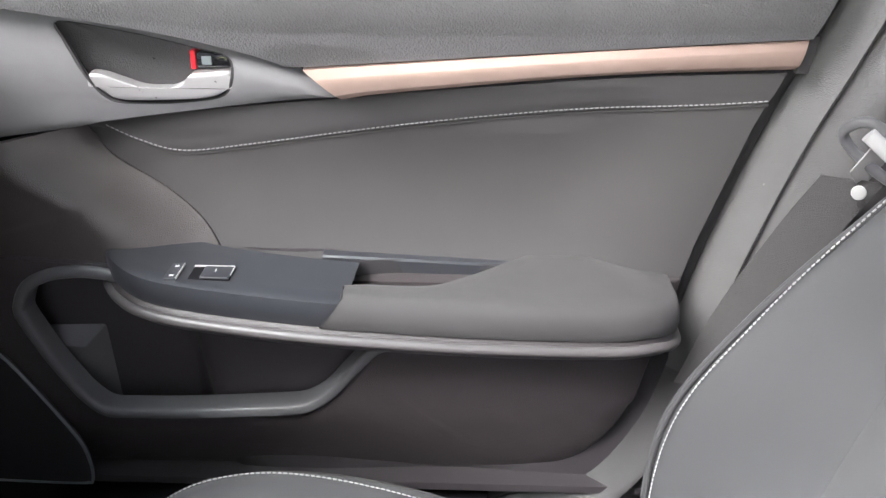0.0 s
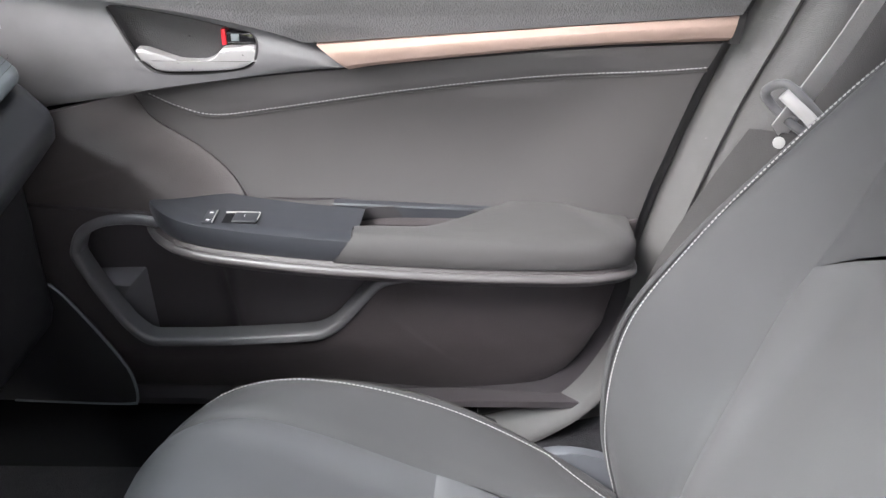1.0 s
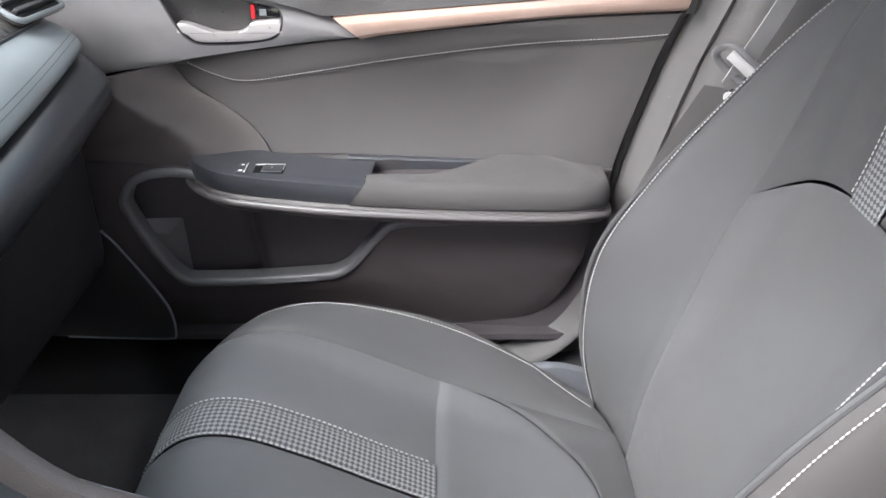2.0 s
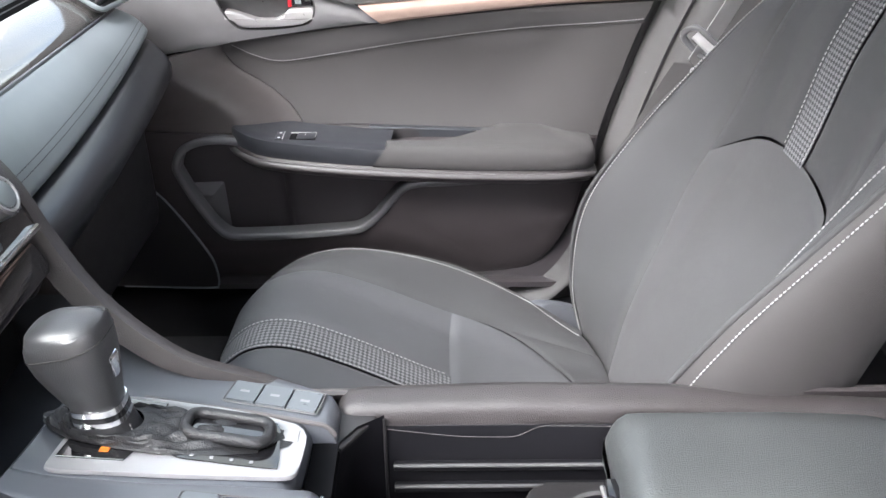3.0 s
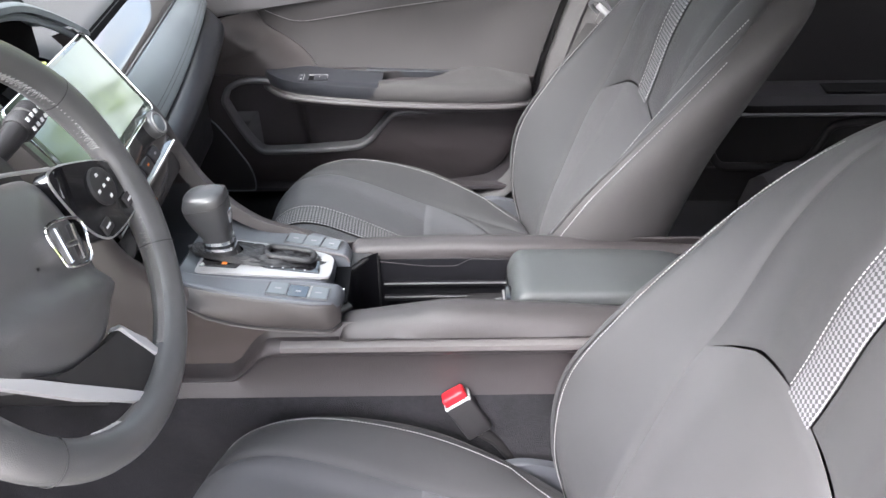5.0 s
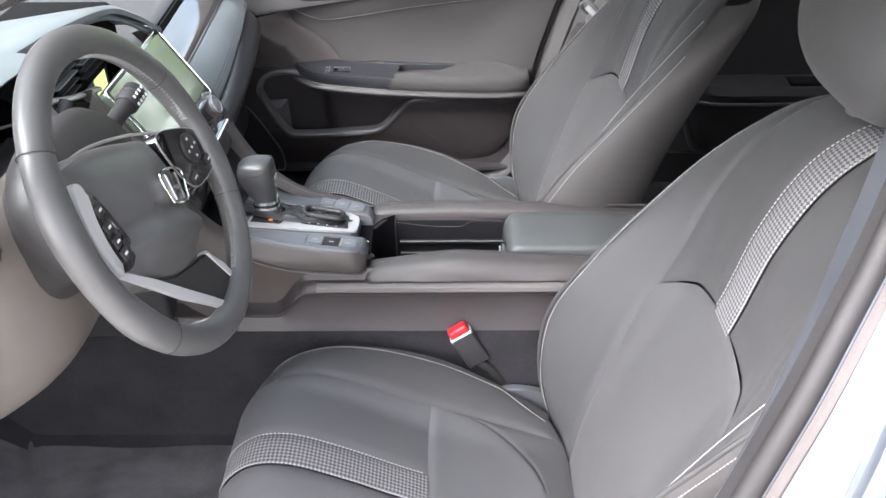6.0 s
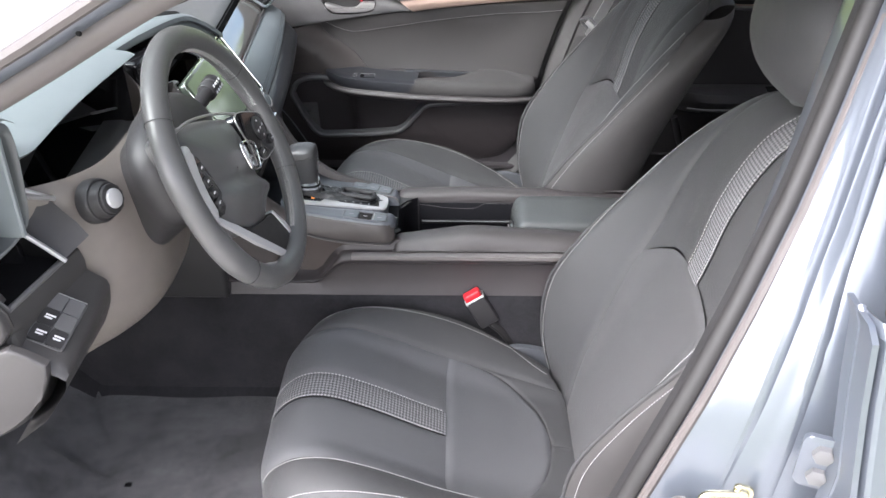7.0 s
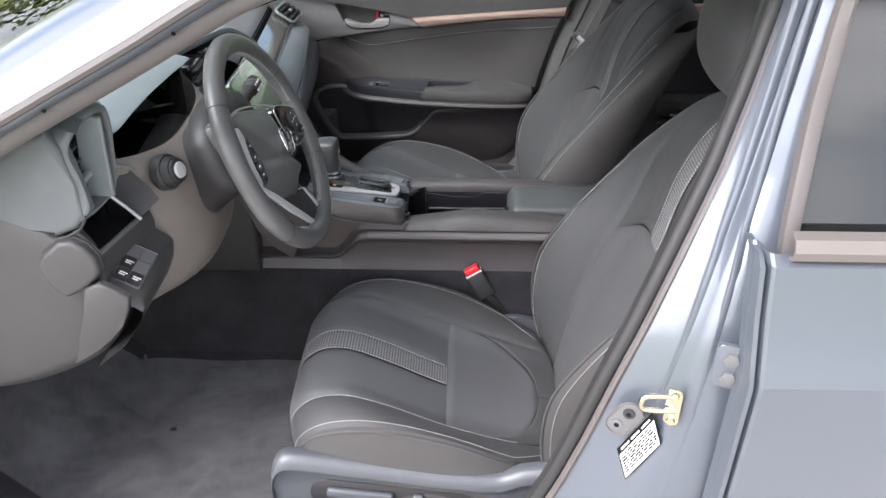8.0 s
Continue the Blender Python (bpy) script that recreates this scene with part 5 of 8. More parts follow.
def front_seat(at, label, outer_side):
    """A bucket seat; outer_side is the side of the door: -1 or 1."""
    seat = thing("front_seat", (0, 0, 0.31), label, "car seat", "front seats")
    c = lambda q: (lambda v: q)
    flat = lambda v: FLAT
    top_arc = lambda u: V_TOP - 0.030 + 0.048 * (1 - (2 * u - 1) ** 2)
    # backrest
    back = part("backrest", grid([[side_point(s, t, v) for s, t in [(-1, x) for x in np.linspace(0, 2, 16)] + [(1, x) for x in np.linspace(1.85, 0, 15)]] for v in np.linspace(0, 1, 40)]), CLOTH_SIDE, seat, "charcoal cloth backrest shell", smooth=70)
    rim = [back_point(a, 1.0) for a in np.linspace(-0.232, 0.232, 21)]
    rear = [side_point(np.sign(a) if a else 1, 2 - min(1, abs(a) / 0.232), 1.0) for a in np.linspace(-0.232, 0.232, 21)]
    cap = []
    for t in np.linspace(0, 1, 7):
        cap.append([p + (q - p) * t + np.array([0, 0, 0.012 * math.sin(math.pi * t)]) for p, q in zip(rim, rear)])
    part("shoulder", grid(cap), CLOTH, back, smooth=75)
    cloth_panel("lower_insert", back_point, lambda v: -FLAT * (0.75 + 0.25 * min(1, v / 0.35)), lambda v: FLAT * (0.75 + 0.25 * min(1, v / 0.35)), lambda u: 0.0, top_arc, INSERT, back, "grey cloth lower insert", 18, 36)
    b0, b1 = 0.026, 0.024
    band = cloth_panel("patterned_band", back_point, lambda v: -b0, lambda v: b0, lambda u: V_TOP + 0.014, lambda u: 1.0, BAND, back, "pale checked cloth band", 8, 50, 0.002)
    for s in (-1, 1):
        cloth_panel("upper_panel", back_point, lambda v: s * b0 if s > 0 else -FLAT * 1.0, lambda v: FLAT if s > 0 else -b0, (lambda u: top_arc(0.5 + u / 2)) if s > 0 else (lambda u: top_arc(u / 2)), lambda u: 1.0, CLOTH, back, "", 14, 40)
        cloth_panel("bolster", back_point, (lambda v: FLAT * (0.75 + 0.25 * min(1, v / 0.35))) if s > 0 else (lambda v: -0.232), (lambda v: 0.232) if s > 0 else (lambda v: -FLAT * (0.75 + 0.25 * min(1, v / 0.35))), lambda u: 0.0, lambda u: 1.0, CLOTH, back, "charcoal cloth side bolster", 12, 50)
        vs = np.linspace(0.02, 0.86, 90)
        welt = np.array([side_point(s, 0.0, v) + np.array([0.002, s * 0.000, 0]) for v in vs])
        part("welt", tube(welt, 0.0032, 8), CLOTH, back)
        tagged(part("stitching", stitches(seam_line(back_point, [(s * (0.214 if s < 0 else 0.228), v) for v in vs], 0.0026)), THREAD, back, "pale contrast stitching"), kind="stuff")
        if s < 0:
            line = np.array([side_point(s, 0.085, v) + np.array([-0.0012, s * 0.0016, 0.0008]) for v in np.linspace(0.02, 0.8, 90)])
            tagged(part("stitching", stitches(line), THREAD, back, "pale contrast stitching"), kind="stuff")
        tagged(part("stitching", stitches(seam_line(back_point, [(s * b0, v) for v in np.linspace(V_TOP + 0.02, 0.99, 90)], 0.0018), 0.006, 0.004, 0.0009), THREAD, band, "pale contrast stitching"), kind="stuff")
    # cushion
    cush = part("cushion", box((-0.29, -0.20, 0.35), (0.10, 0.20, 0.42), 0.02), CLOTH_SIDE, seat, "padded seat cushion")
    for s in (-1, 1):
        part("cushion_side", grid([[cush_side(s, t, v) for t in np.linspace(0, 1, 10)] for v in np.linspace(0, 1, 40)]), CLOTH_SIDE, cush, smooth=70)
    half_c = 0.158
    vp = 0.755          # front seam of the rear patch
    cband = cloth_panel("patterned_band", cush_point, c(-0.027), c(0.027), lambda u: 0.0, lambda u: vp, BAND, cush, "pale checked cloth band", 8, 50, 0.002)
    for s in (-1, 1):
        cloth_panel("top_panel", cush_point, c(0.027) if s > 0 else c(-half_c), c(half_c) if s > 0 else c(-0.027), lambda u: 0.0, lambda u: vp, LIT_CUSHION_CLOTH, cush, "", 14, 46)
        cloth_panel("bolster", cush_point, c(half_c) if s > 0 else c(-0.232), c(0.232) if s > 0 else c(-half_c), lambda u: 0.0, lambda u: 1.0, CLOTH, cush, "charcoal cloth side bolster", 10, 50)
        tagged(part("stitching", stitches(seam_line(cush_point, [(s * 0.027, v) for v in np.linspace(0.12, vp - 0.005, 90)], 0.0018), 0.006, 0.004, 0.0009), THREAD, cband, "pale contrast stitching"), kind="stuff")
        edge = [(s * 0.222, v) for v in np.linspace(0.2, 0.9, 110)] + [(s * (0.222 - 0.03 * k), 0.9 + 0.08 * k) for k in np.linspace(0, 1, 14)]
        tagged(part("stitching", stitches(seam_line(cush_point, edge, 0.0022)), THREAD, cush, "pale contrast stitching"), kind="stuff")
        part("welt", tube(np.array([cush_side(s, 0.05, v) for v in np.linspace(0.12, 0.98, 80)]), 0.0030, 8), CLOTH, cush)
        if s == outer_side and outer_side < 0:
            tagged(part("stitching", stitches(seam_line(cush_point, [(s * (half_c + 0.007), v) for v in np.linspace(0.25, 0.9, 110)], 0.002)), THREAD, cush, "pale contrast stitching"), kind="stuff")
    # rear patch: a rounded panel inside a plain surround
    def patch_half(v):
        t = (v - vp) / (0.955 - vp)
        return half_c * math.sqrt(max(0.0, 1 - max(0.0, t) ** 3.2)) + 1e-4
    cloth_panel("rear_patch", cush_point, lambda v: -patch_half(v), patch_half, lambda u: vp, lambda u: 0.954, LIT_CUSHION_CLOTH, cush, "smooth cloth patch with door light in its colour", 18, 22)
    for s in (-1, 1):
        cloth_panel("rear_surround", cush_point, (lambda v: patch_half(v)) if s > 0 else (lambda v: -half_c), (lambda v: half_c) if s > 0 else (lambda v: -patch_half(v)), lambda u: vp + 0.05, lambda u: 1.0, CLOTH, cush, "", 8, 24, 0.002)
    # hinge cover and steel between cushion and back
    hc = part("recliner_cover", prism(spline([(0.06, 0.36), (0.02, 0.42), (0.05, 0.455), (0.11, 0.45), (0.16, 0.42), (0.20, 0.36)], 30, closed=True), 0.012, 0.004, 2, plane_at((0, 0.238, 0), (1, 0, 0), (0, 0, 1))), SHIELD, seat, "dark satin recliner cover")
    part("recliner_cover", prism(spline([(0.06, 0.36), (0.02, 0.42), (0.05, 0.455), (0.11, 0.45), (0.16, 0.42), (0.20, 0.36)], 30, closed=True), 0.012, 0.004, 2, plane_at((0, -0.226, 0), (1, 0, 0), (0, 0, 1))), GREYPLASTIC, seat)
    # headrest
    hrows = []
    for t in np.linspace(0, 1, 22):
        z = 1.088 + 0.215 * t
        w = 0.128 * (1 - 0.55 * abs(2 * t - 0.9) ** 3.0) * (0.80 + 0.20 * math.sin(math.pi * min(1, t * 1.2 + 0.05)))
        d = 0.062 * (max(0.0, 1 - abs(2 * t - 1) ** 3.5)) ** 0.5 + 0.008
        xc = 0.402 + 0.015 * t
        hrows.append([(xc - d * (abs(math.cos(q)) ** 0.8) * np.sign(math.cos(q)) - 0.012 * math.sin(math.pi * t), w * (abs(math.sin(q)) ** 0.75) * np.sign(math.sin(q)), z) for q in np.linspace(0, 2 * math.pi, 36, endpoint=False)])
    head = part("headrest", grid(hrows, wrap=True, caps=True), CLOTH, seat, "charcoal cloth headrest", smooth=80)
    tagged(part("stitching", stitches([(0.405, -0.129 * 0.93, z) for z in np.linspace(1.12, 1.28, 30)]), THREAD, head, "pale contrast stitching"), kind="stuff")
    for s in (-1, 1):
        part("headrest_post", tube([(0.437, s * 0.055, 1.03), (0.432, s * 0.055, 1.12)], 0.0065, 12), CHROME, seat, "chrome headrest post")
        part("post_collar", prism(rounded(0.05, 0.034, 0.016), 0.012, 0.004, 3, plane_at((0.432, s * 0.055, 1.055), (1, 0, 0.1), (0, 1, 0))), CHROME if s < 0 else GREYPLASTIC, seat, "bright post collar")
    # base
    part("seat_base", box((-0.30, -0.19, 0.315), (0.26, 0.19, 0.40), 0.02), PLASTIC, seat)
    for s in (-1, 1):
        part("seat_rail", box((-0.34, s * 0.175 - 0.02, 0.305), (0.30, s * 0.175 + 0.02, 0.325), 0.003), GREYPLASTIC, seat)
    if outer_side < 0:
        # plastic side shield with the power switches
        top = spline([(-0.385, 0.40), (-0.388, 0.455), (-0.372, 0.492), (-0.335, 0.498), (-0.20, 0.478), (-0.06, 0.458), (0.02, 0.452), (0.06, 0.468), (0.11, 0.478)], 50)
        rows = []
        for x, z in top:
            rows.append([(x, -0.225, z - 0.004), (x, -0.24, z), (x, -0.25, z - 0.004), (x, -0.257, z - 0.014), (x, -0.258, z - 0.028), (x, -0.252, z - 0.036), (x, -0.249, min(z - 0.05, 0.41)), (x, -0.252, min(z - 0.05, 0.37)), (x, -0.24, 0.33)])
        sh = part("side_shield", grid(rows), SHIELD, seat, "dark satin plastic side shield")
        part("switch_plate", prism(rounded(0.30, 0.07, 0.03), 0.004, 0.002, 2, plane_at((-0.17, -0.250, 0.395), (1, 0, -0.12), (0, 0, 1))), PLASTIC, sh)
        part("slide_switch", box((-0.06, -0.011, 0), (0.06, 0.011, 0.012), 0.005, m=plane_at((-0.228, -0.254, 0.413), (1, 0, -0.12), (0, 0, 1))), SHIELD, sh, "slide switch")
        part("recline_switch", box((-0.01, -0.03, 0), (0.01, 0.02, 0.012), 0.005, m=plane_at((-0.125, -0.254, 0.395), (1, 0, -0.12), (0, 0, 1))), SHIELD, sh, "recline switch")
    seat.location = Vector(at) + Vector((0, 0, 0.31))
    return seat


driver_seat = front_seat((0.0, -0.413, 0.0), "charcoal cloth driver seat with checked centre band", -1)
passenger_seat = front_seat((0.0, 0.315, 0.0), "charcoal cloth passenger seat with checked centre band", 1)

# ---------------------------------------------------------------- floor mat
def floor_mat():
    out = spline([(-0.44, -0.165), (-0.60, -0.148), (-0.78, -0.135), (-0.87, -0.138), (-0.91, -0.18), (-0.905, -0.245), (-0.93, -0.275), (-0.97, -0.29), (-1.0, -0.33), (-1.0, -0.60), (-0.97, -0.66), (-0.85, -0.685), (-0.5, -0.69), (-0.38, -0.68), (-0.34, -0.62), (-0.34, -0.22), (-0.37, -0.18)], 150, closed=True)
    c = out.mean(0)
    rows = []
    for t in (1.0, 0.995, 0.98, 0.9, 0.75, 0.5, 0.25, 0.02):
        q = c + (out - c) * t
        rows.append([(p[0], p[1], floor_z(p[0], p[1]) + (0.004 if t == 1 else 0.020) + 0.002 * math.sin(p[0] * 23) * math.sin(p[1] * 19)) for p in q])
    m = tagged(part("floor_mat", grid([r + [r[0]] for r in rows]), MATCLOTH), "dark grey carpet floor mat with bound edge", "floor mat")
    part("bound_edge", tube([(p[0], p[1], floor_z(*p) + 0.020) for p in out], 0.0060, 8, closed=True), STRIPGREY, m, "grey bound edge")
    return m


floor_mat()
pedal = thing("accelerator_pedal", (-0.93, -0.30, 0.45), "black ribbed accelerator pedal", "pedal")
pm = plane_at((-0.95, -0.262, 0.47), (0, 1, 0), (-0.5, 0, 0.86))
part("pad", prism(rounded(0.05, 0.13, 0.015), 0.012, 0.003, m=pm), RUBBER, pedal)
rest = thing("foot_rest", (-0.93, -0.64, 0.40), "black ribbed rubber foot rest", "foot rest")
rm = plane_at((-0.93, -0.625, 0.40), (0, 1, 0), (-0.66, 0, 0.75))
part("rest_pad", prism(rounded(0.085, 0.17, 0.02), 0.02, 0.004, m=rm), RUBBER, rest)
for i in range(9):
    part("tread", box((-0.035, -0.08 + i * 0.017, 0.02), (0.035, -0.073 + i * 0.017, 0.026), 0.002, m=rm), RUBBER, rest)

# ---------------------------------------------------------------- centre console
CY = -0.025
console = thing("centre_console", (-0.1, CY, 0.36), "dark grey centre console with padded sides", "console")


def console_top(x):
    """Height of the shift panel, rising towards the dash."""
    return float(np.interp(x, [-0.60, -0.46, -0.42, -0.39, -0.369, -0.30, -0.24, -0.19], [0.86, 0.765, 0.736, 0.722, 0.716, 0.7075, 0.7015, 0.694]))


def wall_top(x):
    """Top of the side wall: level beside the seats, falling away under the shift panel."""
    return 0.597 + 0.071 * smoother((x + 0.335) / 0.065)


def console_side(side):
    """The tall outer wall beside the seats, with its moulded step and pale strip."""
    y0 = CY + side * 0.118
    rows = []
    for x in np.linspace(-1.1, 0.42, 110):
        h = wall_top(x)
        k = (h - 0.56) / (0.668 - 0.56)
        sect = ((-0.02, 0.668), (-0.012, 0.650), (-0.002, 0.6465), (0.004, 0.643), (0.006, 0.638), (0.004, 0.630), (-0.006, 0.622), (-0.008, 0.60), (0.0, 0.56))
        rows.append([(x, y0 + side * dy, 0.56 + (z - 0.56) * k) for dy, z in sect] + [(x, y0 + side * dy, z) for dy, z in ((0.008, 0.54), (0.010, 0.50), (0.016, 0.42), (0.02, 0.33))])
    part("side_wall", sheet(rows, 0.004), LOWPLASTIC, console, "dark grained plastic side wall")
    if side < 0:
        rec = [[(x, y0 - side * dy, z) for dy, z in ((0.004, 0.700), (0.016, 0.66), (0.022, 0.62), (0.020, 0.57))] for x in np.linspace(-0.75, -0.20, 20)]
        part("wall_recess", grid(rec), WARMDARK, console, "warm dark recess below the shift panel")
    low = [[(x, y0 + side * dy, z) for dy, z in ((-0.001, 0.556), (0.0045, 0.552), (0.0125, 0.54), (0.0145, 0.50), (0.0205, 0.42), (0.026, 0.32))] for x in np.linspace(-1.1, 0.42, 30)]
    part("carpet_side", grid(low), CARPET, console, "dark carpet on the console side")
    rows = []
    for x in np.linspace(-0.258, 0.42, 40):
        rows.append([(x, y0 + side * dy, z) for dy, z in ((-0.004, 0.6500), (0.006, 0.6495), (0.0085, 0.648), (0.009, 0.6405), (0.0075, 0.6385), (-0.002, 0.638))])
    part("side_strip", grid(rows, caps=True), STRIPGREY, console, "pale satin strip", smooth=30)


console_side(-1)
console_side(1)


def rail_top(x, side):
    """The driver's rail peaks ahead of the lid and falls back; the passenger's is nearly level."""
    if side < 0:
        return float(np.interp(x, [-0.19, -0.16, -0.045, -0.02, 0.12, 0.23, 0.44], [0.664, 0.669, 0.6865, 0.6875, 0.678, 0.668, 0.655]))
    return float(np.interp(x, [-0.19, -0.16, -0.02, 0.12, 0.25, 0.44], [0.667, 0.673, 0.677, 0.674, 0.662, 0.648]))


def console_pad(side):
    """Padded rail between seat and storage bin: flat top, firm edges, and an inner face that is deeper at the front."""
    rows, pipe = [], []
    yo, yi = CY + side * (0.116 if side < 0 else 0.112), CY + side * 0.067
    top_o = CY + side * 0.098
    for x in np.r_[-0.181, -0.1805, -0.179, -0.176, -0.171, np.linspace(-0.165, 0.44, 90)]:
        e = min(1.0, max(0.0, (x + 0.181) / 0.014))
        e = math.sqrt(1 - (1 - e) ** 2)
        top = rail_top(x, side) - 0.012 * (1 - e)
        deep = smoother((0.004 - x) / 0.028)
        foot = (top - 0.024) * (1 - deep) + (0.640 + 0.012 * smoother((-0.05 - x) / 0.12)) * deep
        sect = [(yo - side * 0.004, 0.650), (yo + side * 0.002, 0.655), (yo, top - 0.022), (yo - side * 0.006, top - 0.010), (top_o + side * 0.004, top - 0.003), (top_o - side * 0.004, top), (yi + side * 0.010, top + 0.0005), (yi + side * 0.003, top - 0.0025), (yi, top - 0.008), (yi - side * 0.0015, foot + 0.006), (yi, foot + 0.001), (yi + side * 0.004, foot - 0.001)]
        m = (yo + yi) / 2
        sect = [(m + (y - m) * (0.7 + 0.3 * e), z) for y, z in sect]
        rows.append([(x, y, z) for y, z in sect])
        pipe.append((x, sect[-2][0] - side * 0.0006, sect[-2][1]))
    p = part("padded_rail", grid(rows, caps=True), RAILSOFT, console, "dark soft padded rail", smooth=60)
    part("rail_piping", tube(pipe[3:], 0.0011, 6), STRIPGREY, p, "pale edge of the rail")


console_pad(-1)
console_pad(1)
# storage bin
part("bin_floor", box((-0.19, CY - 0.07, 0.53), (0.42, CY + 0.07, 0.54)), DEEPSHADE, console)
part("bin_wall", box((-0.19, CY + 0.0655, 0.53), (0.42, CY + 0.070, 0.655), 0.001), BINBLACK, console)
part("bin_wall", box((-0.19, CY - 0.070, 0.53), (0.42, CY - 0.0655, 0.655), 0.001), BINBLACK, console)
rows = []
for z in np.linspace(0.54, 0.668, 10):
    f = 0.006 * smoother((z - 0.63) / 0.03)
    rows.append([(-0.182, CY - 0.066, z), (-0.178 - f, CY - 0.04, z), (-0.176 - f, CY, z), (-0.174, CY + 0.03, z), (-0.166 + f, CY + 0.050, z), (-0.150 + f, CY + 0.060, z), (-0.138, CY + 0.0645, z)])
part("bin_front", grid(rows), BINBLACK, console, "curved black front of the storage bin", smooth=60)
part("bin_corner", tube([(-0.138, CY + 0.064, 0.545), (-0.138, CY + 0.064, 0.664)], 0.0016, 6), PLASTIC, console)
for pts in (((-0.178, 0.056), (-0.178, 0.004), (-0.172, 0.000), (-0.146, 0.038), (-0.146, 0.053)), ((-0.180, -0.064), (-0.184, -0.102), (-0.166, -0.084))):
    part("corner_bracket", prism([tuple(q) for q in pts][::-1], 0.004, 0.001, 1, plane_at((0, 0, 0.661), (1, 0, 0), (0, 1, 0))), PLASTIC, console, "dark corner bracket behind the shift panel", smooth=30)
for z, h in ((0.6145, 0.007), (0.589, 0.008)):
    r = part("bin_rail", box((-0.131, CY + 0.0575, z - h), (0.42, CY + 0.0655, z), 0.0015), BINBLACK, console, "black slide rail")
    part("rail_edge", box((-0.131, CY + 0.0565, z - 0.0018), (0.42, CY + 0.0600, z + 0.0004), 0.0005), GREYPLASTIC, r, "satin rail edge")
tray = part("cup_tray", prism(rounded(0.13, 0.105, 0.020), 0.02, 0.004, 2, plane_at((0.052, CY, 0.578), (1, 0, 0), (0, 1, 0))), PLASTIC, console, "sliding cup tray")
# flat black disc painted as the shade inside the cup holder
part("cup_hole_shade", disc(0.036, 0.0015, 36, 0, plane_at((0.052, CY, 0.5975), (1, 0, 0), (0, 1, 0))), DEEPSHADE, tray)
part("cup_ring", tube([(0.052 + 0.038 * math.cos(q), CY + 0.038 * math.sin(q), 0.599) for q in np.linspace(0, 2 * math.pi, 40, endpoint=False)], 0.0022, 6, closed=True), GREYPLASTIC, tray, "satin cup ring")

# armrest lid
LIDY = -0.0285
lid = thing("console_armrest", (0.19, LIDY, 0.62), "dark leatherette padded console armrest lid", "armrest")
rows = []
for x in np.r_[0.054, 0.0545, 0.056, 0.059, 0.064, 0.072, 0.084, np.linspace(0.10, 0.27, 16), 0.285, 0.298, 0.310, 0.320, 0.327, 0.330]:
    e = min(1, max(0, min((x - 0.054) / 0.022, (0.330 - x) / 0.060)))
    e = math.sqrt(max(0, 1 - (1 - e) ** 2))
    hw, top = 0.0585 * (0.90 + 0.10 * e), 0.645 + (0.038 - 0.05 * max(0, x - 0.2)) * e
    rows.append([(x + 0.004 * (abs(y) < 0.5) * (1 - e), LIDY + y * hw, z) for y, z in ((-0.97, 0.630), (-1.0, 0.640), (-1.01, 0.652), (-0.99, top - 0.010), (-0.95, top - 0.004), (-0.86, top - 0.0005), (-0.5, top + 0.0015), (0, top + 0.002), (0.5, top + 0.0015), (0.86, top - 0.0005), (0.95, top - 0.004), (0.99, top - 0.010), (1.01, 0.652), (1.0, 0.640), (0.97, 0.630))])
part("lid_pad", grid(rows, caps=True), LIDVINYL, lid, "blue-grey leatherette pad", smooth=70)
part("lid_base", box((0.060, LIDY - 0.054, 0.590), (0.326, LIDY + 0.054, 0.636), 0.006), PLASTIC, lid)
latch = part("lid_latch", box((0.0475, LIDY - 0.030, 0.636), (0.060, LIDY + 0.012, 0.6475), 0.003), GLOSS, lid, "black lid latch")
part("latch_edge", tube([(0.0475, LIDY - 0.030, 0.6365), (0.0465, LIDY + 0.012, 0.6365)], 0.0016, 6), SILVER, latch)
part("hinge_strip", tube([(0.052, LIDY - 0.052, 0.650), (0.051, LIDY - 0.052, 0.61), (0.058, LIDY - 0.052, 0.57)], 0.0026, 8), SATIN, lid)


# shift panel
PY = -0.030             # middle of the shift panel


def panel_z(x, y):
    """The shift panel also falls a little towards the passenger."""
    return console_top(x) - 0.165 * (y - PY)


def near_edge(x):
    return float(np.interp(x, [-0.62, -0.46, -0.40, -0.385, -0.34, -0.29, -0.24, -0.205, -0.188, -0.180, -0.1755], [-0.125, -0.116, -0.1135, -0.115, -0.126, -0.1345, -0.1395, -0.1385, -0.1315, -0.122, -0.108]))


def far_edge(x):
    return float(np.interp(x, [-0.42, -0.365, -0.265, -0.205, -0.185, -0.1755], [0.126, 0.113, 0.085, 0.064, 0.055, 0.044]))


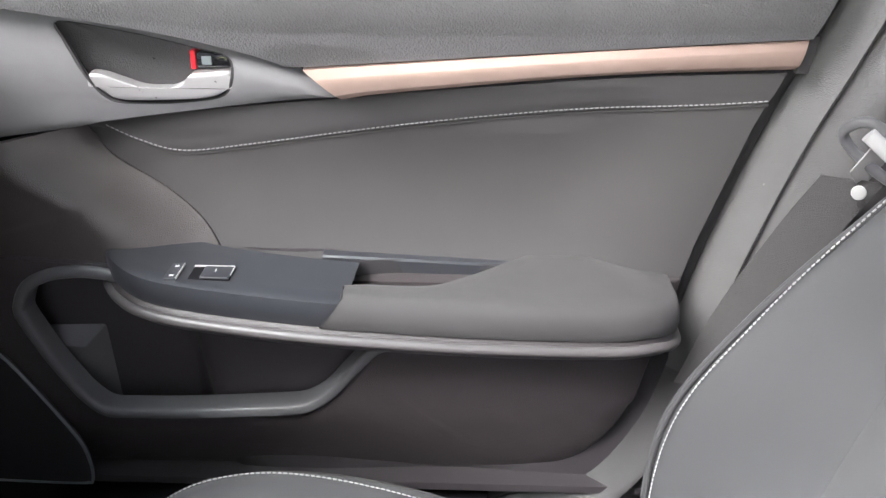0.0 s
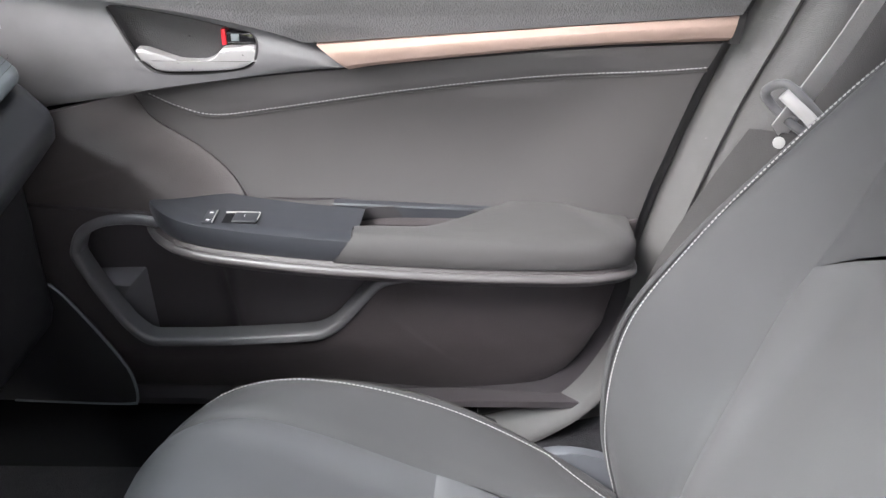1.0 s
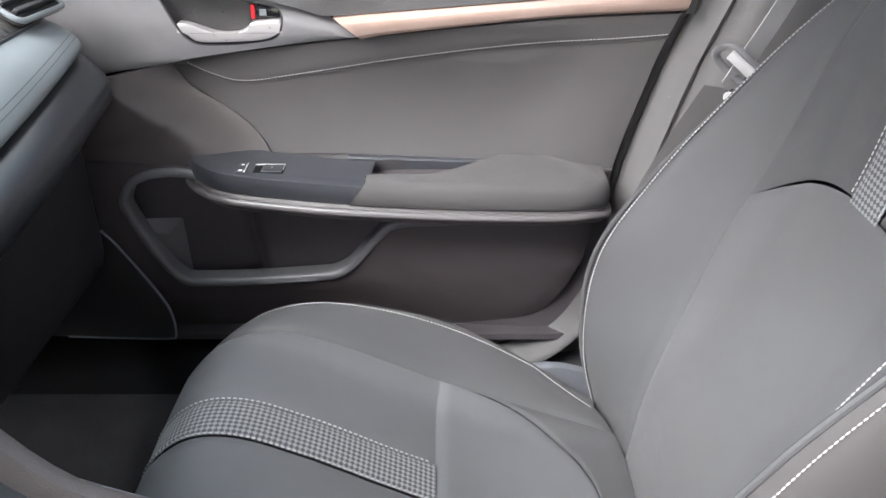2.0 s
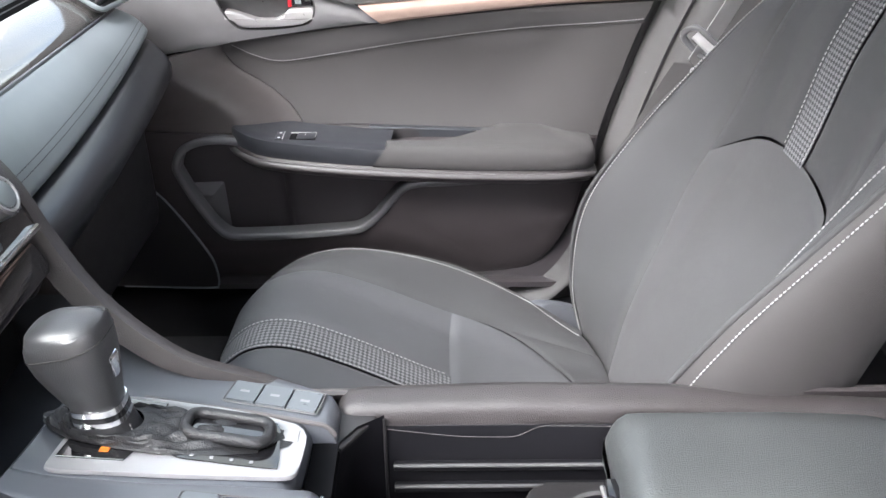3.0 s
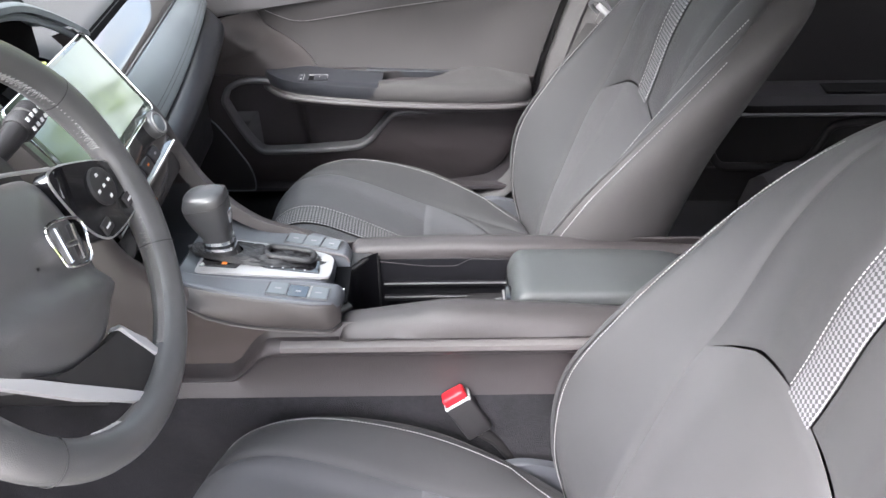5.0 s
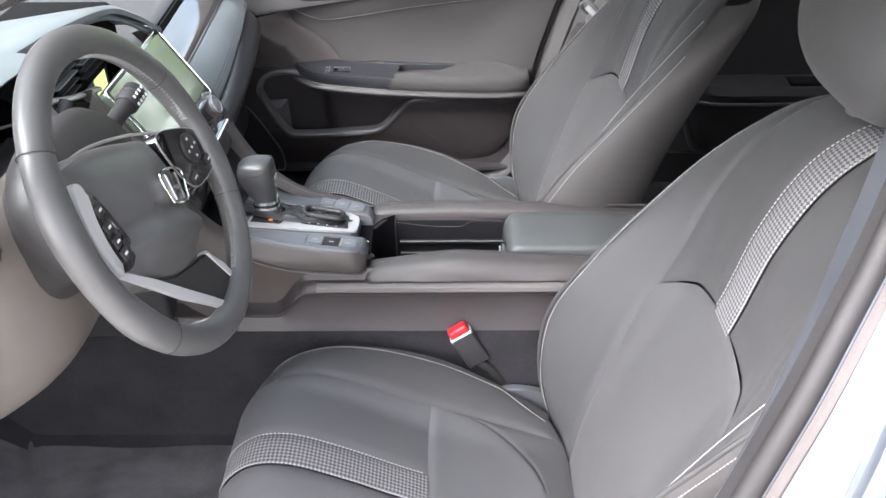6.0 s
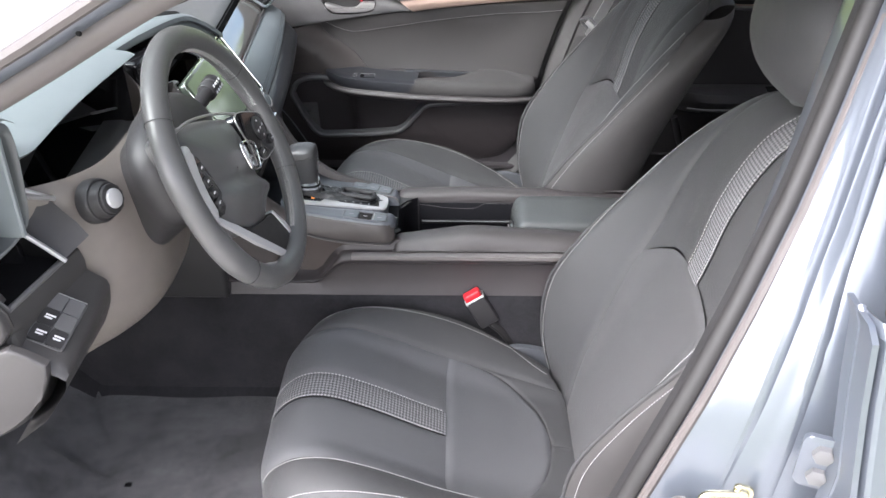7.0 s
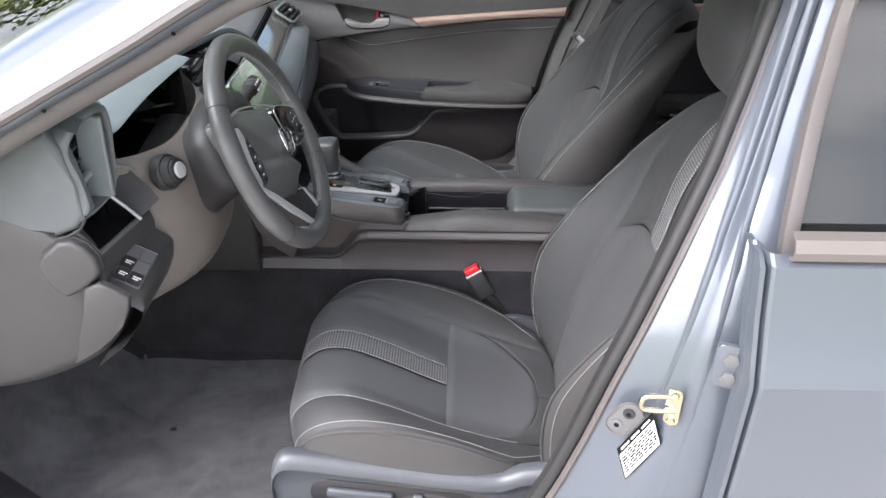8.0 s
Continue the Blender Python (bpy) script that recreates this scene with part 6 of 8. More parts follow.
def shift_panel():
    def slab(name, ya, yb, x0, x1, drop, label, mat, edge=0.003, m=7, lift=0.0):
        """A stretch of the panel between two lines along it, with turned-down sides and a rounded rear end."""
        rows = []
        for x in np.r_[np.linspace(x0, x1 - 0.02, 30), x1 - np.array([0.017, 0.013, 0.009, 0.006, 0.003, 0.001, 0.0])]:
            e = min(1.0, max(0.0, (x1 - x) / 0.014))
            d = drop * (1 - math.sqrt(1 - (1 - e) ** 2)) - lift
            a, b = ya(x), yb(x)
            row = [(x, a - 0.0005, panel_z(x, a) - 0.022), (x, a - 0.0005, panel_z(x, a) - 0.005 - d), (x, a + 0.0008, panel_z(x, a) - 0.0015 - d)]
            row += [(x, y, panel_z(x, y) - d) for y in np.linspace(a + edge, b - edge, m)]
            row += [(x, b - 0.0008, panel_z(x, b) - 0.0015 - d), (x, b + 0.0005, panel_z(x, b) - 0.005 - d), (x, b + 0.0005, panel_z(x, b) - 0.022)]
            rows.append(row)
        return part(name, grid(rows, caps=True), mat, console, label, smooth=40)

    p = slab("shift_panel", near_edge, lambda x: -0.087 + 0.055 * max(0.0, x + 0.30), -0.392, -0.1755, 0.018, "satin blue-grey driver side of the shift panel", SHIFTGREY)
    far = slab("shift_panel", lambda x: 0.020 - 0.10 * max(0.0, x + 0.335), far_edge, -0.392, -0.1755, 0.020, "satin blue-grey passenger side of the shift panel", SHIFTGREY)
    slab("panel_bed", lambda x: -0.088 + 0.055 * max(0.0, x + 0.30), lambda x: 0.021 - 0.10 * max(0.0, x + 0.335), -0.392, -0.196, 0.02, "", SHIFTGREY, lift=-0.0012)
    part("panel_border", tube([(x, 0.0205 - 0.10 * max(0.0, x + 0.335), panel_z(x, 0.02) + 0.0016 - 0.018 * (1 - math.sqrt(1 - max(0.0, (x + 0.1895) / 0.014) ** 2))) for x in np.linspace(-0.335, -0.1765, 40)], 0.0022, 8), STRIPGREY, far, "satin border")
    part("gap_floor", box((-0.200, -0.080, 0.655), (-0.174, 0.004, 0.668)), DEEPSHADE, console)
    part("gap_strip", tube([(-0.1765, -0.078, 0.690), (-0.1765, -0.078, 0.672)], 0.0016, 6), CHROME, console)
    # side of the panel facing the driver
    side_, lip = [], []
    for x in np.linspace(-0.62, -0.177, 50):
        low = float(np.interp(x, [-0.62, -0.46, -0.40, -0.376, -0.364, -0.35, -0.32, -0.289, -0.257, -0.184, -0.177], [0.845, 0.765, 0.728, 0.712, 0.704, 0.694, 0.683, 0.676, 0.672, 0.667, 0.667]))
        y = near_edge(x)
        zt = panel_z(x, y) if x > -0.40 else panel_z(-0.40, y) + 0.95 * (-0.40 - x)
        zt -= 0.010 * smoother((x + 0.187) / 0.011)
        low = min(low, zt - 0.016)
        yb = min(y - 0.003, -0.1435 + 0.018 * smoother((x + 0.19) / 0.014))
        side_.append([(x, y + 0.001, zt - 0.0045), (x, y - 0.0008, zt - 0.005), (x, y - 0.003, zt - 0.009), (x, 0.5 * (y + yb) - 0.003, 0.5 * (zt + low)), (x, yb - 0.001, low + 0.006), (x, yb + 0.001, low + 0.0015), (x, yb + 0.006, low - 0.001), (x, yb + 0.02, low - 0.002)])
        lip.append((x, yb - 0.001, low + 0.001))
    sc = part("side_cover", grid(side_), BROWNPLASTIC, console, "warm dark side of the shift panel", smooth=60)
    part("side_lip", tube(lip, 0.0022, 8), BROWNPLASTIC, sc)
    part("lip_gap", tube([(q[0], q[1] - 0.0012, q[2] + 0.0045) for q in lip], 0.0008, 6), RUBBER, sc)
    # open tray ahead of the panel
    tr = [[(x, y, 0.688 + 0.05 * max(0, (abs(y) - 0.095) / 0.02) + 0.10 * max(0.0, -0.56 - x)) for y in np.linspace(-0.118, 0.118, 14)] for x in np.linspace(-0.66, -0.388, 12)]
    part("front_tray", grid(tr), DARKSATIN, console, "dark open tray under the centre stack", smooth=60)
    part("tray_edge", grid([[(-0.392, y, panel_z(-0.392, y) - 0.001), (-0.396, y, panel_z(-0.392, y) - 0.004), (-0.399, y, 0.688)] for y in np.linspace(-0.112, 0.115, 12)]), SHIFTGREY, console)

    def at(x, y):
        return plane_at((x, y, panel_z(x, y)), (1, 0, -0.11), (0, 1, -0.165))

    # bright plate with two glossy black inlays
    m = at(-0.285, -0.035)
    local = lambda pts: [(x + 0.285, y + 0.035) for x, y in pts]
    plate = local(spline([(-0.370, -0.086), (-0.33, -0.085), (-0.283, -0.083), (-0.23, -0.079), (-0.205, -0.0765), (-0.1965, -0.071), (-0.1945, -0.055), (-0.1945, -0.024), (-0.198, -0.012), (-0.208, -0.004), (-0.25, 0.008), (-0.30, 0.015), (-0.345, 0.018), (-0.362, 0.012), (-0.371, -0.02), (-0.374, -0.07)], 110, closed=True))
    gate = part("gate_plate", prism([tuple(q) for q in plate], 0.0036, 0.0014, 2, m), GATESILVER, console, "bright satin shift gate plate")
    front_in = local([(-0.3705, -0.0725), (-0.322, -0.0715), (-0.318, -0.058), (-0.312, 0.010), (-0.345, 0.013), (-0.360, 0.008), (-0.368, -0.02)])
    part("gate_inlay", prism(front_in, 0.0012, 0.0004, 1, m @ pose(0, 0, 0.0037)), GLOSS, gate, "glossy black inlay with the gear mark")
    rear_in = local(spline([(-0.290, -0.060), (-0.262, -0.0655), (-0.215, -0.0685), (-0.2105, -0.064), (-0.213, -0.040), (-0.2175, -0.012), (-0.225, -0.006), (-0.26, 0.003), (-0.292, 0.006), (-0.296, -0.03)], 60, closed=True))
    part("gate_inlay", prism([tuple(q) for q in rear_in], 0.0012, 0.0004, 1, m @ pose(0, 0, 0.0037)), GLOSS, gate, "glossy black inlay with gear letters")
    part("gear_mark", box((-0.0575, -0.029, 0.0050), (-0.0505, -0.023, 0.0054), m=m), ORANGE, gate, "orange lit gear mark", 0)
    for i in range(4):
        part("gear_mark", box((0.008 + i * 0.015, -0.0265 - 0.0012 * i, 0.0050), (0.011 + i * 0.015, -0.0235 - 0.0012 * i, 0.0054), m=m), DIMMARK, gate, smooth=0)
    part("shift_lock_cover", box((0.072, 0.004, 0.0036), (0.084, 0.020, 0.0048), 0.0004, m=m), PALEPLASTIC, gate)
    for s, y0, ys in ((-1, -0.1155, -0.05), (1, 0.0385, -0.135)):
        for i in range(3):
            x = -0.2575 + i * 0.0262
            y = y0 + ys * (x + 0.231)
            mx = at(x, y) @ pose(0, 0, 0.0004, 0, 0, math.degrees(ys))
            dark = s < 0 and i == 1
            b = part("console_switch", prism(rounded(0.0248, 0.030 if s < 0 else 0.031, 0.0015), 0.0008 if dark else 0.0022, 0.0006, 1, mx), GLOSS if dark else SWITCHGREY, console, "dark glossy parking brake switch" if dark else "grey push switch with a small mark")
            if s < 0 and i == 2:
                part("switch_edge", box((-0.0122, -0.0145, 0.0022), (-0.0095, 0.0145, 0.0032), 0.0004, m=mx), SILVER, b, "bright lit edge")
            part("switch_mark", box((-0.004, -0.0022, 0.0009 if dark else 0.0023), (0.004, 0.0012, 0.0011 if dark else 0.0025), m=mx), DIMMARK, b, smooth=0)
        mx = plane_at((-0.2313, y0, panel_z(-0.2313, y0)), (1, ys, -0.11 - 0.165 * ys), (0, 1, -0.165))
        part("switch_surround", tube([mx @ Vector((a, b, 0.0008)) for a, b in rounded(0.082, 0.0345, 0.003)], 0.0008, 6, closed=True), GREYPLASTIC, console)


shift_panel()

# gear selector
KNOBLEATHER = material("smooth_black_leather", (0.040, 0.041, 0.043), 0.34, grain=0.12, grain_scale=900, spec=0.55)
sel = thing("gear_selector", (-0.335, PY, console_top(-0.335)), "black leather gear selector with chrome collar", "gear lever")
LEVER = [(-0.344, 0.700, 0.026, 0.021), (-0.345, 0.716, 0.0235, 0.0195), (-0.347, 0.730, 0.0215, 0.018), (-0.3475, 0.7465, 0.0195, 0.0165), (-0.350, 0.760, 0.0225, 0.0195), (-0.3525, 0.775, 0.0265, 0.0225), (-0.355, 0.790, 0.0295, 0.0245), (-0.357, 0.803, 0.0305, 0.025), (-0.3575, 0.812, 0.0285, 0.0235), (-0.357, 0.8185, 0.0215, 0.018), (-0.3565, 0.822, 0.010, 0.0085), (-0.3565, 0.8228, 0.002, 0.002)]


def lever_rows(lo, hi, n, grow=1.0):
    """Rings of the lever: squarish, and leaning with their front edge lower."""
    out = []
    for t in np.linspace(lo, hi, n):
        x, z, rx, ry = lerp_curve(LEVER, t)
        lean = 0.30 * min(1, max(0, t * 3 - 0.55))
        out.append([(x + grow * rx * (abs(math.cos(q)) ** 0.72) * np.sign(math.cos(q)), PY - 0.002 + grow * ry * (abs(math.sin(q)) ** 0.72) * np.sign(math.sin(q)), z + lean * rx * math.cos(q) * (0.45 if t > 0.75 else 1.0)) for q in np.linspace(0, 2 * math.pi, 40, endpoint=False)])
    return out


krows = lever_rows(0.27, 1.0, 40)
knob = part("knob", grid(krows, wrap=True, caps=True), KNOBLEATHER, sel, "black leather knob", smooth=80)
part("knob_seam", tube(lever_rows(0.62, 0.64, 2, 1.004)[0], 0.0006, 6, closed=True), RUBBER, knob)
part("release_button", box((-0.005, -0.007, -0.012), (0.003, 0.007, 0.012), 0.003, m=Matrix.Translation((-0.3285, PY - 0.006, 0.782)) @ pose(0, 0, 0, 0, 6, -14)), CHROME, knob, "silver release button")
part("collar", grid([[Vector(p) for p in r] for r in lever_rows(0.20, 0.275, 5, 1.06)], wrap=True, caps=True), CHROME, sel, "chrome collar", smooth=50)
part("collar_band", grid([[Vector(p) for p in r] for r in lever_rows(0.222, 0.245, 3, 1.075)], wrap=True), GLOSS, sel, smooth=50)
part("boot_cuff", grid(lever_rows(0.02, 0.205, 8, 1.04), wrap=True), KNOBLEATHER, sel, "leather cuff below the collar", smooth=80)
tagged(part("stitching", stitches([(x + 0.0245, PY - 0.011, z) for x, z in [(lerp_curve(LEVER, t)[0] - 0.001, lerp_curve(LEVER, t)[1]) for t in np.linspace(0.03, 0.19, 12)]], 0.004, 0.0028, 0.0006), THREAD, sel, "pale stitching"), kind="stuff")
# boot: a low creased skirt that runs back into a raised oblong frame
rows = []
for i, t in enumerate(np.linspace(0, 1, 18)):
    cx = -0.296 + (-0.3445 + 0.296) * t ** 0.55
    rx, ry = 0.066 * (1 - t) ** 1.3 + 0.026, 0.009 * (1 - t) ** 1.1 + 0.0215
    ring = []
    for q in np.linspace(0, 2 * math.pi, 56, endpoint=False):
        x, y = cx + rx * math.cos(q), PY + 0.0005 + ry * math.sin(q)
        fold = (0.0030 * math.sin(6 * q + 1.1 * i) + 0.0018 * math.sin(11 * q - 0.7 * i)) * math.sin(math.pi * t)
        ring.append((x, y, panel_z(x, y) + 0.005 + 0.005 * math.sin(math.pi * min(1, t * 1.5) / 2) + 0.002 * t ** 2.2 + fold))
    rows.append(ring)
part("boot", grid(rows, wrap=True), LEATHER, sel, "creased black leather boot", smooth=80)
fm = plane_at((-0.2545, PY + 0.002, panel_z(-0.2545, PY) + 0.007), (1, -0.10, -0.11), (0, 1, -0.165))
fr = [(a - 0.10 * b, b) for a, b in rounded(0.066, 0.031, 0.011)]
part("boot_frame", tube([fm @ Vector((a, b, 0.004)) for a, b in fr], 0.0048, 10, closed=True), LEATHER, sel, "raised oblong boot frame")
part("frame_well", prism(fr, 0.003, 0.0, 1, fm @ pose(0, 0, -0.001)), GLOSS, sel)

# driver's belt buckle
bk = thing("belt_buckle", (-0.02, -0.16, 0.48), "black seat belt buckle with red release button", "buckle")
bmx = plane_at((-0.012, -0.158, 0.535), (0.8, 0.15, 0.45), (-0.45, 0.05, 0.85))
part("housing", box((-0.020, -0.042, -0.012), (0.020, 0.028, 0.012), 0.005, m=bmx), PLASTIC, bk, "black plastic housing")
part("release_button", box((-0.017, 0.022, -0.010), (0.017, 0.040, 0.010), 0.004, m=bmx), RED, bk, "red release button")
part("button_frame", box((-0.020, 0.020, -0.012), (0.020, 0.027, 0.012), 0.003, m=bmx), PALEPLASTIC, bk)
part("stalk", tube(spline([tuple(bmx @ Vector((0, -0.04, 0))), (0.035, -0.155, 0.47), (0.075, -0.15, 0.40)], 14), 0.014, 10, flat=0.6), RUBBER, bk)

# ---------------------------------------------------------------- dashboard
dash = thing("dashboard", (-0.7, CAR_Y, 0.6), "black and grey dashboard with soft padded passenger side", "dashboard")


def passenger_fascia():
    """A flat stitched pad that tapers towards the door, between the glossy trim above and a rolled bolster below."""
    ys = np.linspace(0.115, 0.685, 44)
    pad, gap, low, trim, slot, topp = [], [], [], [], [], []
    for y in ys:
        t = max(0.0, (y - 0.125) / 0.55)
        turn = 0.035 * max(0.0, (y - 0.640) / 0.045) ** 2       # the ends curve away ahead of the door
        xt, zt = -0.498 - 0.040 * t - turn, 0.896 - 0.017 * t
        xl, zl = -0.462 - 0.040 * t ** 1.8 - turn, 0.831 + 0.026 * t ** 1.6
        row = [(xt - 0.006, y, zt + 0.001), (xt, y, zt)]
        for k in (0.06, 0.3, 0.5, 0.75, 0.94):
            row.append((xt + (xl - xt) * k + 0.0035 * math.sin(math.pi * k), y, zt + (zl - zt) * k + 0.0015 * math.sin(math.pi * k)))
        row += [(xl, y, zl), (xl + 0.0015, y, zl - 0.004), (xl - 0.001, y, zl - 0.010), (xl - 0.010, y, zl - 0.015), (xl - 0.03, y, zl - 0.018)]
        pad.append(row)
        gap.append([(xl - 0.016, y, zl - 0.012), (xl - 0.014, y, zl - 0.020), (xl - 0.010, y, zl - 0.028)])
        f = 0.008 * t
        low.append([(xl - 0.020, y, zl - 0.016), (xl - 0.002, y, zl - 0.0185), (xl + 0.004, y, zl - 0.021), (xl + 0.016 + f, y, zl - 0.036 - f), (xl + 0.019 + f, y, zl - 0.046 - f), (xl + 0.017 + f, y, zl - 0.062 - f), (xl + 0.004, y, zl - 0.086 - f), (xl - 0.05, y, zl - 0.115), (xl - 0.16, y, zl - 0.14)])
        trim.append([(xt - 0.005, y, zt - 0.002), (xt - 0.006, y, zt + 0.004), (xt - 0.014, y, zt + 0.012), (xt - 0.034, y, zt + 0.026), (xt - 0.056, y, zt + 0.036), (xt - 0.062, y, zt + 0.030)])
        slot.append([(xt - 0.058, y, zt + 0.026), (xt - 0.066, y, zt + 0.022), (xt - 0.072, y, zt + 0.042)])
        topp.append([(xt - 0.070, y, zt + 0.036), (xt - 0.074, y, zt + 0.045), (xt - 0.090, y, zt + 0.052), (xt - 0.22, y, zt + 0.070), (xt - 0.45, y, 0.97), (xt - 0.75, y, 0.955)])
    f = part("soft_pad", grid(pad), SATIN, dash, "grey stitched soft dash pad", smooth=50)
    part("pad_edge", tube([(r[1][0] - 0.003, r[1][1], r[1][2] + 0.001) for r in pad], 0.0024, 6), DARKSATIN, f, "dark piping")
    for k, off in ((0, 0.010), (1, 0.017)):
        line = [(r[7][0] - off * 0.42 + 0.0022, r[7][1], r[7][2] + off * 0.9) for r in pad[2:-2]]
        tagged(part("stitching", stitches(line, 0.006, 0.0045, 0.0006), DARKSATIN, f), kind="stuff")
    part("pad_gap", grid(gap), RUBBER, dash, smooth=50)
    part("lower_pad", grid(low), DARKSATIN, dash, "dark rolled lower dash pad", smooth=50)
    part("gloss_trim", grid(trim), GLOSSTRIM, dash, "glossy dark dash trim", smooth=50)
    part("trim_slot", grid(slot), DARK, dash, smooth=50)
    part("top_pad", grid(topp), SOFT, dash, "grey grained dash top", smooth=60)
    end = [(-0.600, 0.90), (-0.590, 0.88), (-0.570, 0.85), (-0.565, 0.82), (-0.57, 0.79), (-0.58, 0.75), (-0.62, 0.72), (-0.9, 0.72), (-0.9, 0.96), (-0.66, 0.945)]
    part("dash_end", prism([(x, z) for x, z in end], 0.02, 0.008, 2, plane_at((0, 0.690, 0), (1, 0, 0), (0, 0, 1))), DARKSATIN, dash)
    vm = plane_at((-0.552, 0.630, 0.9045), (0.06, 1, -0.03), (-0.84, 0, 0.54))
    vent = part("side_vent", prism(rounded(0.105, 0.058, 0.012), 0.006, 0.002, 2, vm @ pose(0, 0, -0.002)), RUBBER, dash, "black side air vent with pale frame")
    part("vent_frame", tube([vm @ Vector((a, b, 0.005)) for a, b in rounded(0.105, 0.058, 0.012)], 0.0035, 8, closed=True), SATIN, vent, "satin vent frame")
    for k in range(3):
        part("slat", box((-0.046, -0.019 + 0.016 * k, 0.004), (0.046, -0.014 + 0.016 * k, 0.012), 0.001, m=vm), PLASTIC, vent)
    part("vent_tab", box((-0.006, -0.006, 0.010), (0.006, 0.004, 0.016), 0.002, m=vm), SILVER, vent)
    part("glovebox", box((-0.72, 0.13, 0.52), (-0.54, 0.70, 0.745), 0.03), PLASTIC, dash, "black glovebox door")


passenger_fascia()


def centre_stack():
    # screen and its control row, leaning back
    m = plane_at((-0.492, CY - 0.005, 0.930), (0, 1, 0), (-0.55, 0, 0.83))
    unit = part("screen_unit", prism(rounded(0.250, 0.132, 0.008), 0.012, 0.003, 2, m), BEZEL, dash, "glossy display unit with a greenish reflection in its colour")
    part("screen", prism(rounded(0.230, 0.112, 0.004, cx=0.0, cy=0.004), 0.0015, 0, 1, m @ pose(0, 0, 0.012)), SCREEN, unit, "display glass with a green reflection in its colour", 0)
    part("screen_edge", tube([tuple(m @ Vector((a, b, 0.013))) for a, b in rounded(0.250, 0.132, 0.008)], 0.0013, 6, closed=True), CHROME, unit)
    row = plane_at((-0.446, CY - 0.005, 0.848), (0, 1, 0), (-0.45, 0, 0.89))
    vk = part("volume_knob", disc(0.0185, 0.018, 36, 0.003, row @ pose(0.100, 0.014, 0.004)), GREYPLASTIC, dash, "grey rotary knob with silver ring")
    part("knob_ring", tube([row @ Vector((0.100 + 0.0145 * math.cos(q), 0.014 + 0.0145 * math.sin(q), 0.022)) for q in np.linspace(0, 2 * math.pi, 32, endpoint=False)], 0.0016, 6, closed=True), SILVER, vk)
    part("knob_face", disc(0.0115, 0.002, 30, 0.001, row @ pose(0.100, 0.014, 0.0215)), SATIN, vk)
    cl = part("climate_panel", prism(rounded(0.250, 0.056, 0.006), 0.008, 0.002, 2, row), GLOSS, dash, "glossy black climate panel")
    for i in range(6):
        b = part("climate_button", prism(rounded(0.026, 0.016, 0.003, cx=-0.105 + i * 0.033, cy=-0.010), 0.004, 0.001, 1, row @ pose(0, 0, 0.0065)), DARKSATIN, cl, "dark satin push button")
        part("button_mark", box((-0.108 + i * 0.033, -0.0115, 0.0106), (-0.102 + i * 0.033, -0.0085, 0.0109), m=row), ORANGE if i == 4 else DIMMARK, b, smooth=0)
    part("climate_trim", tube([tuple(row @ Vector((a, -0.026, 0.009))) for a in np.linspace(-0.124, 0.124, 10)], 0.003, 8), CHROME, cl, "chrome lower line")
    low = plane_at((-0.432, CY - 0.005, 0.802), (0, 1, 0), (-0.35, 0, 0.93))
    ap = part("lamp_panel", prism(rounded(0.24, 0.030, 0.005), 0.006, 0.002, 2, low), GLOSS, dash, "black indicator panel")
    part("airbag_lamp", box((0.002, -0.004, 0.006), (0.011, 0.005, 0.0066), m=low), ORANGE, ap, "orange lit warning lamp", 0)
    part("lamp_text", box((-0.040, -0.005, 0.006), (-0.008, -0.002, 0.0064), m=low), DIMMARK, ap, smooth=0)
    # surround and sloping cheeks down to the console
    for s in (-1, 1):
        rows = []
        for t in np.linspace(0, 1 if s > 0 else 0.62, 30):
            p = lerp_curve([(-0.535, 0.985, 0.132), (-0.49, 0.925, 0.136), (-0.448, 0.862, 0.142), (-0.425, 0.805, 0.142), (-0.385, 0.748, 0.128), (-0.32, 0.702, 0.110), (-0.25, 0.680, 0.104), (-0.19, 0.656, 0.100)], t)
            y = PY + s * p[2]
            rows.append([(p[0] - 0.02, y - s * 0.016, p[1] + 0.004), (p[0], y - s * 0.012, p[1] + 0.010), (p[0] + 0.004, y, p[1] + 0.008), (p[0], y + s * 0.010, p[1] - 0.006), (p[0] - 0.02, y + s * 0.012, p[1] - 0.05), (p[0] - 0.06, y + s * 0.008, p[1] - 0.14)])
        part("stack_cheek", grid(rows), BROWNPLASTIC, dash, "dark grained cheek beside the centre stack", smooth=60)
    part("stack_body", box((-0.80, CY - 0.135, 0.55), (-0.50, CY + 0.135, 0.86), 0.01), PLASTIC, dash)
    # solid dark box; its black paints the shade of an open cubby
    part("stack_cubby_shade", box((-0.52, CY - 0.11, 0.70), (-0.46, CY + 0.11, 0.79), 0.01), DARK, dash)


centre_stack()


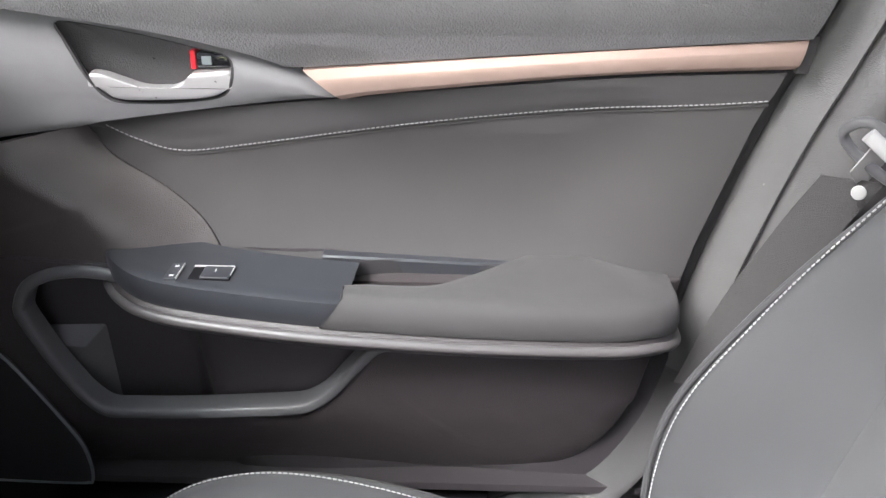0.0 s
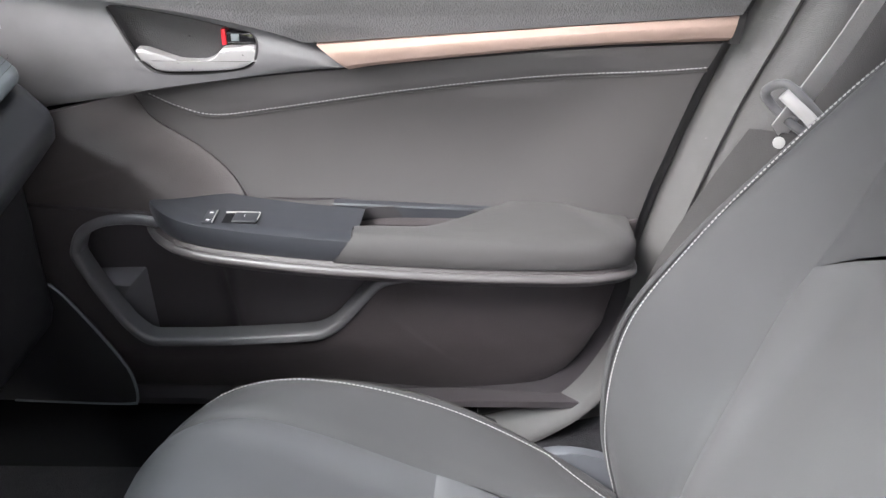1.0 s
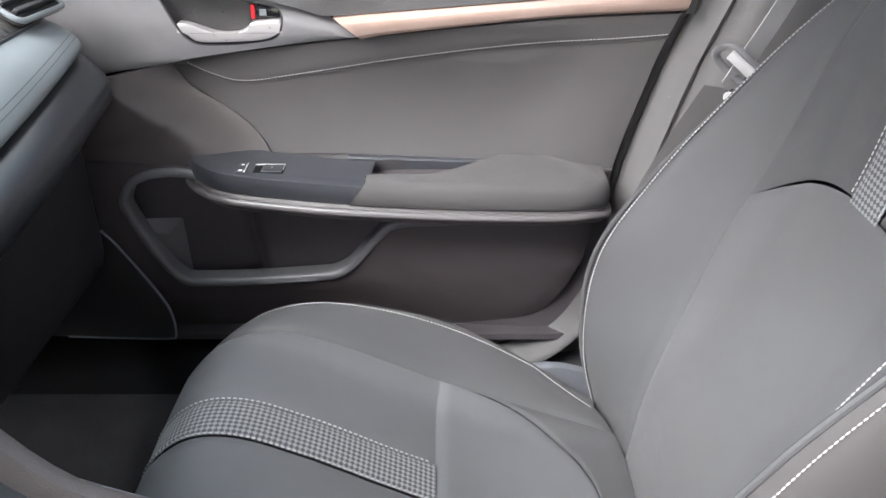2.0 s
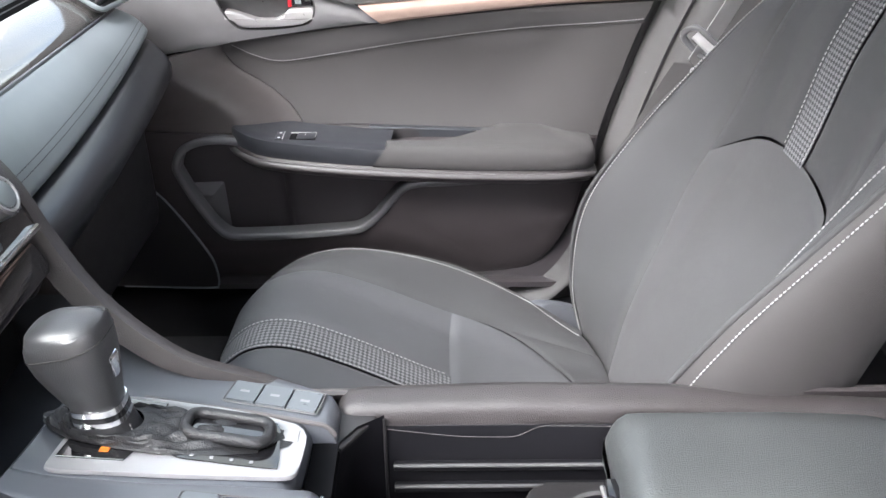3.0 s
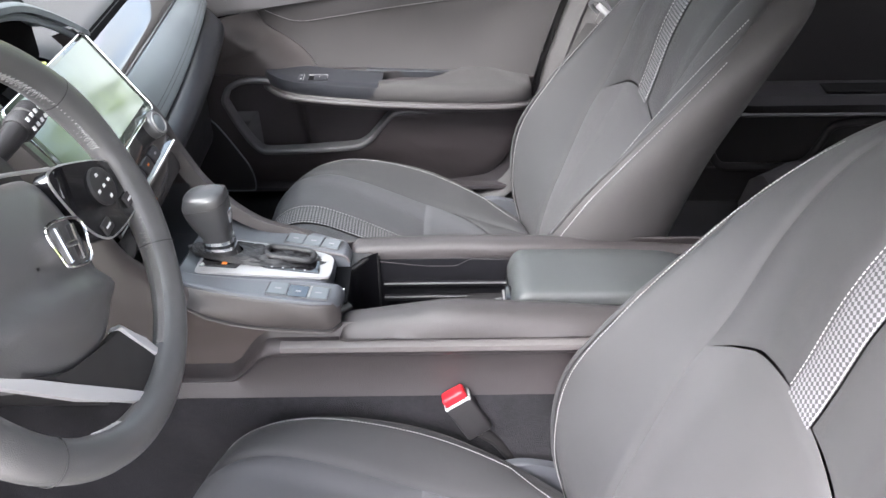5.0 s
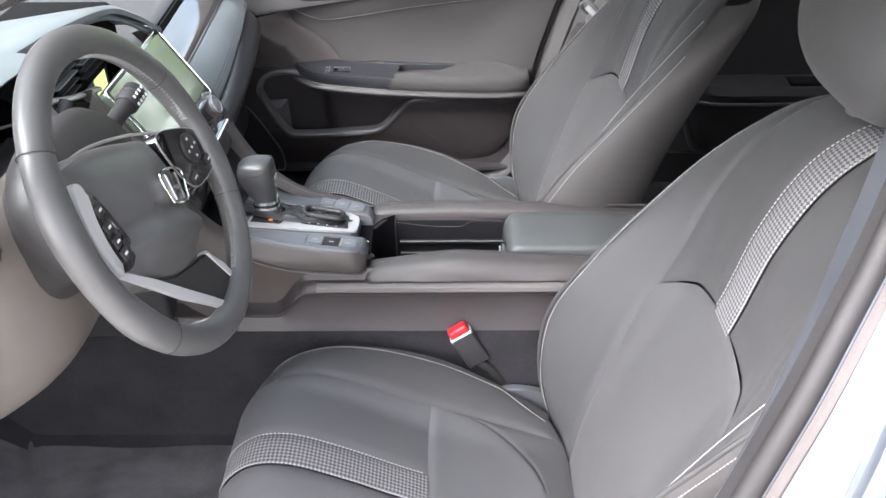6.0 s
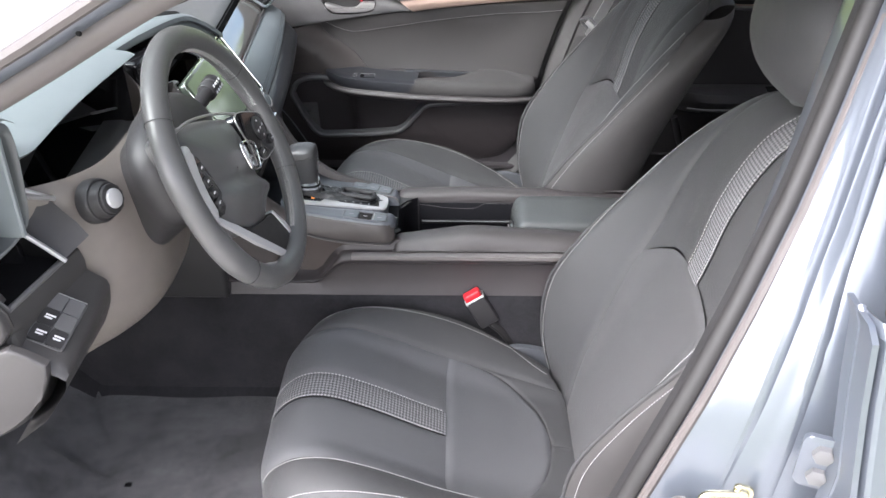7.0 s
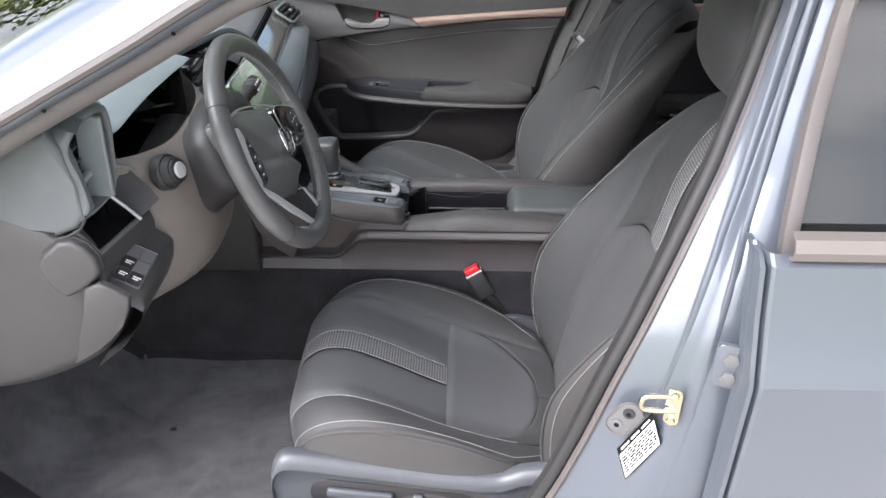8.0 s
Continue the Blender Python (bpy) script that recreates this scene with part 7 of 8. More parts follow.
def driver_dash():
    # instrument brow: a broad pale top running forward to the windscreen, with a sharp front edge
    rows = []
    for u in np.linspace(0, 1, 30):
        y = -0.640 + u * 0.435
        xf = -0.566 - 0.012 * math.sin(math.pi * u)
        zf = 1.075 + 0.024 * max(0, 1 - u / 0.22) ** 1.5 - 0.012 * u
        rows.append([(xf - 0.05, y, zf - 0.030), (xf - 0.006, y, zf - 0.005), (xf, y, zf), (xf - 0.008, y, zf + 0.004), (xf - 0.06, y, zf + 0.012), (xf - 0.16, y, zf + 0.006), (xf - 0.36, y, 1.03), (xf - 0.62, y, 0.975)])
    part("instrument_brow", grid(rows), SATIN, dash, "pale grey instrument brow", smooth=50)
    # hollow with the gauges
    rows = []
    for u in np.linspace(0, 1, 20):
        y = -0.615 + u * 0.40
        rows.append([(-0.60, y, 1.075 - 0.03 * u), (-0.70, y, 1.055 - 0.02 * u), (-0.735, y, 1.03), (-0.725, y, 0.955), (-0.66, y, 0.935), (-0.575, y, 0.945)])
    clu = part("instrument_hollow", grid(rows), GLOSS, dash, "glossy black instrument hollow", smooth=50)
    for y, r in ((-0.505, 0.040), (-0.415, 0.058), (-0.325, 0.040)):
        ring = part("gauge_ring", tube([(-0.700 + 0.45 * math.sin(q) * r, y + r * math.cos(q), 0.992 + r * math.sin(q)) for q in np.linspace(0, 2 * math.pi, 36, endpoint=False)], 0.0045, 8, closed=True), GREYPLASTIC, clu, "dark gauge ring")
        part("gauge_face", disc(r, 0.002, 32, 0, plane_at((-0.706, y, 0.992), (0, 1, 0), (0.41, 0, 0.91))), GLOSS, ring)
    part("gauge_visor", grid([[(-0.70, y, 1.052), (-0.655, y, 1.050 - 0.25 * abs(y + 0.415)), (-0.625, y, 1.038 - 0.30 * abs(y + 0.415)), (-0.632, y, 1.032 - 0.30 * abs(y + 0.415))] for y in np.linspace(-0.575, -0.255, 24)]), PLASTIC, clu, "black visor over the gauges", smooth=40)
    part("gauge_trim", tube([(-0.612, -0.30 + 0.012 * k, 1.005 - 0.004 * k) for k in range(8)], 0.004, 8, flat=0.5), SILVER, clu, "silver accent beside the gauges")
    for y in (-0.625, -0.207):
        part("hood_cheek", prism([(-0.76, 0.93), (-0.585, 0.955), (-0.585, 1.06), (-0.76, 1.075)], 0.010, 0.003, 2, plane_at((0, y, 0), (1, 0, 0), (0, 0, 1))), GLOSS, dash)
    part("lower_frame", tube(spline([(-0.575, -0.575, 0.972), (-0.57, -0.52, 0.955), (-0.57, -0.40, 0.95), (-0.56, -0.26, 0.965), (-0.55, -0.20, 1.0)], 40), 0.010, 10, flat=0.7), PLASTIC, dash, "black frame below the gauges")
    part("frame_trim", tube(spline([(-0.560, -0.652, 1.066), (-0.552, -0.630, 1.050), (-0.545, -0.598, 1.030)], 14), 0.0045, 8, flat=0.7), SILVER, dash, "satin silver trim line")
    # hood over the centre vents: from the brow out to a point, then down to the passenger trim
    edge = [(-0.62, -0.205, 1.056), (-0.585, -0.11, 1.064), (-0.548, -0.01, 1.060), (-0.528, 0.045, 1.034), (-0.512, 0.105, 0.990), (-0.545, 0.135, 0.992)]
    edge = spline(edge, 40)
    rows = [[tuple(p) for p in edge + np.array([0.0, 0.0, -0.008])], [tuple(p) for p in edge], [tuple(p) for p in edge + np.array([-0.008, 0, 0.005])]]
    for k in (0.12, 0.3, 0.55, 1.0):
        rows.append([(p[0] + (-1.15 - p[0]) * k * 0.9, p[1], p[2] + 0.007 + (0.975 - p[2]) * k) for p in edge])
    part("centre_hood", grid(rows), SATIN, dash, "pale grey hood over the centre vents", smooth=50)
    part("hood_lip", tube([p + np.array([-0.012, 0, -0.013]) for p in edge], 0.005, 8), SATIN, dash)
    part("vent_bay", box((-0.74, -0.20, 0.95), (-0.585, 0.11, 1.035), 0.01), DARK, dash)
    for y in (-0.145, -0.055):
        v = part("centre_vent", box((-0.62, y - 0.040, 0.975), (-0.575, y + 0.040, 1.040), 0.008), GLOSS, dash, "black centre air vent")
        for i in range(5):
            part("slat", box((-0.583, y - 0.036, 0.983 + 0.011 * i), (-0.566, y + 0.036, 0.9855 + 0.011 * i), 0.001), SATIN if i == 2 else PLASTIC, v)
    part("vent_trim", tube(spline([(-0.57, -0.215, 1.005), (-0.555, -0.16, 0.988), (-0.545, -0.11, 0.978)], 16), 0.007, 8, flat=0.6), SILVER, dash, "satin silver trim line")
    # outer vent block beside the door: rounded frame round a tall opening
    face = [(-0.735, 1.000, -0.600), (-0.738, 1.028, -0.560), (-0.735, 1.075, -0.562), (-0.732, 1.120, -0.572), (-0.715, 1.150, -0.560), (-0.690, 1.163, -0.545), (-0.662, 1.158, -0.537), (-0.652, 1.130, -0.538), (-0.650, 1.085, -0.543), (-0.652, 1.040, -0.548), (-0.668, 1.022, -0.552), (-0.705, 1.008, -0.570)]
    out = spline([(y, z, x) for y, z, x in face], 72, closed=True)
    cen = out.mean(0)
    rows = []
    for k, dx in ((1.0, -0.05), (1.0, -0.006), (0.985, 0.0), (0.93, 0.003), (0.885, 0.002), (0.87, -0.004), (0.85, -0.035)):
        rows.append([(cen[2] + (p[2] - cen[2]) * k + dx, cen[0] + (p[0] - cen[0]) * k, cen[1] + (p[1] - cen[1]) * k) for p in out])
    blk = part("outer_vent", grid([r + [r[0]] for r in rows]), ENDGREY, dash, "slate grey frame of the outer air vent", smooth=50)
    part("vent_hollow", box((-0.645, -0.735, 1.01), (-0.615, -0.650, 1.155), 0.004), DEEPSHADE, blk)
    for i in range(5):
        z = 1.043 + 0.021 * i
        part("vent_slat", box((-0.605, -0.728, z - 0.0030), (-0.578, -0.662, z + 0.0010), 0.001), PLASTIC, blk, "black vent slat")
    part("vent_fin", prism([(-0.590, 1.020), (-0.545, 1.025), (-0.540, 1.145), (-0.575, 1.150)], 0.007, 0.002, 1, plane_at((0, -0.672, 0), (1, 0, 0), (0, 0, 1))), SATIN, blk, "upright vent fin")
    part("vent_tab", box((-0.576, -0.712, 1.060), (-0.566, -0.682, 1.068), 0.002), SILVER, blk, "silver vent tab")
    # end of the dash facing the door
    endp = [(-0.612, 0.990), (-0.577, 1.005), (-0.560, 1.027), (-0.566, 1.075), (-0.574, 1.122), (-0.590, 1.150), (-0.66, 1.130), (-0.80, 1.060), (-0.98, 0.96), (-0.98, 0.94), (-0.80, 1.035), (-0.72, 1.040), (-0.677, 1.030), (-0.638, 1.013)]
    part("dash_end", prism(endp, 0.03, 0.010, 3, plane_at((0, -0.710, 0), (1, 0, 0), (0, 0, 1))), ENDGREY, dash, "grey dash end beside the door")
    rows = []
    for y, dz in ((-0.735, -0.006), (-0.72, 0.0), (-0.68, 0.004), (-0.645, 0.0), (-0.62, -0.015)):
        rows.append([(x, y, z + dz) for x, z in ((-0.548, 1.152), (-0.575, 1.163), (-0.66, 1.135), (-0.80, 1.065), (-0.98, 0.965))])
    part("end_top", grid(rows), ENDGREY, dash, "grey dash end top", smooth=60)
    dg = plane_at((-0.66, -0.70, 1.128), (0, 1, 0), (-1, 0, -0.45))
    dem = part("demister_vent", prism(rounded(0.075, 0.10, 0.008), 0.004, 0.001, 1, dg @ pose(0, 0, -0.002)), DARK, dash, "black demister grille")
    for i in range(6):
        part("grille_bar", box((-0.034, -0.045 + i * 0.017, 0.002), (0.034, -0.041 + i * 0.017, 0.006), m=dg), PLASTIC, dem, smooth=0)
    for i in range(4):
        part("grille_bar", box((-0.03 + i * 0.019, -0.048, 0.002), (-0.027 + i * 0.019, 0.048, 0.006), m=dg), PLASTIC, dem, smooth=0)
    # open cubby below the vent, and its silver line
    quad = [Vector(p) for p in ((-0.590, -0.73, 0.997), (-0.567, -0.72, 0.955), (-0.548, -0.615, 0.952), (-0.570, -0.64, 1.005))]
    inner = [q + Vector((-0.075, 0.004, 0.010)) for q in quad]
    rows = [[tuple(q) for q in (*quad, quad[0])], [tuple(q) for q in (*inner, inner[0])]]
    # cubby walls and back are blackened for the shade inside
    cub = part("cubby", grid(rows, caps=False), DEEPSHADE, dash, "open cubby with its shade painted black", smooth=0)
    part("cubby_back", grid([[tuple(inner[0]), tuple(inner[1])], [tuple(inner[3]), tuple(inner[2])]]), DEEPSHADE, cub, smooth=0)
    part("cubby_rim", tube([q + Vector((0.002, 0, 0)) for q in quad[:3]], 0.004, 8), GREYPLASTIC, cub)
    bar = [Vector(p) for p in ((-0.573, -0.64, 1.009), (-0.539, -0.622, 0.956))]
    part("cubby_trim", tube([bar[0], 0.5 * (bar[0] + bar[1]) + Vector((0.001, 0, 0)), bar[1]], 0.0042, 8, flat=0.7), PAINTSILVER, dash, "satin silver trim line")
    up = [Vector(p) for p in ((-0.585, -0.605, 1.049), (-0.547, -0.59, 1.024), (-0.513, -0.6, 0.979))]
    part("upper_trim", tube([up[0], up[1]], 0.0034, 8, flat=0.7), PAINTSILVER, dash, "satin silver trim line")
    back = Vector((-0.012, 0.004, 0.0))
    rows = [[tuple(up[0] + back), tuple(0.5 * (up[0] + up[1]) + back), tuple(up[1] + back), tuple(0.5 * (up[1] + up[2]) + back * 0.3)],
            [tuple(0.5 * (up[0] + bar[0]) + back * 2), tuple(0.25 * (up[0] + up[1] + bar[0] + bar[1]) + back * 2.5), tuple(0.5 * (up[1] + bar[1]) + back), tuple(0.4 * up[1] + 0.6 * up[2])],
            [tuple(bar[0] + back * 0.4), tuple(0.5 * (bar[0] + bar[1]) + back * 0.4), tuple(bar[1] + back * 0.2), tuple(up[2])]]
    part("cubby_bezel", grid(rows), PLASTIC, dash, "dark moulded bezel between the silver lines", smooth=70)
    # knee panel under it, with the lip of the cubby
    rows = []
    for y in np.linspace(-0.590, -0.12, 28):
        t = (y + 0.735) / 0.615
        x = -0.548 - 0.045 * t
        e = 0.03 * max(0, (0.06 - t) / 0.06) ** 2
        rows.append([(x - 0.05, y, 0.955), (x - 0.02, y, 0.957), (x - e, y, 0.950 - e), (x + 0.012 - e, y, 0.930 - e), (x + 0.006 - e, y, 0.885), (x - 0.012 - e, y, 0.850), (x - 0.03 - e, y, 0.82), (x - 0.065 - e, y, 0.775), (x - 0.11, y, 0.745), (x - 0.25, y, 0.73)])
    part("knee_panel", grid(rows), GREYPLASTIC, dash, "grey knee panel", smooth=50)
    # skirt and covers at the dash end
    cov = [(-0.606, 0.991), (-0.588, 0.993), (-0.571, 0.983), (-0.558, 0.963), (-0.556, 0.944), (-0.565, 0.93), (-0.587, 0.912), (-0.611, 0.899), (-0.625, 0.907), (-0.639, 0.931), (-0.643, 0.953), (-0.635, 0.967)]
    fc = part("fuse_cover", prism(cov, 0.020, 0.007, 3, plane_at((0, -0.733, 0), (1, 0, 0), (0, 0, 1))), SKIRTGREY, dash, "grey rounded side cover")
    part("cover_gap", tube([(x, -0.7365, z) for x, z in cov], 0.0022, 6, closed=True), RUBBER, fc)
    part("end_seam", tube(spline([(-0.80, -0.7375, 1.036), (-0.72, -0.7375, 1.041), (-0.677, -0.7375, 1.030), (-0.638, -0.7375, 1.012), (-0.612, -0.7375, 0.990), (-0.577, -0.738, 1.004), (-0.562, -0.738, 1.026)], 40), 0.0022, 6), RUBBER, dash)
    skirt = spline([(-0.595, 0.985), (-0.562, 0.925), (-0.555, 0.87), (-0.575, 0.815), (-0.62, 0.765), (-0.70, 0.715), (-0.80, 0.675), (-0.98, 0.65), (-0.98, 0.92), (-0.82, 1.015), (-0.74, 1.032), (-0.69, 1.026), (-0.645, 1.008)], 80, closed=True)
    cen = skirt.mean(0)
    rows = []
    for k, dy in ((1.0, 0.035), (1.0, 0.010), (0.99, 0.004), (0.965, 0.001), (0.9, 0.0), (0.75, 0.0), (0.5, 0.0), (0.25, 0.0), (0.02, 0.0)):
        q = cen + (skirt - cen) * k
        rows.append([(x, -0.7365 + dy + 0.035 * max(0.0, (0.905 - z) / 0.2) ** 1.4 + 0.022 * max(0.0, (z - 0.96) / 0.07) ** 1.4, z) for x, z in q])
    part("end_skirt", grid([r + [r[0]] for r in rows]), SKIRTGREY, dash, "warm grey plastic end skirt", smooth=60)
    rows = []
    for t in np.linspace(0, 1, 20):
        p = lerp_curve([(-0.556, 0.872), (-0.572, 0.82), (-0.615, 0.77), (-0.695, 0.72), (-0.80, 0.68), (-0.98, 0.655)], t)
        r = 0.035 * max(0.0, (0.905 - p[1]) / 0.2) ** 1.4
        rows.append([(p[0] + dx, y + r, p[1] + dz) for y, dx, dz in ((-0.734, -0.004, 0.0), (-0.73, 0.006, -0.006), (-0.70, 0.010, -0.010), (-0.66, 0.004, -0.012), (-0.63, -0.02, -0.012), (-0.60, -0.06, -0.01))])
    part("under_skirt", grid(rows), SKIRTGREY, dash, smooth=60)
    ledge = Vector((-0.540, -0.680, 0.905))
    bmtx = plane_at(ledge, (0.885, 0.0, -0.465), (0.09, 0.99, 0.15)) @ pose(0, 0, 0.002)
    rows = []
    for y in np.linspace(-0.742, -0.585, 22):
        e = 0.012 * max(0.0, (-0.728 - y) / 0.014) ** 2
        d = 0.13 * (y + 0.68)
        f = min(0.72, max(0.0, (y + 0.735) / 0.135 * 0.6))      # the roll widens towards the column
        ex, ez = -0.567 + 0.181 * (y + 0.72), 0.955 - 0.029 * (y + 0.72)
        lx, lz = -0.566 + 0.046 * f, 0.9215 - 0.027 * f + d - e
        rows.append([(ex - 0.012, y, ez - 0.020), (ex - 0.003, y, ez - 0.003), (ex, y, ez), (ex + 0.004, y, ez - 0.002), (0.5 * (ex + lx) + 0.004, y, 0.5 * (ez + lz) + 0.001), (lx, y, lz + 0.002), (lx + 0.004, y, lz - 0.002), (-0.520, y, 0.8945 + d - e), (-0.5135, y, 0.889 + d - e), (-0.5115, y, 0.880 + d), (-0.516, y, 0.860 + d * 0.5), (-0.530, y, 0.835), (-0.552, y, 0.805), (-0.60, y, 0.765)])
    part("lower_fascia", grid(rows), SKIRTGREY, dash, "grey lower fascia with a sloping ledge", smooth=40)
    part("fascia_end", prism([(-0.585, 0.916), (-0.56, 0.925), (-0.541, 0.914), (-0.523, 0.901), (-0.528, 0.878), (-0.541, 0.852), (-0.561, 0.825), (-0.591, 0.803), (-0.63, 0.775), (-0.611, 0.83), (-0.598, 0.861)], 0.012, 0.004, 2, plane_at((0, -0.742, 0), (1, 0, 0), (0, 0, 1))), SKIRTGREY, dash, "warm grey lower corner")
    sp = part("switch_panel", prism(rounded(0.044, 0.076, 0.003), 0.003, 0.001, 2, bmtx), GREYPLASTIC, dash, "grey switch panel with push buttons")
    part("panel_line", box((-0.021, 0.0375, 0.002), (0.021, 0.039, 0.0042), 0.0004, m=bmtx), SILVER, sp)
    for i in range(2):
        for j in range(3):
            blank = j == 2 or (i == 1 and j == 1)
            q = part("push_button", prism(rounded(0.0195, 0.0235, 0.002, cx=-0.0103 + 0.0206 * i, cy=-0.0248 + 0.0248 * j), 0.0022, 0.0006, 1, bmtx @ pose(0, 0, 0.003)), GREYPLASTIC if blank else PLASTIC, sp, "grey blanking button" if blank else "black push button")
            if not blank:
                for k in range(2):
                    part("button_mark", box((-0.0145 + 0.0206 * i, -0.0275 + 0.0248 * j + 0.004 * k, 0.0052), (-0.0055 + 0.003 * k + 0.0206 * i, -0.0250 + 0.0248 * j + 0.004 * k, 0.0055), m=bmtx), WHITE, q, smooth=0)
    # bulging panel round the column, with the start button on its shoulder
    rows = []
    for z in np.linspace(0.775, 1.045, 26):
        row = []
        for y in np.linspace(-0.605, -0.225, 40):
            a, c = abs(y + 0.424) / (0.182 if y < -0.424 else 0.20), abs(z - 0.915) / 0.145
            bulge = max(0.0, 1 - a ** 3.2) * max(0.0, 1 - min(1, c) ** 4) ** 0.6
            row.append((-0.585 + 0.115 * bulge + 0.02 * (z - 0.9), y, z - 0.02 * (1 - a * a)))
        rows.append(row)
    part("column_surround", grid(rows), TANPLASTIC, dash, "warm dark panel round the steering column", smooth=70)
    sm = plane_at((-0.507, -0.562, 1.006), (0.25, 0.96, 0.0), (-0.3, 0.0, 0.95))
    dial = [[sm @ Vector((r * math.cos(q), r * math.sin(q), z)) for q in np.linspace(0, 2 * math.pi, 40, endpoint=False)] for r, z in ((0.0285, -0.012), (0.0285, 0.002), (0.0265, 0.005), (0.0240, 0.005), (0.0225, 0.008), (0.0220, 0.015), (0.0205, 0.017), (0.0150, 0.017), (0.002, 0.017))]
    st_ = part("start_button", grid(dial, wrap=True, caps=True), PLASTIC, dash, "round black start button with silver face", smooth=35)
    part("button_ring", disc(0.019, 0.006, 36, 0.002, sm @ pose(0, 0, 0.016)), PLASTIC, st_)
    part("button_face", disc(0.0125, 0.005, 30, 0.002, sm @ pose(0, 0, 0.021)), PAINTSILVER, st_, "satin silver face")


driver_dash()

# ---------------------------------------------------------------- steering column and wheel
WC, TILT_W, WR = Vector((-0.372, -0.424, 0.995)), radians(22.9), 0.173
WM = plane_at(WC, (0, 1, 0), (-math.sin(TILT_W), 0, math.cos(TILT_W)))      # z towards the driver
col = thing("steering_column", tuple(WM @ Vector((0, 0, -0.15))), "dark plastic steering column with stalks", "steering column")
rows = []
for d, w, h, off in ((-0.035, 0.07, 0.055, 0.0), (-0.042, 0.10, 0.075, 0.025), (-0.060, 0.112, 0.080, 0.030), (-0.085, 0.110, 0.080, 0.028), (-0.10, 0.095, 0.072, 0.015), (-0.16, 0.085, 0.075, -0.005), (-0.22, 0.090, 0.088, -0.03)):
    rows.append([WM @ Vector((w * (abs(math.cos(q)) ** 0.8) * np.sign(math.cos(q)), off + h * (abs(math.sin(q)) ** 0.8) * np.sign(math.sin(q)), d)) for q in np.linspace(0, 2 * math.pi, 44, endpoint=False)])
part("shroud", grid(rows, wrap=True, caps=True), PLASTIC, col, "black plastic column shroud", smooth=60)
a, b = WM @ Vector((0.07, 0.05, -0.065)), WM @ Vector((0.155, 0.056, -0.055))
stk = part("control_stalk", tube([a, a.lerp(b, 0.5), b], 0.0115, 14, taper=[0.8, 0.9, 1.0]), PLASTIC, col, "black control stalk with white marks")
e = a.lerp(b, 1.42)
part("stalk_collar", tube([b, b.lerp(e, 0.1), b.lerp(e, 0.42), b.lerp(e, 0.45), b.lerp(e, 0.50), b.lerp(e, 0.53), b.lerp(e, 0.9), e], 0.0150, 16, taper=[0.85, 1, 1, 0.88, 0.88, 1, 1, 0.8]), PLASTIC, stk)
for i in range(4):
    for dy in (-0.006, 0.004):
        q = b.lerp(e, 0.14 + 0.22 * i) + (WM.to_3x3() @ Vector((0, dy, 0.0142)))
        part("stalk_mark", box((-0.002, -0.002, -0.0008), (0.002, 0.002, 0.0008), m=Matrix.Translation(q) @ WM.to_3x3().to_4x4()), WHITE, stk, smooth=0)

wheel = thing("steering_wheel", tuple(WC), "black leather steering wheel with silver accents", "steering wheel")
N = 120
rows = []
for i in range(N + 1):
    a = 2 * math.pi * i / N
    flat = 0.0
    rr = WR
    thick = 1.0 + 0.10 * math.exp(-((abs(math.sin(a + 0.0)) - 0.35) / 0.2) ** 2)
    ring = []
    for q in np.linspace(0, 2 * math.pi, 18, endpoint=False):
        r = rr + 0.0175 * thick * math.cos(q)
        ring.append(WM @ Vector((r * math.cos(a), r * math.sin(a), 0.0155 * thick * math.sin(q))))
    rows.append(ring)
rim = part("rim", grid(rows, wrap=True), RIMLEATHER, wheel, "black leather rim", smooth=80)
for ang in (137, 25, 215, 325):
    a = radians(ang)
    ring = [WM @ Vector(((WR + 0.0178 * 1.06 * math.cos(q)) * math.cos(a), (WR + 0.0178 * 1.06 * math.cos(q)) * math.sin(a), 0.0158 * 1.06 * math.sin(q))) for q in np.linspace(0, 2 * math.pi, 24, endpoint=False)]
    part("rim_seam", tube(ring, 0.0005, 5, closed=True), RUBBER, rim)
for a0, a1 in ((4, 76), (-74, -24), (232, 244)):
    for ph in (0, 1):
        n = int((a1 - a0) * 1.15)
        lace = [WM @ Vector(((WR - 0.0182 + 0.0010 * (k % 2 == 0)) * math.cos(q), (WR - 0.0182 + 0.0010 * (k % 2 == 0)) * math.sin(q), 0.002 + (0.0045 if (k + ph) % 2 else -0.0035))) for k, q in enumerate(np.linspace(radians(a0), radians(a1), n))]
        tagged(part("stitching", tube(lace, 0.00055, 4), THREAD, rim, "pale laced stitching"), kind="stuff")

# airbag cover: a broad shield, the wheel being turned a little
HC = np.array([-0.028, -0.004])
hub_out = spline([(-0.112, 0.094), (-0.063, 0.088), (-0.01, 0.071), (0.035, 0.051), (0.064, 0.034), (0.070, -0.012), (0.062, -0.056), (0.040, -0.090), (0.0, -0.103), (-0.045, -0.093), (-0.085, -0.068), (-0.110, -0.035), (-0.117, 0.0), (-0.115, 0.045)], 90, closed=True)


def hub_z(x, y):
    """A soft crease runs across the lower part of the cover."""
    d = (y + 0.02) + 0.42 * (x + 0.03)
    return 0.010 * math.exp(-((d + 0.022) / 0.013) ** 2) - 0.005 * math.exp(-((d - 0.004) / 0.014) ** 2)


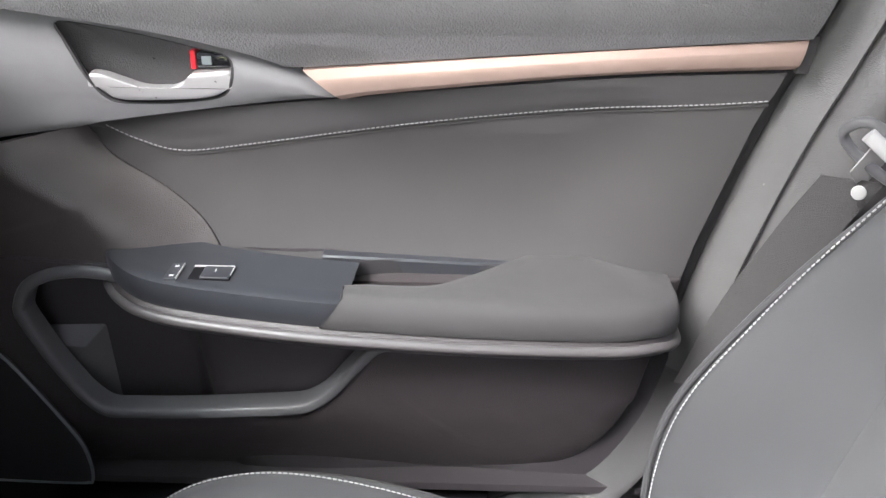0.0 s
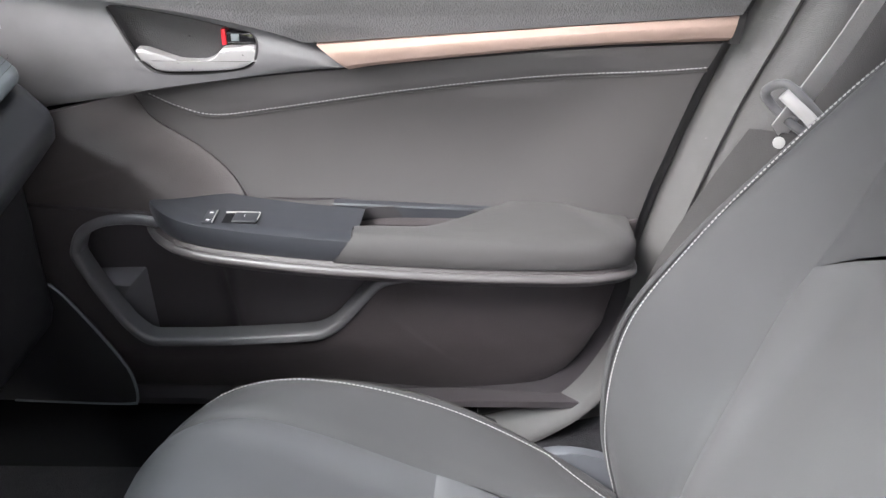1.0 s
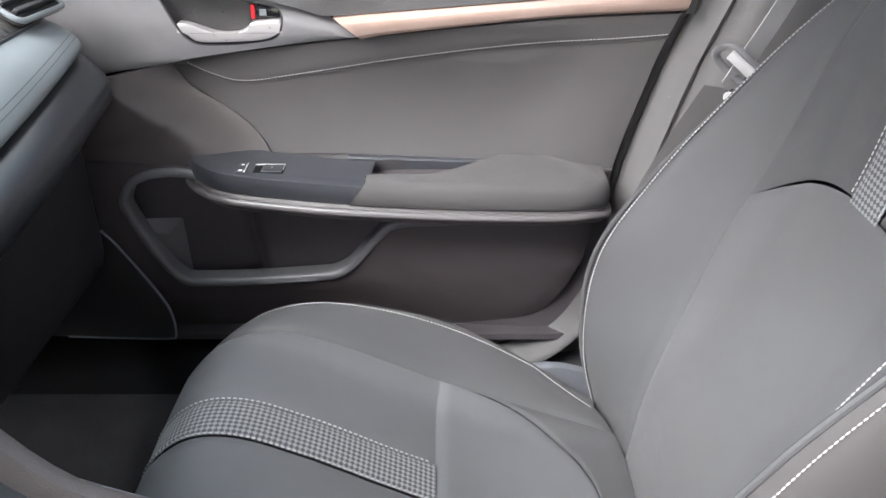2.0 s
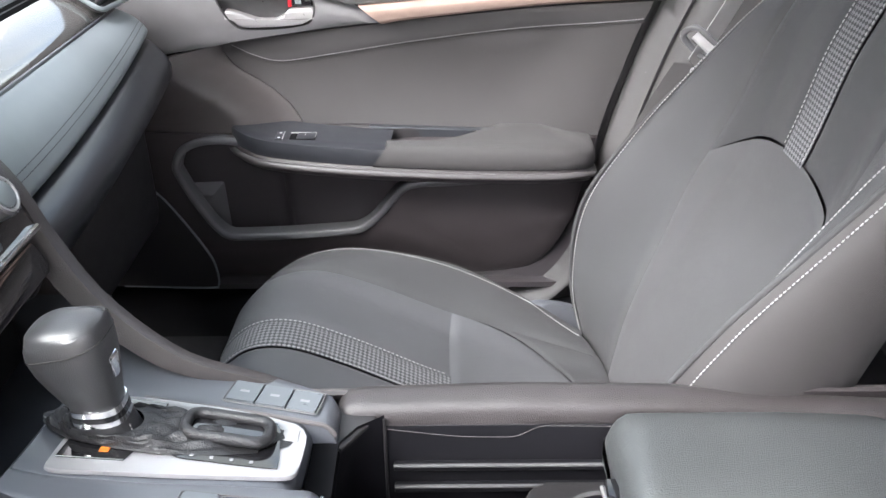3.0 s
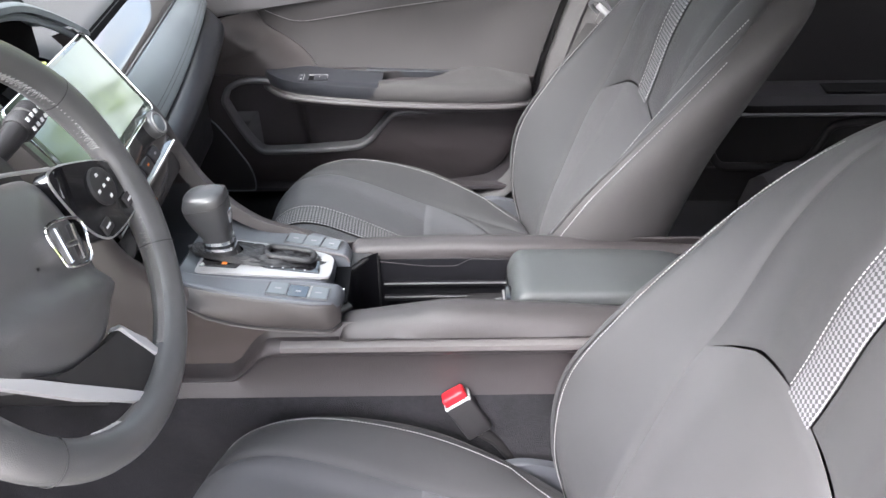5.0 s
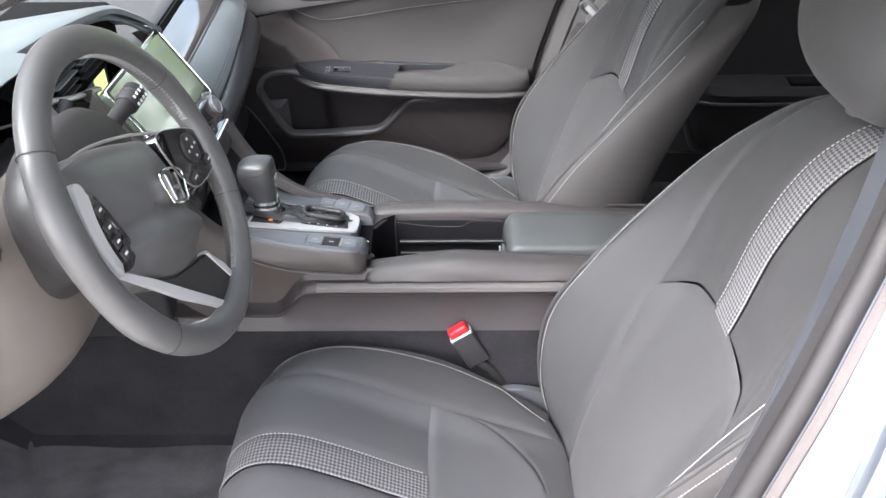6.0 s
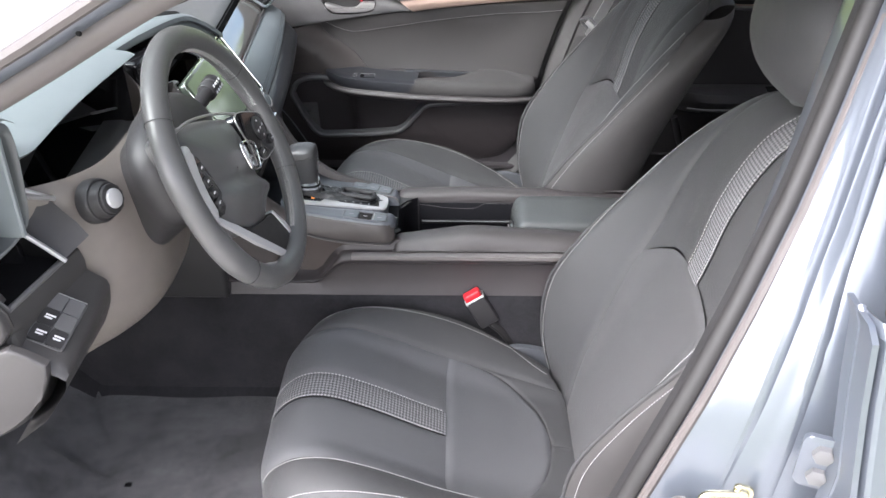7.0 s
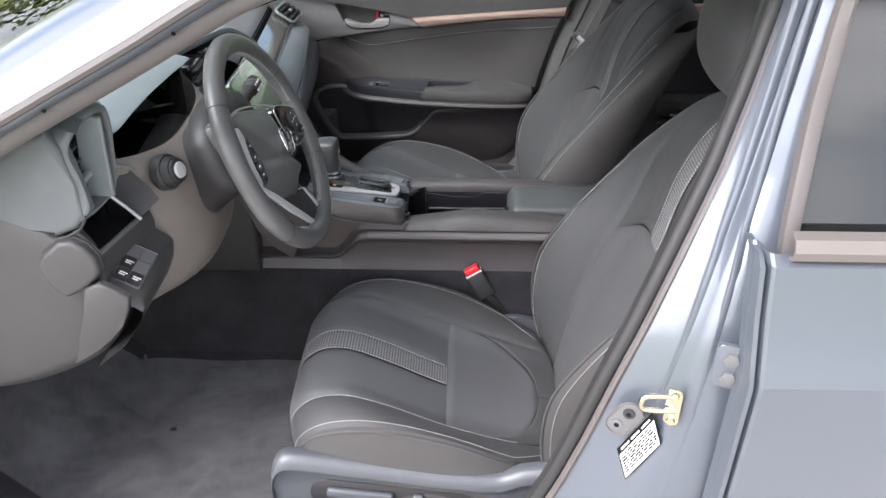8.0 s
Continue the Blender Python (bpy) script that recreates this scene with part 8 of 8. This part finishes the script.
rows = []
for t, z in ((1.0, -0.03), (1.0, -0.006), (0.985, 0.0), (0.95, 0.005), (0.88, 0.010), (0.76, 0.015), (0.6, 0.019), (0.45, 0.022), (0.3, 0.024), (0.15, 0.025), (0.02, 0.025)):
    ring = []
    for p in hub_out:
        x, y = HC + (p - HC) * t
        ring.append(WM @ Vector((x, y, z - 0.012 + (hub_z(x, y) if t < 0.97 else 0))))
    rows.append(ring)
hub = part("hub_cover", grid([r + [r[0]] for r in rows]), RIMLEATHER, wheel, "grey-black airbag cover", smooth=70)
em = WM @ pose(0.014, -0.011, 0.0150, 0, 0, -24) @ Matrix.Diagonal((1.12, 0.98, 1, 1))
part("emblem_ring", tube([em @ Vector((a, b, 0.004)) for a, b in spline([(-0.020, 0.018), (0.020, 0.018), (0.0175, -0.010), (0.012, -0.019), (-0.012, -0.019), (-0.0175, -0.010)], 40, closed=True)], 0.0015, 8, closed=True), CHROME, hub, "bright outlined emblem")
for sx in (-1, 1):
    part("emblem_bar", prism([(sx * 0.0125, 0.016), (sx * 0.0075, 0.016), (sx * 0.0055, -0.016), (sx * 0.0095, -0.016)][::sx], 0.005, 0.001, 1, em), CHROME, hub)
part("emblem_bar", prism([(-0.008, -0.003), (0.008, -0.003), (0.008, 0.002), (-0.008, 0.002)], 0.0048, 0.001, 1, em), CHROME, hub)
for k in range(2):
    part("airbag_mark", box((0.010, -0.050 - 0.008 * k, 0.0105), (0.030, -0.047 - 0.008 * k, 0.0120), m=WM @ pose(0, 0, 0, 0, 0, -14)), GREYPLASTIC, hub, smooth=0)
part("upper_line", tube([WM @ Vector((x, y, 0.001)) for x, y in spline([(-0.112, 0.097), (-0.056, 0.088), (0.014, 0.064), (0.078, 0.034)], 30)], 0.0026, 8, flat=0.7), SILVER, wheel, "satin silver line above the hub")
# switch pods on the side spokes
rp = spline([(0.064, 0.024), (0.080, 0.032), (0.120, 0.016), (0.154, -0.003), (0.164, -0.022), (0.165, -0.046), (0.154, -0.056), (0.115, -0.056), (0.082, -0.048), (0.066, -0.022)], 60, closed=True)
pod = part("side_spoke", prism([tuple(q) for q in rp], 0.016, 0.003, 2, WM @ pose(0, 0, -0.013)), GLOSS, wheel, "glossy black spoke with switches")
part("spoke_trim", tube([WM @ Vector((x, y, 0.002)) for x, y in rp], 0.0013, 6, closed=True), SILVER, pod, "satin edge line")
part("switch_pad", disc(0.019, 0.004, 30, 0.001, WM @ pose(0.122, -0.014, 0.0025)), PLASTIC, pod, "round switch pad")
for k in range(5):
    ax, ay = (0.122 + 0.012 * math.cos(k * 1.571), -0.014 + 0.012 * math.sin(k * 1.571)) if k < 4 else (0.122, -0.014)
    part("switch_mark", box((ax - 0.0022, ay - 0.0015, 0.0064), (ax + 0.0022, ay + 0.0015, 0.0070), m=WM), WHITE, pod, smooth=0)
for x, y in ((0.090, -0.040), (0.146, -0.044)):
    q = part("spoke_switch", box((x - 0.009, y - 0.006, 0.0025), (x + 0.009, y + 0.006, 0.0055), 0.0012, m=WM), PLASTIC, pod)
    part("switch_mark", box((x - 0.005, y - 0.001, 0.0055), (x + 0.005, y + 0.001, 0.0059), m=WM), WHITE, q, smooth=0)
lp = spline([(-0.114, 0.066), (-0.103, 0.058), (-0.098, 0.02), (-0.102, -0.012), (-0.130, -0.020), (-0.140, -0.006), (-0.133, 0.026), (-0.124, 0.05)], 50, closed=True)
pod = part("side_spoke", prism([tuple(q) for q in lp[::-1]], 0.016, 0.003, 2, WM @ pose(0, 0, -0.010)), GLOSS, wheel, "glossy black spoke with switches")
for x, y in ((-0.111, 0.044), (-0.116, 0.026), (-0.119, 0.010), (-0.121, -0.004)):
    q = part("spoke_switch", box((x - 0.007, y - 0.006, 0.005), (x + 0.007, y + 0.006, 0.0085), 0.0015, m=WM), PLASTIC, pod)
    part("switch_mark", box((x - 0.003, y - 0.0012, 0.0085), (x + 0.003, y + 0.0012, 0.0089), m=WM), WHITE, q, smooth=0)
strip = spline([(-0.120, 0.080), (-0.108, 0.070), (-0.125, 0.040), (-0.134, 0.014), (-0.138, -0.014), (-0.150, -0.008), (-0.149, 0.026), (-0.137, 0.058)], 50, closed=True)
part("spoke_trim", prism([tuple(q) for q in strip[::-1]], 0.016, 0.004, 2, WM @ pose(0, 0, -0.008)), PAINTSILVER, wheel, "satin silver spoke trim")
plate = [(-0.098, -0.052), (-0.060, -0.084), (-0.020, -0.098), (0.018, -0.104), (0.036, -0.166), (-0.008, -0.166), (-0.034, -0.134), (-0.068, -0.093)]
fork = part("lower_spoke", prism(plate, 0.009, 0.003, 2, WM @ pose(0, 0, -0.010)), RUBBER, wheel, "black lower spoke")
part("spoke_edge", prism([(0.012, -0.102), (0.024, -0.135), (0.034, -0.168), (0.044, -0.166), (0.033, -0.133), (0.020, -0.103)], 0.012, 0.003, 2, WM @ pose(0, 0, -0.011)), PAINTSILVER, fork, "silver edge of the lower spoke")
leg = [(-0.134, -0.015), (-0.102, -0.051), (-0.068, -0.093), (-0.034, -0.134), (-0.006, -0.168), (-0.019, -0.168), (-0.044, -0.138), (-0.080, -0.098), (-0.112, -0.055), (-0.141, -0.017)]
part("spoke_trim", prism(leg[::-1], 0.006, 0.002, 2, WM @ pose(0, 0, -0.004)), PAINTSILVER, fork, "satin silver lower spoke trim")
